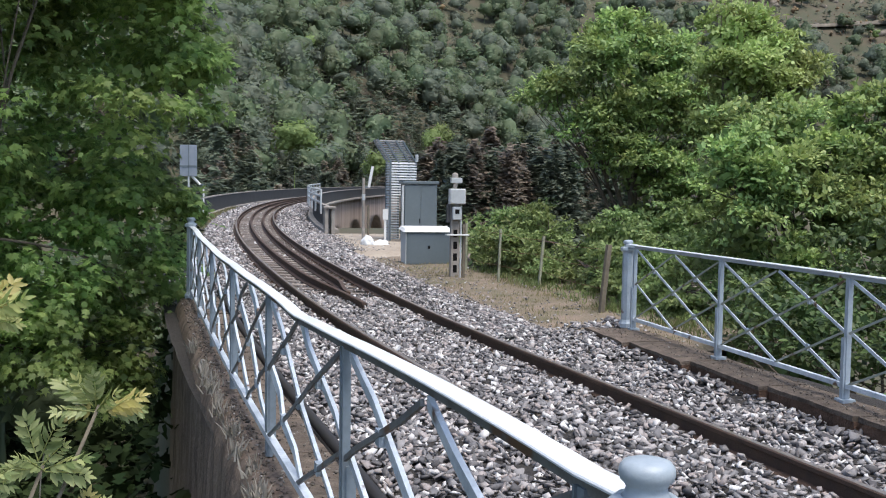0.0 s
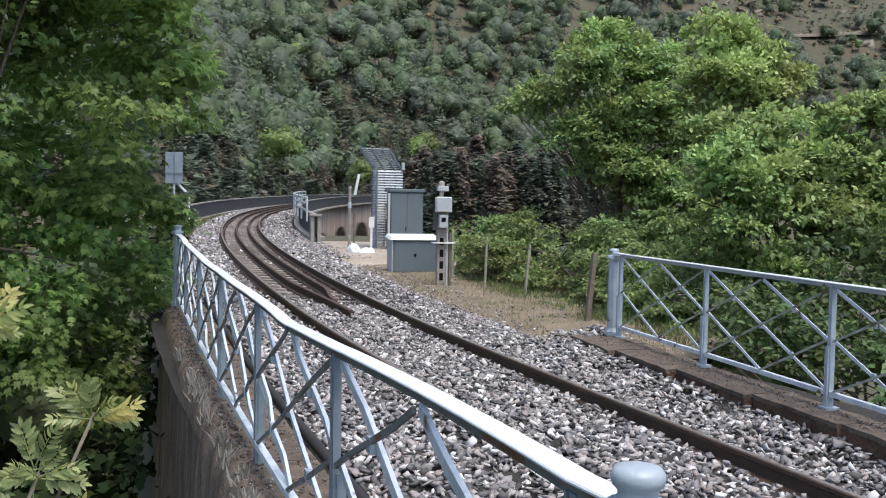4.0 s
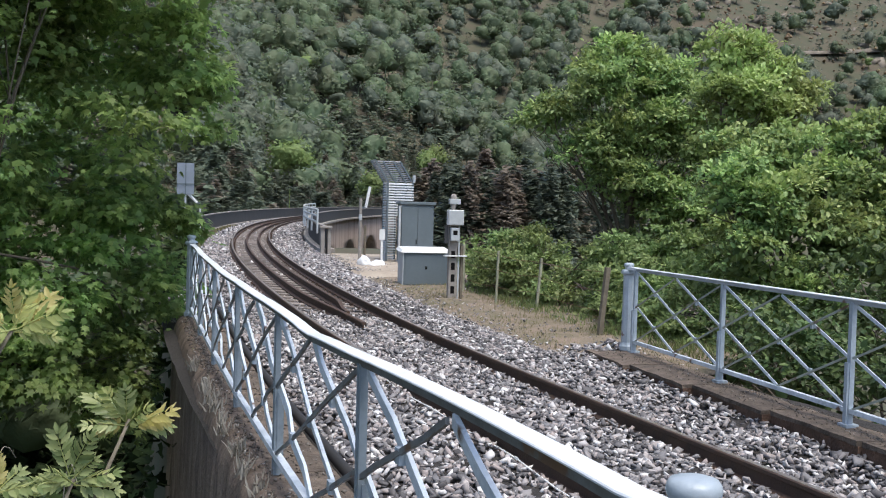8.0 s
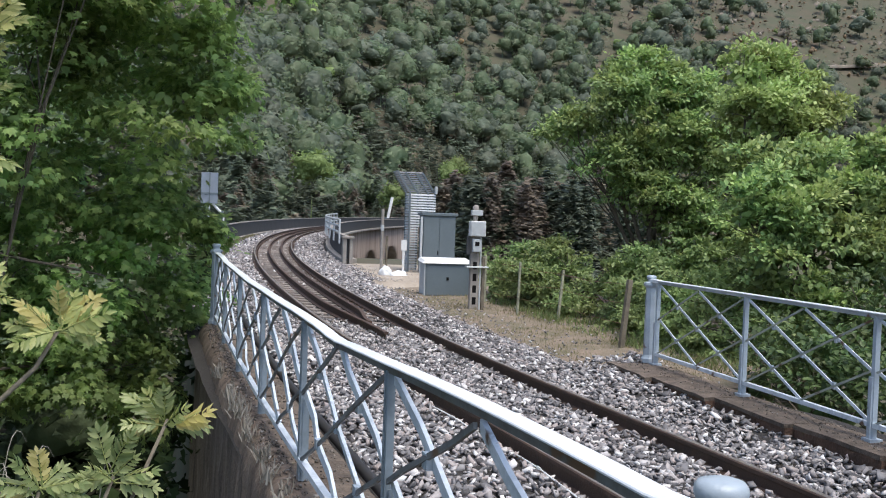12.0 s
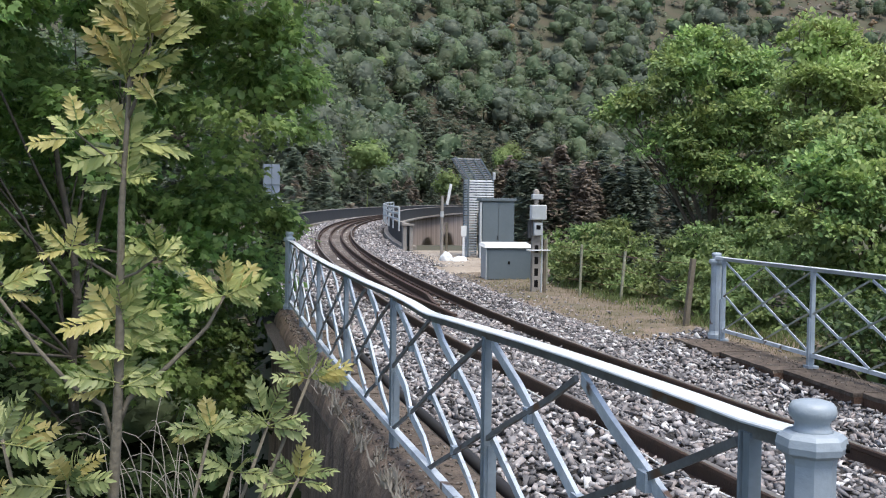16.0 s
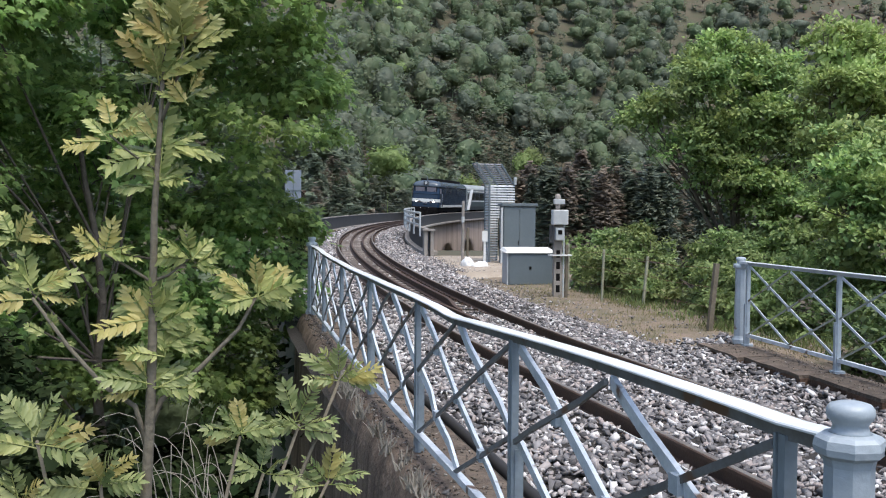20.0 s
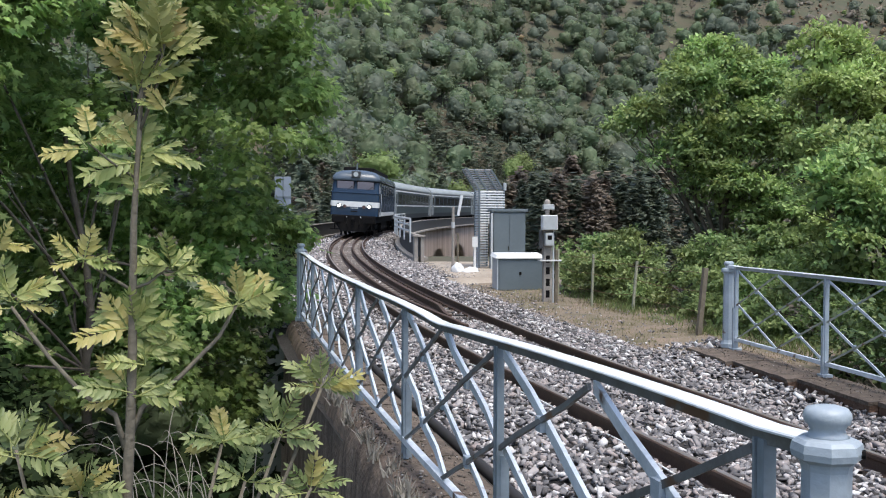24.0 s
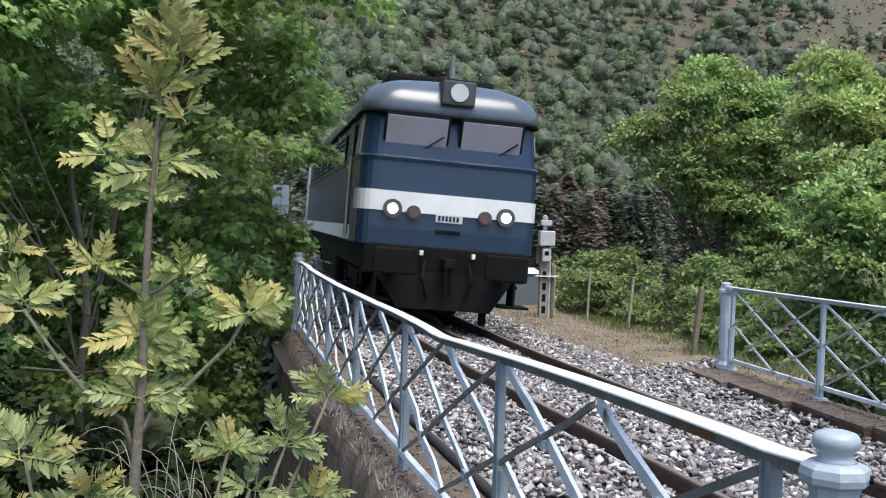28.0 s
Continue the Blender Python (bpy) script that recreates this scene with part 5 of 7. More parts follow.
for nm, kd, mt, sel, h0, h1, lb, nq in (("hill_pines", "pine", L_PINE, pine & ~brn, 7, 11.5, "dark pine wood on the far hillside", 150), ("hill_brown_pines", "pine", L_BROWNPINE, brn, 6, 11, "brownish pines on the far hillside", 150), ("hill_broadleaf_wood", "broad", L_FAR, brd, 8, 16, "mixed green wood on the far hillside", 330), ("hill_grey_green_wood", "broad", L_FARGREY, gry, 7.5, 15, "grey-green trees on the far hillside, haze in their colour", 330), ("hill_bright_trees", "broad", L_FARLIGHT, lgt, 5, 9, "bright young trees on the far hillside", 150), ("hill_russet_scrub", "broad", L_RUSSET, rus, 2, 5, "russet scrub on the open hillside", 40)):
    p = slope[sel]
    far_wood(nm, kd, mt, p, rng.uniform(h0, h1, len(p)), lb, nq, len(nm))

# nearer pines just beyond the viaduct, and the wooded gorge inside the curve
edge = wood_sites(rng, 560, 9, 44, 22, 330)
eb = rng.random(len(edge)) < 0.4
far_wood("viaduct_pines", "near_pine", L_PINE, edge[~eb], rng.uniform(11, 17, (~eb).sum()), "dark pines behind the viaduct", 950, 31)
far_wood("viaduct_brown_pines", "near_pine", L_BROWNPINE, edge[eb], rng.uniform(10, 16, eb.sum()), "brownish pines behind the viaduct", 950, 32)


def site_past_viaduct(bearing, up, d):
    """A tree just outside the viaduct at a bearing, with the height that lifts its top to an elevation."""
    r = np.linspace(40, 400, 1500)
    x, y = r * math.sin(radians(bearing)), r * math.cos(radians(bearing)) - 2.4
    k = int(np.argmax((np.hypot(x - CX, y - CY) - R > d) & (r > 60)))
    z = float(ground_z(x[k], y[k])) - 0.2
    return (x[k], y[k], z), 1.65 + r[k] * math.tan(radians(up)) - z


sites = [site_past_viaduct(4.3, 4.0, 8), site_past_viaduct(12.7, 4.0, 9), site_past_viaduct(8.9, 2.3, 7), site_past_viaduct(12.2, 3.7, 8)]
far_wood("valley_bright_trees", "high_broad", L_FARLIGHT, np.array([q[0] for q in sites]), [q[1] for q in sites], "bright yellow-green young trees by the viaduct", 700, 33, 0.8)
gorge = wood_sites(rng, 1500, -120, -7, 50, 420)
gs = R * np.arctan2(gorge[:, 1] - CY, CX - gorge[:, 0])
gd = np.hypot(gorge[:, 0] - CX, gorge[:, 1] - CY) - R
gz = -0.04 + 0.0145 * (gs + 28)
clear = (gorge[:, 0] - 9) / (gorge[:, 1] + 2.5) > 0.085
gb_ = np.degrees(np.arctan2(gorge[:, 0], gorge[:, 1] + 2.5))
clear &= (gb_ < 27) & ((gd < -24) | (gs > 112))
gorge, gs, gz = gorge[clear], gs[clear], gz[clear]
screen_b, screen_r = np.radians(np.linspace(11.35, 21, 40)), rng.uniform(84, 104, 40)
row = np.stack([screen_r * np.sin(screen_b), screen_r * np.cos(screen_b) - 2.4], -1)
gorge = np.concatenate([gorge, np.column_stack([row, ground_z(row[:, 0], row[:, 1]) - 0.3])])
gs, gz = np.concatenate([gs, np.full(40, 80.0)]), np.concatenate([gz, np.full(40, 1.5)])
top = gz + np.where(gs < 112, rng.uniform(0.3, 2.4, len(gs)), np.where(gs < 128, rng.uniform(3.4, 6.5, len(gs)), rng.uniform(6.5, 11, len(gs))))
far_r = np.hypot(gorge[:, 0], gorge[:, 1] + 2.4)
gbr = np.degrees(np.arctan2(gorge[:, 0], gorge[:, 1] + 2.4))
top = np.where(gbr > 11.05, np.maximum(top, 1.65 + far_r * np.tan(np.radians(rng.uniform(2.2, 3.2, len(gs))))), top)
hts = np.clip(top - gorge[:, 2], 5, 26)
gb = rng.random(len(gorge)) < 0.55
far_wood("gorge_trees", "tall_pine", L_FARGREY, gorge[~gb], hts[~gb], "grey-green conifers in the gorge", 1700, 35)
far_wood("gorge_brown_pines", "tall_pine", L_BROWNPINE, gorge[gb], hts[gb], "brownish bare-twigged trees in the gorge", 1700, 36)


scrub = slope_sites(rng, 4600, 14, 50, 8.5, 20.5)
qb = np.degrees(np.arctan2(scrub[:, 0], scrub[:, 1] + 2.4))
qe = np.degrees(np.arctan2(scrub[:, 2] - 1.65, np.hypot(scrub[:, 0], scrub[:, 1])))
scrub = scrub[qe > 10.2 + np.clip((27 - qb) * 0.55, -2.5, 12)]
kind = rng.random(len(scrub)) + 0.35 * vnoise(scrub[:, 0], scrub[:, 1], 20, 6)
far_wood("open_slope_russet_scrub", "broad", L_RUSSET, scrub[kind < 0.4], rng.uniform(1.0, 3.6, (kind < 0.4).sum()), "russet scrub scattered over the open slope", 16, 51)
far_wood("open_slope_scrub", "broad", L_FARGREY, scrub[kind > 0.6], rng.uniform(1.0, 3.8, (kind > 0.6).sum()), "grey-green scrub scattered over the open slope", 16, 52)
rocks = scrub[(kind >= 0.4) & (kind <= 0.6)]
tagged(scatter_stones("slope_rocks", rocks, rng.uniform(1.5, 5.5, len(rocks)), M_ROCK, "grey-brown rock outcrops on the open slope"), category="rocks")


def hill_road():
    """A benched road across the far slope."""
    V, F = [], []
    for i, bearing in enumerate(np.arange(29, 60, 0.7)):
        r = np.linspace(200, 600, 800)
        x, y = r * math.sin(radians(bearing)), r * math.cos(radians(bearing)) - 2.4
        k = int(np.argmax(ground_z(x, y) - 1.65 > r * math.tan(radians(9.2))))
        wx, wy = math.sin(radians(bearing)), math.cos(radians(bearing))
        z = float(ground_z(x[k], y[k])) + 1.6
        for d, dz in ((-2.6, -1.6), (-2.4, 0.0), (3.5, 0.0), (3.6, 0.9)):
            V.append((x[k] + wx * d, y[k] + wy * d, z + dz))
        if i:
            for j in range(3):
                a, b = (i - 1) * 4 + j, i * 4 + j
                F.append((a, b, b + 1, a + 1))
    tagged(np_mesh("road", V, F, M_ROCK), "grey benched road across the far hillside", "road", kind="structure")


hill_road()


# low wood on the valley floor beyond the big tree
rng = np.random.default_rng(58)
low = np.stack([rng.uniform(-34, -4.5, 150), rng.uniform(20, 80, 150)], -1)
lz = ground_z(low[:, 0], low[:, 1])
far_wood("valley_floor_wood", "broad", L_FAR, np.column_stack([low, lz - 0.3]), np.clip(np.minimum(rng.uniform(4, 9, 150), 0.2 - lz), 1.5, 9), "green wood on the valley floor", 230, 59)


# leafy cover over the ground below the wall
rng = np.random.default_rng(61)
gx, gy = np.concatenate([rng.uniform(-11, 1.0, 9000), rng.uniform(-5, 1.0, 11000)]), np.concatenate([rng.uniform(-1.2, 30, 9000), rng.uniform(-1.2, 8, 11000)])
ok = gx < np.minimum(left_rail_x(np.minimum(gy, 14)), 1.2) - 0.2
gx, gy = gx[ok], gy[ok]
gp = np.stack([gx, gy, ground_z(gx, gy) + rng.uniform(0.02, 1.0, len(gx)) ** 1.5], -1)
# this cover takes the leaf colour that already holds the pit's shade
tagged(leaves("ground_leaves", gp, unit(rng, len(gp)) + [0, 0, 0.2], unit(rng, len(gp)) * 0.5 + [0, 0, 1], rng.uniform(0.13, 0.27, len(gp)) * (1 + 0.05 * np.maximum(gy, 0)), "lobed", L_PITSHADE), "leafy ground cover below the wall, shade put into its colour", "ground cover", kind="stuff")


M_SCREEN = mat("slate_screen_metal", (0.11, 0.13, 0.165), 0.45, scale=3, color2=(0.075, 0.09, 0.115))
M_SIGNBACK = mat("dull_zinc_panel", (0.27, 0.30, 0.34), 0.45, metal=0.3, scale=3, color2=(0.2, 0.23, 0.27))


# ---------- equipment beside the line ----------
def cabinet_tall():
    c = thing("equipment_cabinet", pose(6.83, 29.9, -0.32), "tall grey steel equipment cabinet with double doors", "cabinet")
    part("body", box(bmesh.new(), -0.43, 0.68, -0.36, 0.36, 0.08, 2.30, 0.02), M_GREY, c)
    part("roof", box(bmesh.new(), -0.49, 0.74, -0.42, 0.42, 2.30, 2.40, 0.02), M_GREY, c, "overhanging grey roof")
    part("plinth", box(bmesh.new(), -0.41, 0.66, -0.34, 0.34, -0.15, 0.08), M_CONC, c)
    for sx in (-1, 1):
        d = part("door", box(bmesh.new(), 0.125 + sx * 0.272 - 0.264, 0.125 + sx * 0.272 + 0.264, -0.381, -0.362, 0.14, 2.24, 0.006), M_GREY, c, "grey steel door")
        for z in (0.4, 1.2, 2.0):
            part("hinge", tube(bmesh.new(), (0.125 + sx * 0.535, -0.385, z), (0.125 + sx * 0.535, -0.385, z + 0.08), 0.012, n=8), M_GREY, d)
        if sx < 0:
            part("handle", box(bmesh.new(), 0.075, 0.10, -0.405, -0.381, 1.0, 1.14, 0.005), M_BLACK, d)
    part("corner_post", box(bmesh.new(), -0.53, -0.46, -0.45, -0.37, -0.4, 2.25, 0.008), M_GREY_L, c, "pale corner post")


def cabinet_low():
    c = thing("relay_box", pose(5.78, 23.05, -0.2), "low grey relay box with a white lid", "cabinet")
    part("body", box(bmesh.new(), -0.58, 0.64, -0.34, 0.32, -0.06, 0.86, 0.015), M_GREY, c)
    bm = bmesh.new()
    loft_pts = [[Vector((-0.66, -0.40, 0.86)), Vector((0.70, -0.40, 0.86)), Vector((0.70, 0.38, 0.92)), Vector((-0.66, 0.38, 0.92))], [Vector((-0.60, -0.36, 0.93)), Vector((0.66, -0.36, 0.93)), Vector((0.66, 0.34, 1.0)), Vector((-0.60, 0.34, 1.0))]]
    rings = [[bm.verts.new(p) for p in r] for r in loft_pts]
    for i in range(4):
        bm.faces.new((rings[0][i], rings[0][(i + 1) % 4], rings[1][(i + 1) % 4], rings[1][i]))
    bm.faces.new(rings[0][::-1])
    bm.faces.new(rings[1])
    part("lid", bm, M_WHITE, c, "sloping white lid")
    # pale plate added over the left side to imitate light falling on it
    part("lit_side_plate", box(bmesh.new(), -0.60, -0.575, -0.36, 0.34, -0.06, 0.87, 0.004), M_GREY_L, c)
    for x in (-0.5, 0.55):
        part("foot", box(bmesh.new(), x - 0.06, x + 0.06, -0.28, 0.26, -0.34, -0.055, 0.01), M_CONC, c)
    part("door", box(bmesh.new(), -0.53, 0.60, -0.356, -0.342, 0.02, 0.80, 0.006), M_GREY, c)
    part("latch", box(bmesh.new(), 0.0, 0.06, -0.372, -0.356, 0.42, 0.5, 0.004), M_BLACK, c)


def mast():
    m = thing("signal_mast", pose(5.72, 19.4, -0.28), "concrete equipment mast with pale grey boxes", "mast")
    part("post", box(bmesh.new(), -0.11, 0.09, -0.08, 0.08, -0.4, 2.06, 0.02), M_CONC, m, "slotted concrete post")
    for z in (0.15, 0.42, 0.69, 0.96):
        part("slot", box(bmesh.new(), -0.055, 0.035, -0.084, -0.078, z, z + 0.17), M_BLACK, m)
    b = part("junction_box", box(bmesh.new(), -0.17, 0.19, -0.22, 0.0, 1.72, 2.07, 0.02), M_WHITE, m, "pale square junction box")
    part("box_lid", box(bmesh.new(), -0.155, 0.175, -0.232, -0.218, 1.735, 2.055, 0.006), M_GREY_L, b)
    b = part("meter_box", box(bmesh.new(), -0.10, 0.10, -0.2, -0.06, 1.36, 1.66, 0.02), M_GREY_L, m, "small grey box")
    part("box_window", box(bmesh.new(), -0.05, 0.05, -0.206, -0.198, 1.5, 1.6), M_BLACK, b)
    part("head_plate", box(bmesh.new(), -0.13, 0.13, -0.13, 0.02, 2.2, 2.32, 0.015), M_GREY_L, m, "pale head bracket")
    part("head_cap", lathe(bmesh.new(), [(0.05, 2.06), (0.06, 2.2), (0.075, 2.32), (0.07, 2.40), (0.03, 2.44)], 12, (-0.02, -0.03, 0)), M_CONC, m, smooth=True)
    part("side_bracket", box(bmesh.new(), -0.22, -0.14, -0.1, -0.04, 1.3, 1.72, 0.005), M_DARKMETAL, m)
    part("shelf_plate", box(bmesh.new(), -0.22, 0.30, -0.16, 0.06, 1.00, 1.03, 0.005), M_WHITE, m, "white shelf plate")
    part("stay_post", box(bmesh.new(), 0.17, 0.24, -0.06, 0.01, -0.3, 1.25, 0.01), M_WOOD, m)
    part("conduit", tube(bmesh.new(), (0.12, -0.06, 0.0), (0.12, -0.08, 1.75), 0.022, n=8), M_GREY_L, m)


def slat_screen():
    """Louvred screen round the cabinet with a raked mesh top."""
    s = thing("slatted_screen", pose(6.0, 30.5, -0.35), "pale slatted steel screen with a raked dark top", "screen")
    posts = [(0.0, -0.5), (0.0, 0.35), (0.42, 0.35), (0.78, 0.35), (1.02, 0.35)]
    for x, y in posts:
        p = part("post", box(bmesh.new(), x - 0.03, x + 0.03, y - 0.03, y + 0.03, 0, 3.12, 0.006), M_GREY, s)
        part("raked_arm", flat_bar(bmesh.new(), (x, y, 3.1), (x - 0.46, y, 3.82), 0.05, 0.05, (0, 1, 0)), M_GREY, p)
    for k in range(34):
        z = 0.08 + k * 0.09
        part("slat", flat_bar(bmesh.new(), (0.0, -0.5, z), (0.0, 0.35, z), 0.066, 0.014, (-1, 0, 0.5)), M_SLAT, s)
        part("slat", flat_bar(bmesh.new(), (0.0, 0.32, z), (1.05 if k > 20 else 0.45, 0.32, z), 0.066, 0.014, (0, -1, 0.5)), M_SLAT, s)
    for k in range(11):
        u = (k + 0.5) / 11
        x0, z0 = -0.46 * u, 3.12 + 0.72 * u
        part("raked_slat", flat_bar(bmesh.new(), (x0, 0.35, z0), (x0 + 1.02, 0.35, z0), 0.05, 0.012, (0.6, -0.5, 0.4)), M_SCREEN, s)
        part("raked_slat", flat_bar(bmesh.new(), (x0, -0.5, z0), (x0, 0.35, z0), 0.05, 0.012, (-0.85, 0, 0.5)), M_SCREEN, s)
    part("finial", lathe(bmesh.new(), [(0.05, 3.1), (0.06, 3.3), (0.05, 3.36)], 10, (1.05, 0.3, 0)), M_GREY_L, s)


def stop_arm(name, at, h, arm0, arm1, label, extra):
    t = thing(name, pose(*at), label, "post")
    part("post", tube(bmesh.new(), (0, 0, -0.3), (0, 0, h), 0.055 if extra else 0.035, 0.05 if extra else 0.03, n=12), M_CONC if extra else M_WHITE, t)
    part("arm", tube(bmesh.new(), arm0, arm1, 0.05, n=10), M_WHITE, t, "raised white painted arm")
    part("bracket", flat_bar(bmesh.new(), (0, 0, arm0[2]), arm0, 0.05, 0.03, (0, 1, 0)), M_GREY, t)
    if extra:
        part("stay", tube(bmesh.new(), (0.17, 0.05, -0.3), (0.17, 0.05, 1.25), 0.04, n=10), M_WOOD, t)
        part("ring", tube(bmesh.new(), (0, 0, 1.42), (0, 0, 1.62), 0.060, n=12), M_GREY_L, t)
    return t


cabinet_tall()
cabinet_low()
mast()
slat_screen()
stop_arm("barrier_post", (5.08, 29.9, 0.0), 2.15, (0.17, 0, 1.85), (0.30, 0, 2.55), "grey post with a raised white arm", True)
sg = thing("track_sign", pose(-0.72, 34.5, 0.9), "grey back of a trackside sign on a thin pole", "sign")
part("pole", tube(bmesh.new(), (0, 0, -0.4), (0, 0, 2.4), 0.035, n=10), M_GREY_L, sg)
pn = part("panel", box(bmesh.new(), -0.31, 0.30, -0.04, -0.02, 1.28, 2.42, 0.01), M_SIGNBACK, sg, "blank grey panel back")
part("panel_rib", box(bmesh.new(), -0.31, 0.30, -0.06, -0.04, 1.62, 1.68), M_GREY, pn)
part("panel_rib", box(bmesh.new(), -0.02, 0.02, -0.06, -0.04, 1.28, 2.42), M_GREY, pn)
sa = stop_arm("barrier_post", (-0.19, 34.6, 0.9), 0.9, (-0.12, 0, 0.98), (-0.58, 0, 1.45), "thin post with a slanting white arm", False)
ws = thing("marker_post", pose(5.67, 29.0, -0.05), "small white marker plate on a post", "marker")
part("post", box(bmesh.new(), -0.035, 0.035, -0.035, 0.035, -0.2, 0.85, 0.006), M_WHITE, ws)
part("plate", box(bmesh.new(), -0.09, 0.09, -0.05, -0.035, 0.85, 1.2, 0.006), M_WHITE, ws)


def rubble_bag(x, y, z, sx, sy, sz, seed):
    bm = bmesh.new()
    bmesh.ops.create_icosphere(bm, subdivisions=4, radius=1)
    for v in bm.verts:
        d = v.co.copy()
        k = 1 + 0.16 * noise.noise(d * 1.7 + Vector((seed, 0, 0))) + 0.07 * noise.noise(d * 5 + Vector((0, seed, 0)))
        v.co = Vector((d.x * sx, d.y * sy, max(d.z, -0.55) * sz)) * k
    ob = part("rubble_bag", bm, M_WHITE, None, smooth=True)
    ob.matrix_basis = pose(x, y, z, 0, 0, seed * 40)
    return tagged(ob, "crumpled white rubble bag lying on the yard", "bag", "bags on the yard")


rubble_bag(4.98, 28.2, 0.06, 0.20, 0.22, 0.25, 1)
rubble_bag(5.40, 28.1, 0.0, 0.32, 0.26, 0.20, 2)
rubble_bag(5.25, 27.9, -0.02, 0.2, 0.2, 0.15, 3)

fence = thing("wire_fence", Matrix(), "old wire fence on weathered leaning posts", "fence")
fposts = [(6.37, 20.9, -0.32, 1.28, 0.0, 0.028), (6.46, 18.3, -0.32, 1.23, 0.02, 0.024), (7.1, 17.4, -0.32, 1.12, 0.06, 0.026), (6.83, 13.2, -0.32, 1.17, 0.07, 0.042)]
for x, y, z, h, ln, r in fposts:
    part("fence_post", box(bmesh.new(), -r, r, -r, r, -0.5, h, 0.008, pose(x, y, z, 0, math.degrees(ln) * 1.5, 8)), M_WOOD if r > 0.04 else M_STAKE, fence, "weathered brown post" if r > 0.04 else "thin pale grey-green post")
order = sorted(fposts, key=lambda p: -p[1])
for a, b in zip(order, order[1:]):
    for k in (0.35, 0.65, 0.93):
        bm = bmesh.new()
        p, q = Vector((a[0], a[1], a[2] + a[3] * k)), Vector((b[0], b[1], b[2] + b[3] * k))
        mid = (p + q) / 2 - Vector((0, 0, 0.04))
        tube(bm, p, mid, 0.004, n=5)
        tube(bm, mid, q, 0.004, n=5)
        part("wire", bm, M_RUST, fence)


# ---------- sapling and stalks by the camera's side of the wall ----------
def pinnate(P, W, U, S, root, way, up, length, rng, pairs=7):
    """Adds the leaflets of one compound leaf, set close along its stalk."""
    way, up = Vector(way).normalized(), Vector(up).normalized()
    side = way.cross(up).normalized()
    up = side.cross(way)
    for k in range(pairs):
        u = 0.22 + 0.70 * k / (pairs - 1)
        p = Vector(root) + way * (length * u) - up * (0.16 * length * u * u)
        ll = length * (0.40 - 0.30 * abs(u - 0.5)) * rng.uniform(0.8, 1.15)
        for sgn in (-1, 1):
            d = way * rng.uniform(0.55, 0.85) + side * sgn * 0.9 - up * rng.uniform(0.0, 0.4)
            P.append(p), W.append(d), U.append(up + side * sgn * 0.3 + Vector(rng.normal(size=3)) * 0.2), S.append(ll)
    P.append(Vector(root) + way * length * 0.9 - up * 0.13 * length), W.append(way - up * 0.3), U.append(up), S.append(length * 0.30)


def serrated_leaflets(name, P, W, U, S, material, parent, label):
    """Pointed leaflets, folded along the midrib, with notched edges."""
    T = np.array([(0, 0, 0), (0.18, 0.13, 0.03), (0.36, 0.2, 0.05), (0.46, 0.15, 0.035), (0.62, 0.17, 0.03), (0.72, 0.10, 0.0), (0.84, 0.09, -0.02), (1.0, 0, -0.08), (0.84, -0.09, -0.02), (0.72, -0.10, 0.0), (0.62, -0.17, 0.03), (0.46, -0.15, 0.035), (0.36, -0.2, 0.05), (0.18, -0.13, 0.03), (0.5, 0, -0.01)])
    tri = np.array([(0, 14, 1), (1, 14, 2), (2, 14, 3), (3, 14, 4), (4, 14, 5), (5, 14, 6), (6, 14, 7), (7, 14, 8), (8, 14, 9), (9, 14, 10), (10, 14, 11), (11, 14, 12), (12, 14, 13), (13, 14, 0)])
    P, W, U, S = (np.array([tuple(v) for v in q]) if q is not S else np.array(q) for q in (P, W, U, S))
    x = W / np.linalg.norm(W, axis=1, keepdims=True)
    y = np.cross(U, x)
    y /= np.linalg.norm(y, axis=1, keepdims=True)
    z = np.cross(x, y)
    V = (T[None, :, 0:1] * x[:, None] + 1.05 * T[None, :, 1:2] * y[:, None] + T[None, :, 2:3] * z[:, None]) * S[:, None, None] + P[:, None]
    F = (tri[None] + (np.arange(len(P)) * len(T))[:, None, None]).reshape(-1, 3)
    return np_mesh(name, V.reshape(-1, 3), F, material, parent, label)


def shoot(name, pts, r0, r1, parent, label=""):
    """One bent, tapering shoot."""
    pts = [Vector(p) for p in pts]
    bm, rings, n = bmesh.new(), [], len(pts) - 1
    for i, p in enumerate(pts):
        q = (pts[min(i + 1, n)] - pts[max(i - 1, 0)]).to_track_quat("Z", "Y")
        r = r0 + (r1 - r0) * i / n
        rings.append([bm.verts.new(p + q @ Vector((r * math.cos(k * 0.7854), r * math.sin(k * 0.7854), 0))) for k in range(8)])
    for a, b in zip(rings, rings[1:]):
        for k in range(8):
            bm.faces.new((a[k], a[(k + 1) % 8], b[(k + 1) % 8], b[k]))
    bm.faces.new(rings[0][::-1])
    bm.faces.new(rings[-1])
    return part(name, bm, M_SAPBARK, parent, label, smooth=True)


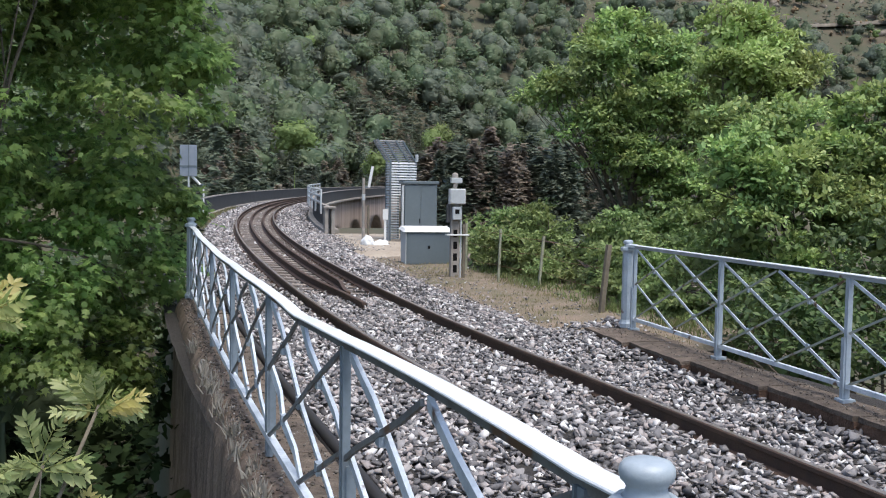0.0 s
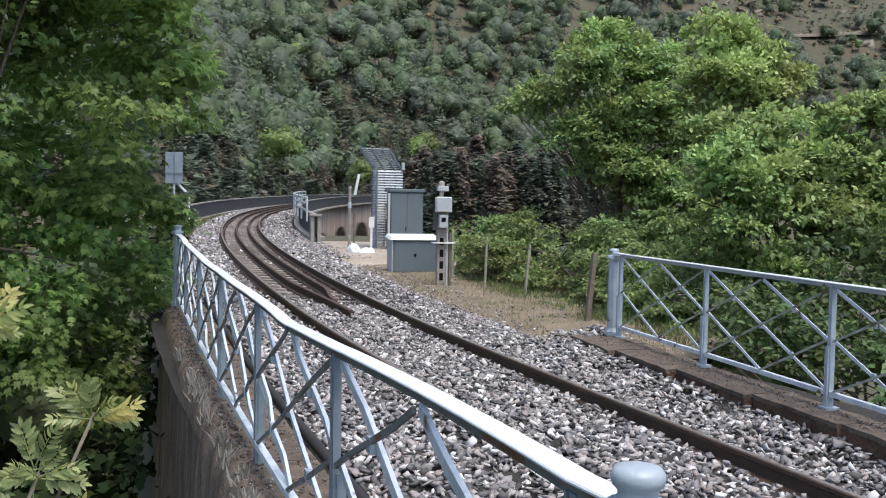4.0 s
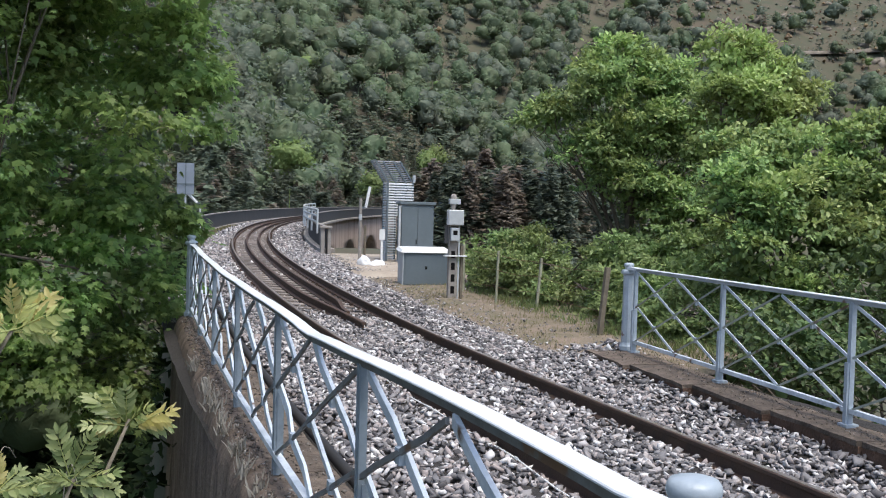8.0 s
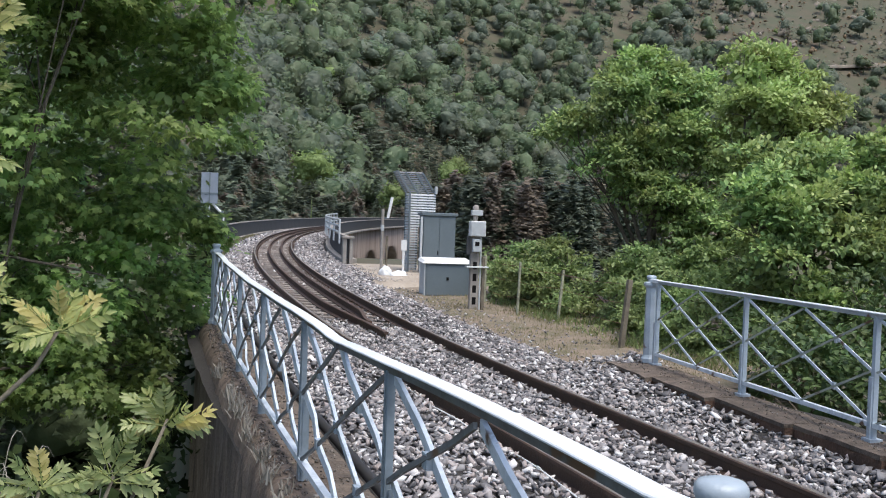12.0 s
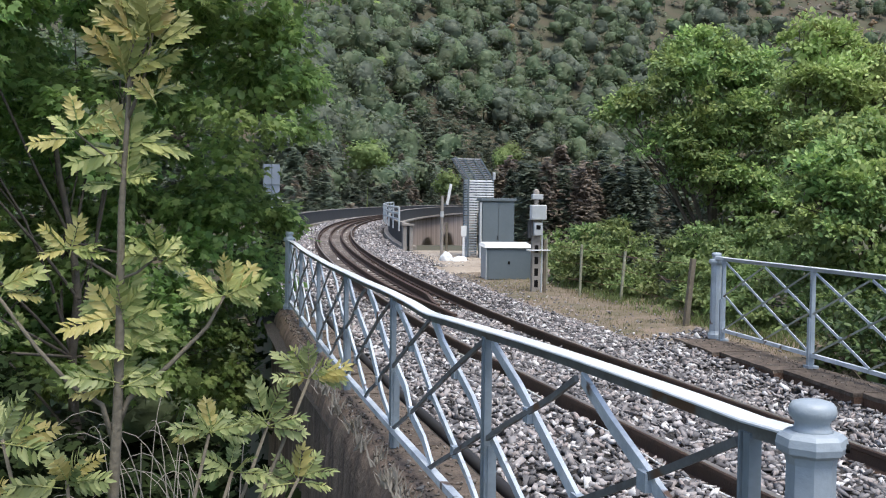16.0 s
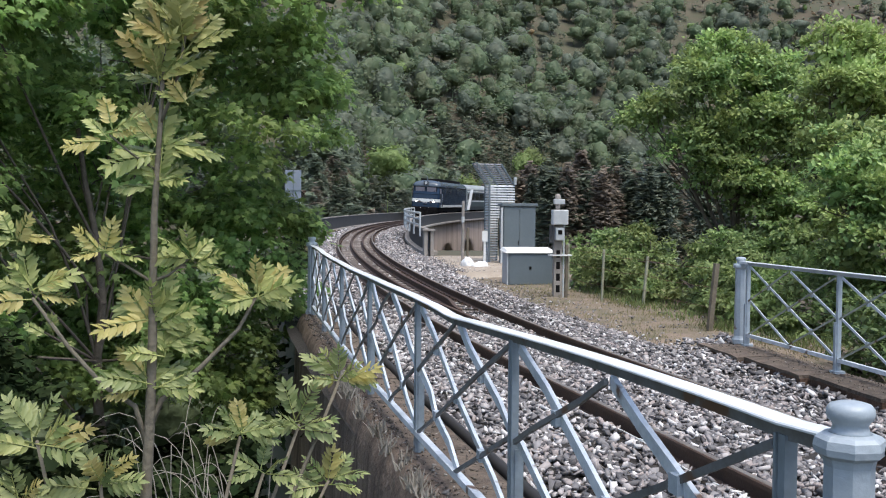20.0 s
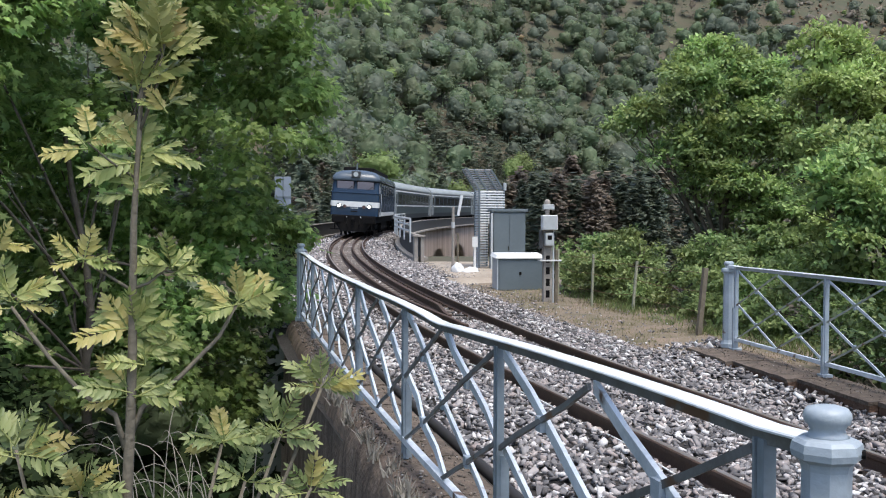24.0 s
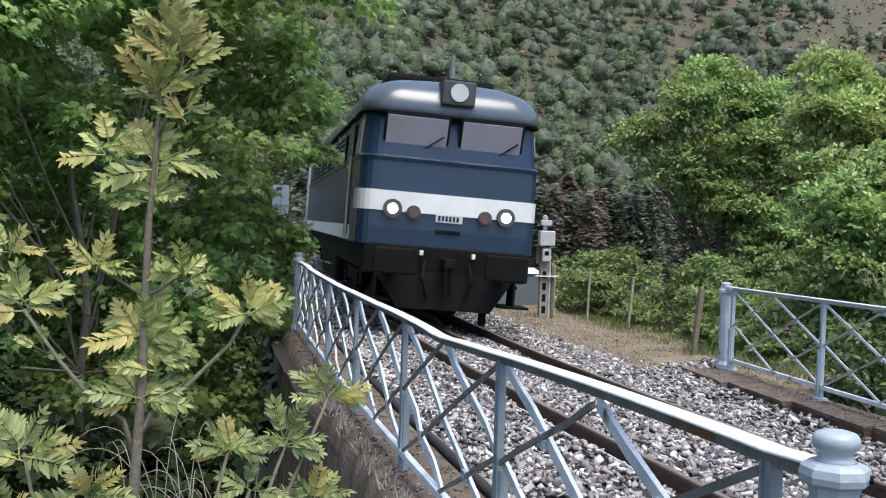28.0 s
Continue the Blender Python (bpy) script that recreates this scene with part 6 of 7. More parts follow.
def sapling():
    rng = np.random.default_rng(4)
    sp = thing("ash_sapling", Matrix(), "young ash sapling with yellow-green and bronze leaves", "sapling")
    shoot("stem", [(-0.42, 0.08, -1.6), (-0.385, 0.10, 0.4), (-0.367, 0.11, 0.79), (-0.354, 0.11, 1.05), (-0.348, 0.11, 1.25), (-0.346, 0.11, 1.41), (-0.343, 0.11, 1.60), (-0.332, 0.11, 1.77), (-0.324, 0.11, 1.89), (-0.314, 0.11, 2.11)], 0.019, 0.005, sp, "slender grey-brown stem")
    for pts, r in (([(-0.326, 0.11, 1.86), (-0.296, 0.10, 1.93), (-0.274, 0.10, 2.00), (-0.253, 0.10, 2.12)], 0.006), ([(-0.365, 0.11, 0.95), (-0.396, 0.11, 1.06), (-0.485, 0.13, 1.114), (-0.586, 0.16, 1.22), (-0.697, 0.20, 1.36)], 0.009), ([(-0.362, 0.11, 0.98), (-0.325, 0.12, 1.075), (-0.222, 0.15, 1.16), (-0.114, 0.18, 1.27), (-0.067, 0.20, 1.36)], 0.009), ([(-0.346, 0.11, 1.41), (-0.416, 0.11, 1.455), (-0.477, 0.11, 1.49)], 0.005), ([(-0.346, 0.11, 1.415), (-0.303, 0.11, 1.432), (-0.245, 0.11, 1.48)], 0.005), ([(-0.337, 0.11, 1.727), (-0.398, 0.08, 1.77), (-0.453, 0.05, 1.82)], 0.004)):
        shoot("branch", pts, r, r * 0.55, sp)
    # leaf whorls up the stem and at the branch ends: place, leaves, leaf length, share of bronze
    whorls = [((-0.322, 0.11, 1.98), 7, 0.145, 0.25), ((-0.314, 0.11, 2.09), 5, 0.13, 0.3), ((-0.295, 0.10, 2.16), 6, 0.12, 0.15), ((-0.255, 0.10, 2.07), 6, 0.14, 0.3), ((-0.246, 0.10, 1.93), 4, 0.10, 0.2), ((-0.332, 0.11, 1.79), 9, 0.14, 0.25), ((-0.337, 0.11, 1.69), 6, 0.105, 0.1), ((-0.453, 0.05, 1.82), 5, 0.105, 0.75), ((-0.477, 0.11, 1.49), 6, 0.10, 0.3), ((-0.245, 0.11, 1.48), 7, 0.105, 0.1), ((-0.349, 0.11, 1.30), 10, 0.135, 0.15), ((-0.32, 0.10, 1.22), 5, 0.10, 0.1), ((-0.352, 0.10, 1.13), 8, 0.125, 0.3), ((-0.068, 0.20, 1.37), 10, 0.12, 0.25), ((-0.698, 0.20, 1.37), 7, 0.125, 0.45), ((-0.737, 0.20, 1.52), 4, 0.115, 0.45), ((-0.65, 0.20, 1.24), 3, 0.065, 0.1)]
    # low shoots from the foot
    for (p, n, ln, br) in (((-0.66, 0.10, 0.97), 8, 0.135, 0.15), ((-0.49, 0.10, 0.85), 8, 0.13, 0.15), ((-0.69, 0.05, 0.82), 5, 0.12, 0.1), ((-0.117, 0.28, 0.93), 7, 0.115, 0.15), ((0.06, 0.35, 0.95), 8, 0.115, 0.05), ((0.193, 0.42, 1.09), 9, 0.125, 0.2), ((0.153, 0.38, 0.76), 7, 0.115, 0.05), ((-0.048, 0.30, 0.81), 5, 0.105, 0.05)):
        whorls.append((p, n, ln, br))
        foot, tip = Vector((-0.39, 0.1, 0.05)), Vector(p)
        shoot("branch", [foot.lerp(tip, u) - Vector((0, 0, 0.12 * math.sin(math.pi * u))) for u in np.linspace(0, 1, 7)], 0.010, 0.005, sp)
    G, B, D = ([], [], [], []), ([], [], [], []), ([], [], [], [])
    stalks = bmesh.new()
    for p, n, ln, bronze in whorls:
        for i in range(n):
            lo, span = (20, 140) if p[2] > 1.9 else (-25, 230)
            a = radians(lo + span * (i + rng.uniform(0.15, 0.85)) / n)
            d = Vector((math.cos(a), rng.uniform(-0.7, 0.5), 0.8 * math.sin(a) + 0.1))
            long = ln * rng.uniform(0.75, 1.1)
            root = Vector(p) + Vector((rng.uniform(-0.012, 0.012), 0, rng.uniform(-0.025, 0.015)))
            pinnate(*(B if rng.random() < bronze else D if p[2] < 1.15 and rng.random() < 0.8 else G), root, d, Vector((rng.uniform(-0.3, 0.3), -rng.uniform(0.3, 1.1), 0.8)), long, rng)
            tube(stalks, root, root + d.normalized() * long * 0.85, 0.0022, 0.0012, n=5, cap=False)
    tagged(part("leaf_stalk", stalks, L_SAP, sp), kind="stuff")
    tagged(serrated_leaflets("leaf_spray", *G, L_SAP, sp, "yellow-green compound leaves"), kind="stuff")
    tagged(serrated_leaflets("lower_leaf_spray", *D, L_SAPLOW, sp, "duller green lower leaves"), kind="stuff")
    tagged(serrated_leaflets("young_leaf_spray", *B, L_SAPTIP, sp, "bronze-tinted young leaves"), kind="stuff")


sapling()


def dry_stalks():
    rng = np.random.default_rng(14)
    bm = bmesh.new()
    for k in range(38):
        root = Vector((rng.uniform(-0.45, -0.05), rng.uniform(0.4, 1.2), -0.3))
        a = rng.uniform(1.2, 5.0)
        reach, h = rng.uniform(0.2, 0.55), rng.uniform(0.75, 1.15)
        pts = []
        for i in range(13):
            u = i / 12
            pts.append(root + Vector((math.cos(a) * reach * u ** 2, math.sin(a) * reach * u ** 2 * 0.5, h * (2.0 * u - 1.0 * u ** 2.6))))
        for i in range(12):
            tube(bm, pts[i], pts[i + 1], 0.0032 * (1 - 0.06 * i), 0.0032 * (1 - 0.06 * (i + 1)), n=4, cap=False)
    tagged(part("dry_grass_stalks", bm, M_TWIG), "arching dry grey-brown grass stalks", "dry grass", kind="stuff")


dry_stalks()


def grass(name, pts, h, material, label, rng):
    n = len(pts)
    way = np.stack([rng.normal(0, 0.35, n), rng.normal(0, 0.35, n), np.ones(n)], -1)
    up = np.stack([rng.normal(size=n), rng.normal(size=n), np.zeros(n)], -1)
    V0 = np.array([(0, -0.06, 0), (0.6, -0.04, 0.05), (1, 0, 0.22), (0.6, 0.04, 0.05), (0, 0.06, 0)])
    x = way / np.linalg.norm(way, axis=1, keepdims=True)
    y = np.cross(up, x)
    y /= np.linalg.norm(y, axis=1, keepdims=True)
    z = np.cross(x, y)
    s = rng.uniform(0.5, 1.2, n) * h
    V = (V0[None, :, 0:1] * x[:, None] + V0[None, :, 1:2] * y[:, None] + V0[None, :, 2:3] * z[:, None]) * s[:, None, None] + np.asarray(pts)[:, None]
    tri = np.array([(0, 1, 3), (0, 3, 4), (1, 2, 3)])
    F = (tri[None] + (np.arange(n) * 5)[:, None, None]).reshape(-1, 3)
    return tagged(np_mesh(name, V.reshape(-1, 3), F, material), label, "grass", kind="stuff")


rng = np.random.default_rng(40)
ty = np.repeat(np.sort(rng.uniform(-0.5, 9.0, 26)), 34)
tx = np.repeat(rng.uniform(-0.19, -0.10, 26), 34)
gx, gy = left_rail_x(ty) + tx + rng.normal(0, 0.025, len(ty)), ty + rng.normal(0, 0.05, len(ty))
grass("coping_grass", np.stack([gx, gy, -0.05 + 0 * gx], -1), 0.13, M_TWIG, "tufts of bleached dry grass along the wall's edge", rng)


def along_track(n, s0, s1, o0, o1, dz):
    ss, oo = rng.uniform(s0, s1, n), rng.uniform(o0, o1, n)
    aa = ss / R
    zt = -0.04 + 0.0145 * (np.sqrt((ss + 28) ** 2 + 30) + ss + 28) / 2
    p = np.stack([CX - (R - oo + ease(ss)) * np.cos(aa), CY + (R - oo + ease(ss)) * np.sin(aa), zt + dz], -1)
    return p[vnoise(p[:, 0], p[:, 1], 0.9, 6) + rng.normal(0, 0.35, n) > 0.0]


grass("verge_grass", np.concatenate([along_track(15000, -21.4, -8, 4.4, 6.4, -0.44), along_track(6000, -21.4, -8, 2.9, 4.6, -0.44)]), 0.075, L_GRASS, "dry yellowish grass on the verge", rng)
grass("fence_grass", along_track(9000, -21.2, -9, 4.6, 6.4, -0.45), 0.16, L_FRESHGRASS, "longer green grass along the fence", rng)
grass("viaduct_grass", along_track(9000, -4, 30, -2.45, -1.75, -0.26), 0.2, L_GRASS, "patches of green grass beside the parapet", rng)


# ---------- train ----------
def loft(bm, sections, cap=True):
    """sections: list of rings of Vectors with the same count."""
    rings = [[bm.verts.new(p) for p in ring] for ring in sections]
    n = len(rings[0])
    for a, b in zip(rings, rings[1:]):
        for i in range(n):
            bm.faces.new((a[i], a[(i + 1) % n], b[(i + 1) % n], b[i]))
    if cap:
        bm.faces.new(rings[0][::-1])
        bm.faces.new(rings[-1])
    bmesh.ops.recalc_face_normals(bm, faces=bm.faces)
    return bm


def ring_xy(halfw, y_front, y_back, z, corner=0.32, n=5):
    """A rounded rectangle in plan, at height z."""
    pts = []
    for cx, cy, a0 in ((halfw - corner, y_back - corner, 0), (-halfw + corner, y_back - corner, 90), (-halfw + corner, y_front + corner, 180), (halfw - corner, y_front + corner, 270)):
        for k in range(n + 1):
            a = radians(a0 + 90 * k / n)
            pts.append(Vector((cx + corner * math.cos(a), cy + corner * math.sin(a), z)))
    return pts


def bogie(parent, y, wb=2.4, r=0.55):
    bm = bmesh.new()
    for sx in (-0.98, 0.98):
        box(bm, sx - 0.08, sx + 0.08, y - wb / 2 - 0.5, y + wb / 2 + 0.5, 0.45, 0.72, 0.03)
        for ax in (-1, 1):
            box(bm, sx - 0.12, sx + 0.12, y + ax * wb / 2 - 0.16, y + ax * wb / 2 + 0.16, 0.38, 0.68, 0.03)
    box(bm, -0.95, 0.95, y - 0.25, y + 0.25, 0.5, 0.75, 0.02)
    bg = part("bogie", bm, M_BLACK, parent, "black grimy bogie frame")
    for ax in (-1, 1):
        for sx in (-0.75, 0.75):
            bm = tube(bmesh.new(), (sx - 0.065, y + ax * wb / 2, r), (sx + 0.065, y + ax * wb / 2, r), r, n=24)
            part("wheel", bm, M_BLACK, bg)
        part("axle", tube(bmesh.new(), (-0.9, y + ax * wb / 2, r), (0.9, y + ax * wb / 2, r), 0.09, n=10), M_BLACK, bg)


def locomotive():
    """Front at y = 0 facing -y, rails at z = 0, 17 m long."""
    L, W = 17.0, 1.47
    lo = thing("locomotive", Matrix(), "dark blue diesel locomotive with white stripe and lit headlamps", "locomotive")
    # lower body up to the belt line, leaning back slightly, corners rounded
    secs = [ring_xy(W, 0.0, L, z, 0.28) for z in (1.28, 1.55)] + [ring_xy(W, 0.02, L, 1.95, 0.28), ring_xy(W, 0.07, L - 0.05, 2.66, 0.30)]
    part("body", loft(bmesh.new(), secs), M_BLUE, lo, "dark blue painted body", smooth=False)
    part("belt_rail", loft(bmesh.new(), [ring_xy(W + 0.02, 0.045, L, 2.62, 0.3), ring_xy(W + 0.03, 0.035, L, 2.67, 0.3), ring_xy(W + 0.0, 0.08, L - 0.04, 2.70, 0.3)]), M_BLUE, lo, "raised dark blue ledge under the windscreen")
    secs = [ring_xy(W - 0.02, 0.09, L - 0.07, 2.68, 0.34), ring_xy(W - 0.05, 0.30, L - 0.3, 3.5, 0.36)]
    cab = part("cab", loft(bmesh.new(), secs), M_BLUE, lo, "dark blue cab")
    # domed roof with an overhanging brow
    secs = []
    for z, w, y in ((3.38, 1.47, 0.13), (3.44, 1.49, 0.09), (3.58, 1.475, 0.12), (3.73, 1.41, 0.19), (3.87, 1.27, 0.32), (3.98, 1.02, 0.55), (4.05, 0.68, 0.9), (4.09, 0.28, 1.35)):
        secs.append(ring_xy(w, y, L - y, z, min(0.5, w * 0.9)))
    part("roof", loft(bmesh.new(), secs), M_LOCOGREY, lo, "blue-grey domed roof, sky highlight in its paint", smooth=True)
    part("roof_housing", box(bmesh.new(), -0.95, 0.95, 1.7, 15.0, 3.9, 4.27, 0.08), M_BLACK, lo, "dark exhaust housing")
    # white stripe: front and sides
    part("front_stripe", loft(bmesh.new(), [ring_xy(W + 0.008, -0.008, 1.0, 1.82, 0.285), ring_xy(W + 0.008, 0.004, 1.0, 2.14, 0.285)]), M_BAND, lo, "white front stripe")
    part("side_stripe", loft(bmesh.new(), [ring_xy(W + 0.008, 1.1, L - 1.0, 1.30, 0.05), ring_xy(W + 0.008, 1.1, L - 1.0, 1.55, 0.05)]), M_BAND, lo, "white lower side stripe")
    # windscreens set in dark seals, with wipers
    for sx in (-1, 1):
        m = pose(sx * 0.61, 0.150, 3.02, 14.4, 0, 0)
        part("windscreen_seal", box(bmesh.new(), -0.53, 0.53, -0.02, 0.02, -0.36, 0.37, 0.015, m), M_BLACK, cab)
        ws = part("windscreen", box(bmesh.new(), -0.49, 0.49, -0.032, -0.015, -0.325, 0.335, 0.01, m), M_WIN, cab, "windscreen pane with its grey reflection in the colour")
        part("wiper", flat_bar(bmesh.new(), m @ Vector((-0.02, -0.05, -0.28)), m @ Vector((0.44, -0.05, 0.06)), 0.022, 0.015, (0, 1, 0)), M_BLACK, ws, "black wiper")
        m2 = pose(sx * (W - 0.03), 0.85, 2.98, 0, sx * -2.5, 0)
        part("side_window", box(bmesh.new(), -0.015, 0.015, -0.36, 0.36, -0.28, 0.28, 0.01, m2), M_WIN, cab)
        part("cab_door", box(bmesh.new(), sx * (W + 0.004) - 0.012, sx * (W + 0.004) + 0.012, 1.45, 2.1, 1.35, 3.3, 0.01), M_BLUE, lo, "dark blue cab door")
        part("grab_rail", tube(bmesh.new(), (sx * (W + 0.05), 1.36, 1.3), (sx * (W + 0.05), 1.36, 2.7), 0.018, n=8), M_GREY_L, lo)
        # lamps
        lamp = part("headlamp_ring", tube(bmesh.new(), (sx * 0.92, -0.06, 1.86), (sx * 0.92, 0.03, 1.86), 0.15, n=20), M_DARKMETAL, lo)
        part("headlamp", tube(bmesh.new(), (sx * 0.92, -0.075, 1.86), (sx * 0.92, -0.05, 1.86), 0.08, n=20), M_LAMP, lamp, "lit white headlamp")
        lamp = part("tail_lamp_ring", tube(bmesh.new(), (sx * 0.58, -0.05, 1.82), (sx * 0.58, 0.03, 1.82), 0.115, n=18), M_DARKMETAL, lo)
        part("tail_lamp", tube(bmesh.new(), (sx * 0.58, -0.062, 1.82), (sx * 0.58, -0.045, 1.82), 0.085, n=18), M_REDLENS, lamp, "unlit reddish tail lamp")
        # buffers
        bf = part("buffer", tube(bmesh.new(), (sx * 0.875, -0.05, 1.06), (sx * 0.875, -0.5, 1.06), 0.12, n=14), M_BLACK, lo, "black buffer with rectangular head")
        part("buffer_head", box(bmesh.new(), sx * 0.875 - 0.34, sx * 0.875 + 0.34, -0.6, -0.5, 0.86, 1.26, 0.03), M_BLACK, bf)
        part("step", box(bmesh.new(), sx * 1.12 - 0.25, sx * 1.12 + 0.25, -0.25, 0.25, 0.42, 0.46, 0.01), M_BLACK, lo)
        part("step_bracket", box(bmesh.new(), sx * 1.12 - 0.02, sx * 1.12 + 0.02, -0.2, 0.2, 0.42, 0.95, 0.005), M_BLACK, lo)
        part("hose", tube(tube(bmesh.new(), (sx * 0.36, -0.12, 1.08), (sx * 0.4, -0.3, 0.8), 0.025, n=7), (sx * 0.4, -0.3, 0.8), (sx * 0.3, -0.2, 0.5), 0.025, n=7), M_BLACK, lo)
        part("hose_tap", box(bmesh.new(), sx * 0.42 - 0.03, sx * 0.42 + 0.03, -0.16, -0.08, 1.16, 1.24, 0.01), M_WHITE, lo)
        # louvred side panels
        for k in range(5):
            yy = 3.2 + k * 2.3
            grille = part("side_grille", box(bmesh.new(), sx * (W + 0.006) - 0.012, sx * (W + 0.006) + 0.012, yy, yy + 1.5, 2.65, 3.25, 0.01), M_LOCOGREY, lo)
            for q in range(5):
                part("louvre", box(bmesh.new(), sx * (W + 0.02) - 0.01, sx * (W + 0.02) + 0.01, yy + 0.06, yy + 1.44, 2.72 + q * 0.1, 2.76 + q * 0.1), M_BLACK, grille)
    part("gutter", loft(bmesh.new(), [ring_xy(1.495, 0.085, L - 0.085, 3.375, 0.5), ring_xy(1.50, 0.08, L - 0.08, 3.395, 0.5)]), M_BLACK, lo, "dark rain gutter under the roof")
    part("brow_lamp_housing", box(bmesh.new(), -0.27, 0.27, 0.0, 0.6, 3.58, 3.97, 0.03), M_DARKMETAL, lo, "square grey headlamp housing on the brow")
    part("brow_lamp", tube(bmesh.new(), (0, -0.02, 3.78), (0, 0.02, 3.78), 0.145, n=20), M_GREY_L, lo, "unlit round brow lamp")
    part("horn", tube(bmesh.new(), (-0.02, 0.7, 4.1), (-0.02, 0.7, 4.5), 0.05, 0.03, n=10), M_GREY, lo)
    plate = part("number_plate", box(bmesh.new(), -0.22, 0.22, -0.02, 0.0, 1.70, 1.83, 0.006), M_GREY_L, lo, "pale number plate")
    for k in range(6):
        part("plate_bar", box(bmesh.new(), -0.18 + k * 0.06, -0.14 + k * 0.06, -0.024, -0.018, 1.725, 1.805), M_BLUE, plate)
    part("front_handle", box(bmesh.new(), -0.2, 0.2, -0.03, 0.0, 1.52, 1.58, 0.01), M_BLACK, lo)
    part("buffer_beam", box(bmesh.new(), -1.32, 1.32, -0.06, 0.4, 0.82, 1.30, 0.03), M_BLACK, lo, "black buffer beam")
    part("coupling_hook", box(bmesh.new(), -0.09, 0.09, -0.42, 0.0, 0.98, 1.14, 0.03), M_BLACK, lo)
    part("coupling_links", tube(tube(bmesh.new(), (-0.05, -0.38, 1.0), (-0.04, -0.34, 0.5), 0.03, n=7), (0.05, -0.38, 1.0), (0.04, -0.34, 0.5), 0.03, n=7), M_BLACK, lo)
    plow = bmesh.new()
    loft(plow, [[Vector((-1.15, -0.1, 0.9)), Vector((1.15, -0.1, 0.9)), Vector((1.15, 0.1, 0.9)), Vector((-1.15, 0.1, 0.9))], [Vector((-0.75, -0.18, 0.32)), Vector((0.75, -0.18, 0.32)), Vector((0.75, 0.0, 0.32)), Vector((-0.75, 0.0, 0.32))]])
    part("front_apron", plow, M_BLACK, lo)
    for sx in (-0.75, 0.75):
        part("rail_guard", box(bmesh.new(), sx - 0.05, sx + 0.05, 0.25, 0.4, 0.07, 0.8, 0.01), M_BLACK, lo)
    part("underframe", box(bmesh.new(), -1.3, 1.3, 0.4, L - 0.4, 0.85, 1.3, 0.03), M_BLACK, lo)
    part("fuel_tank", box(bmesh.new(), -1.25, 1.25, 6.2, 10.8, 0.3, 0.95, 0.1), M_BLACK, lo, "black fuel tank")
    bogie(lo, 4.2)
    bogie(lo, L - 4.2)
    return lo


M_COACHROOF = mat("grey_coach_roof_paint", (0.36, 0.38, 0.38), 0.45, scale=1.5, color2=(0.22, 0.245, 0.255))


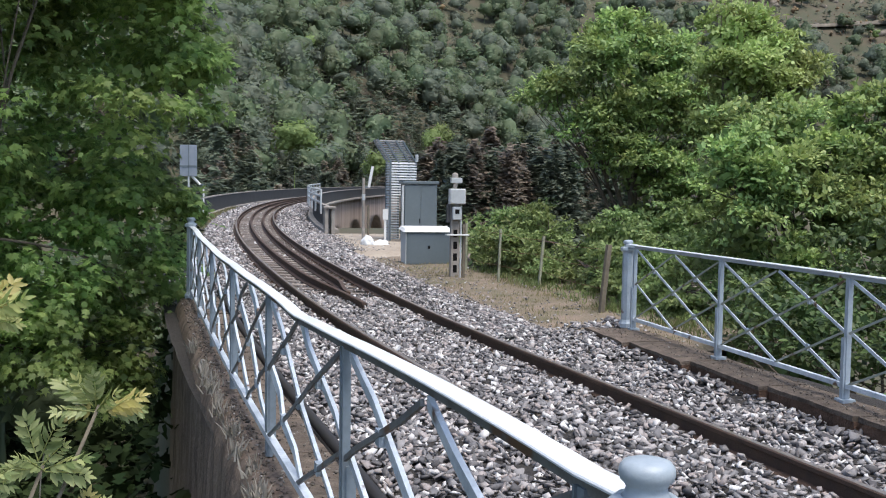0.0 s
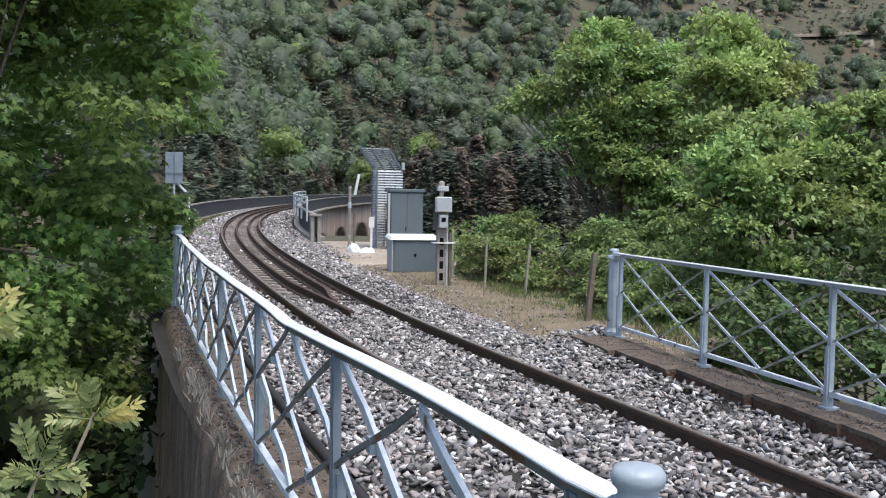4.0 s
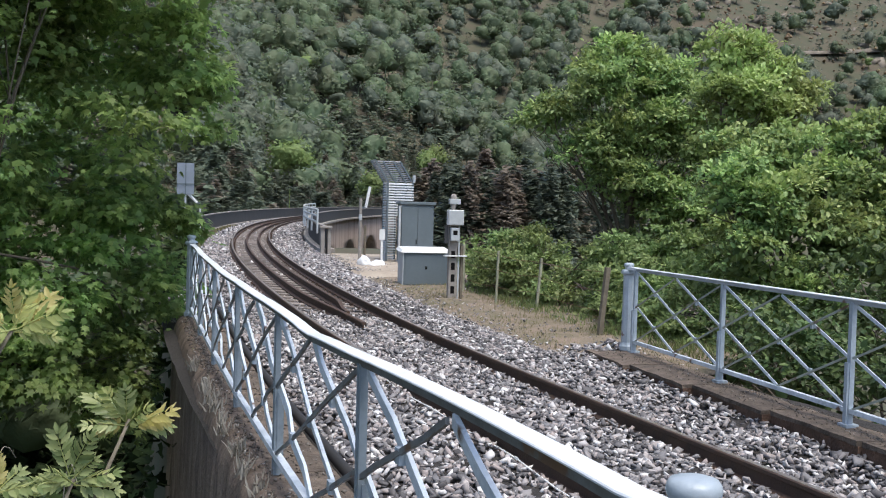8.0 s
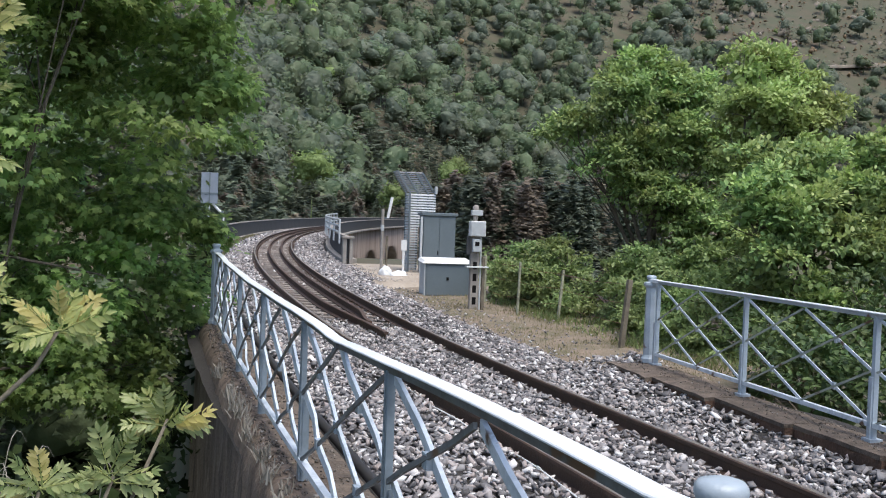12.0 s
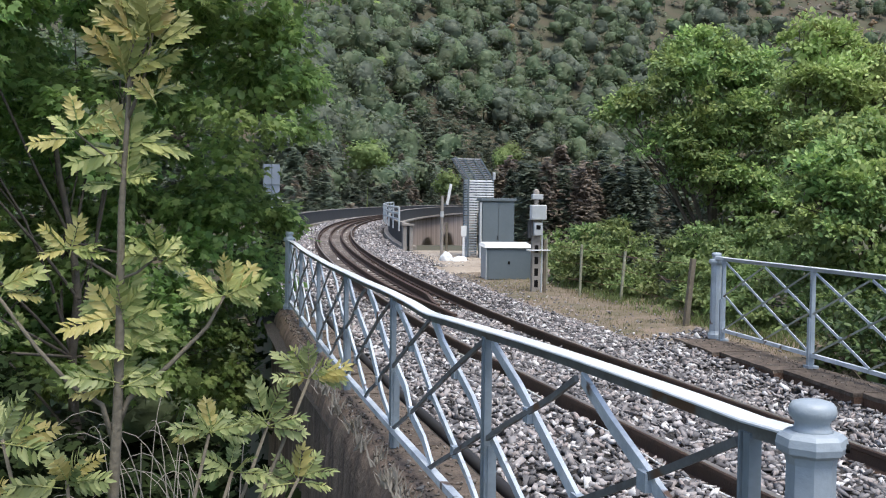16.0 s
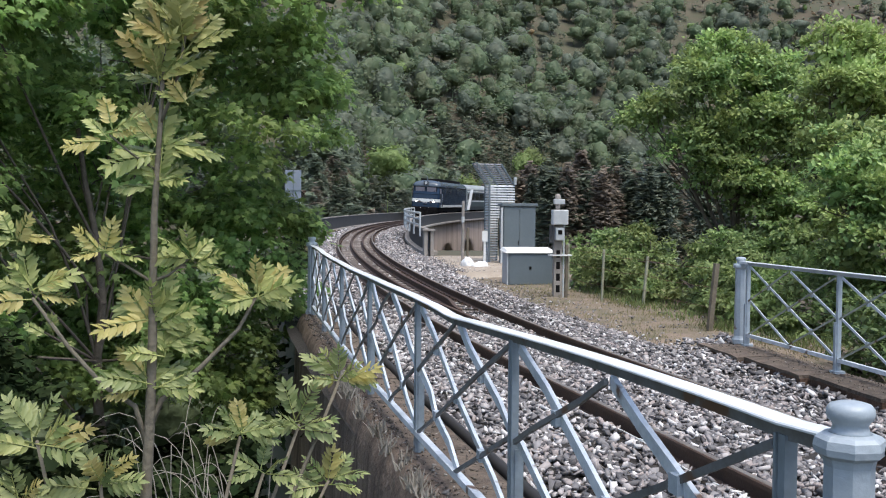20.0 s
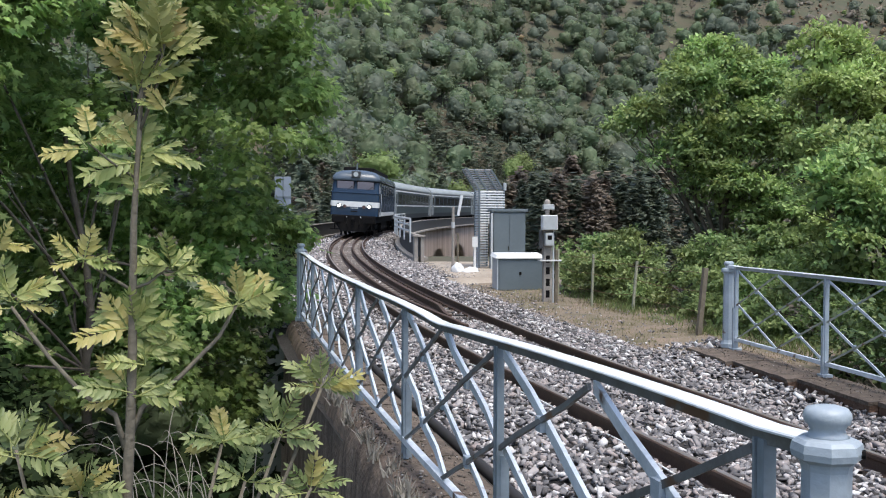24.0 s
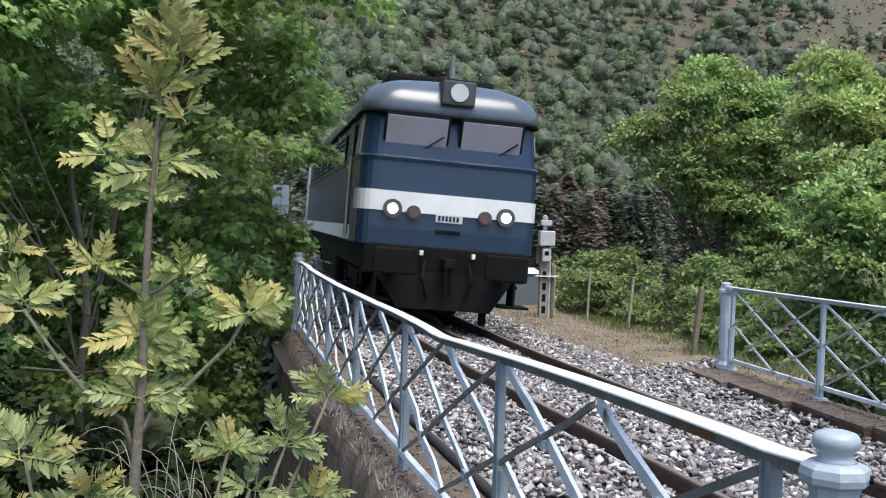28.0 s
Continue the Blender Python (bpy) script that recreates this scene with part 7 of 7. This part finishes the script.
def coach():
    """Passenger coach, end at y = 0, 25 m long."""
    L, W = 25.6, 1.42
    co = thing("passenger_coach", Matrix(), "grey passenger coach with white lines and dark window band", "railway coach", "coaches of the train")
    part("body", loft(bmesh.new(), [ring_xy(W, 0.0, L, z, 0.1) for z in (0.95, 1.35)]), M_COACHLOW, co, "slate blue skirt")
    part("side_wall", loft(bmesh.new(), [ring_xy(W, 0.0, L, 1.35, 0.1), ring_xy(W, 0.0, L, 3.3, 0.1)]), M_COACH, co, "grey body side")
    secs = [ring_xy(w, 0.0, L, z, min(0.1, w * 0.5)) for z, w in ((3.3, 1.43), (3.5, 1.38), (3.72, 1.2), (3.9, 0.85), (4.0, 0.4))]
    part("roof", loft(bmesh.new(), secs), M_COACHROOF, co, "pale grey curved roof", smooth=True)
    for sx in (-1, 1):
        band = part("window_band", box(bmesh.new(), sx * (W + 0.004) - 0.008, sx * (W + 0.004) + 0.008, 1.9, L - 1.9, 2.1, 3.05), M_COACHLOW, co, "dark window band")
        for k in range(10):
            yy = 2.25 + k * 2.12
            part("window", box(bmesh.new(), sx * (W + 0.012) - 0.008, sx * (W + 0.012) + 0.008, yy, yy + 1.75, 2.2, 2.95, 0.005), M_COACHWIN, band)
        for yy in (0.55, L - 1.45):
            dr = part("door", box(bmesh.new(), sx * (W + 0.006) - 0.012, sx * (W + 0.006) + 0.012, yy, yy + 0.9, 1.1, 3.15, 0.01), M_COACHROOF, co, "pale grey entrance door")
            part("door_window", box(bmesh.new(), sx * (W + 0.02) - 0.006, sx * (W + 0.02) + 0.006, yy + 0.2, yy + 0.7, 2.2, 2.95), M_COACHWIN, dr)
        part("cantrail", box(bmesh.new(), sx * (W + 0.008) - 0.012, sx * (W + 0.008) + 0.012, 0.1, L - 0.1, 3.14, 3.26), M_WHITE, co, "white line under the roof")
        part("waist_line", box(bmesh.new(), sx * (W + 0.006) - 0.008, sx * (W + 0.006) + 0.008, 0.1, L - 0.1, 1.98, 2.08), M_WHITE, co, "white line below the windows")
    for y0 in (0.02, L - 0.24):
        secs = [[Vector((w, y, z)) for w, z in ((1.45, 1.0), (1.46, 3.3), (1.40, 3.52), (1.22, 3.75), (0.86, 3.94), (0.4, 4.03), (-0.4, 4.03), (-0.86, 3.94), (-1.22, 3.75), (-1.40, 3.52), (-1.46, 3.3), (-1.45, 1.0))] for y in (y0, y0 + 0.22)]
        part("end_frame", loft(bmesh.new(), secs), M_COACHROOF, co, "pale end frame")
    part("gangway", box(bmesh.new(), -0.6, 0.6, -0.28, 0.0, 1.2, 3.4, 0.04), M_BLACK, co, "black gangway bellows")
    part("gangway", box(bmesh.new(), -0.6, 0.6, L, L + 0.28, 1.2, 3.4, 0.04), M_BLACK, co)
    part("underframe", box(bmesh.new(), -1.2, 1.2, 6, L - 6, 0.45, 0.95, 0.05), M_BLACK, co)
    bogie(co, 3.2, 2.5, 0.45)
    bogie(co, L - 3.2, 2.5, 0.45)
    return co


loco = locomotive()
coach_a = coach()
coaches = [coach_a] + [copy_thing(coach_a, Matrix()) for _ in range(2)]
S_END = -18.4


def run(t):
    """Where the locomotive's front is along the line at t seconds."""
    u = 28 - t
    return S_END + 11.1 * u - 0.04 * u * u


def vehicle_pose(s_front, length, inset):
    """Both bogies on the curve: the body lies on their chord."""
    a, b = trk(s_front + inset, 0, 0, cant=False), trk(s_front + length - inset, 0, 0, cant=False)
    way = (b - a).normalized()
    o = a - way * inset
    yaw = math.degrees(math.atan2(-way.x, way.y))
    return pose(o.x, o.y, o.z, math.degrees(math.asin(way.z)), math.degrees(CANT), yaw)


def motions():
    times = [i * 0.5 for i in range(57)]
    walk(loco, [(t, vehicle_pose(run(t), 17.0, 4.2)) for t in times])
    for k, c in enumerate(coaches):
        walk(c, [(t, vehicle_pose(run(t) + 17.6 + 26.3 * k, 25.6, 3.2)) for t in times])


motions()
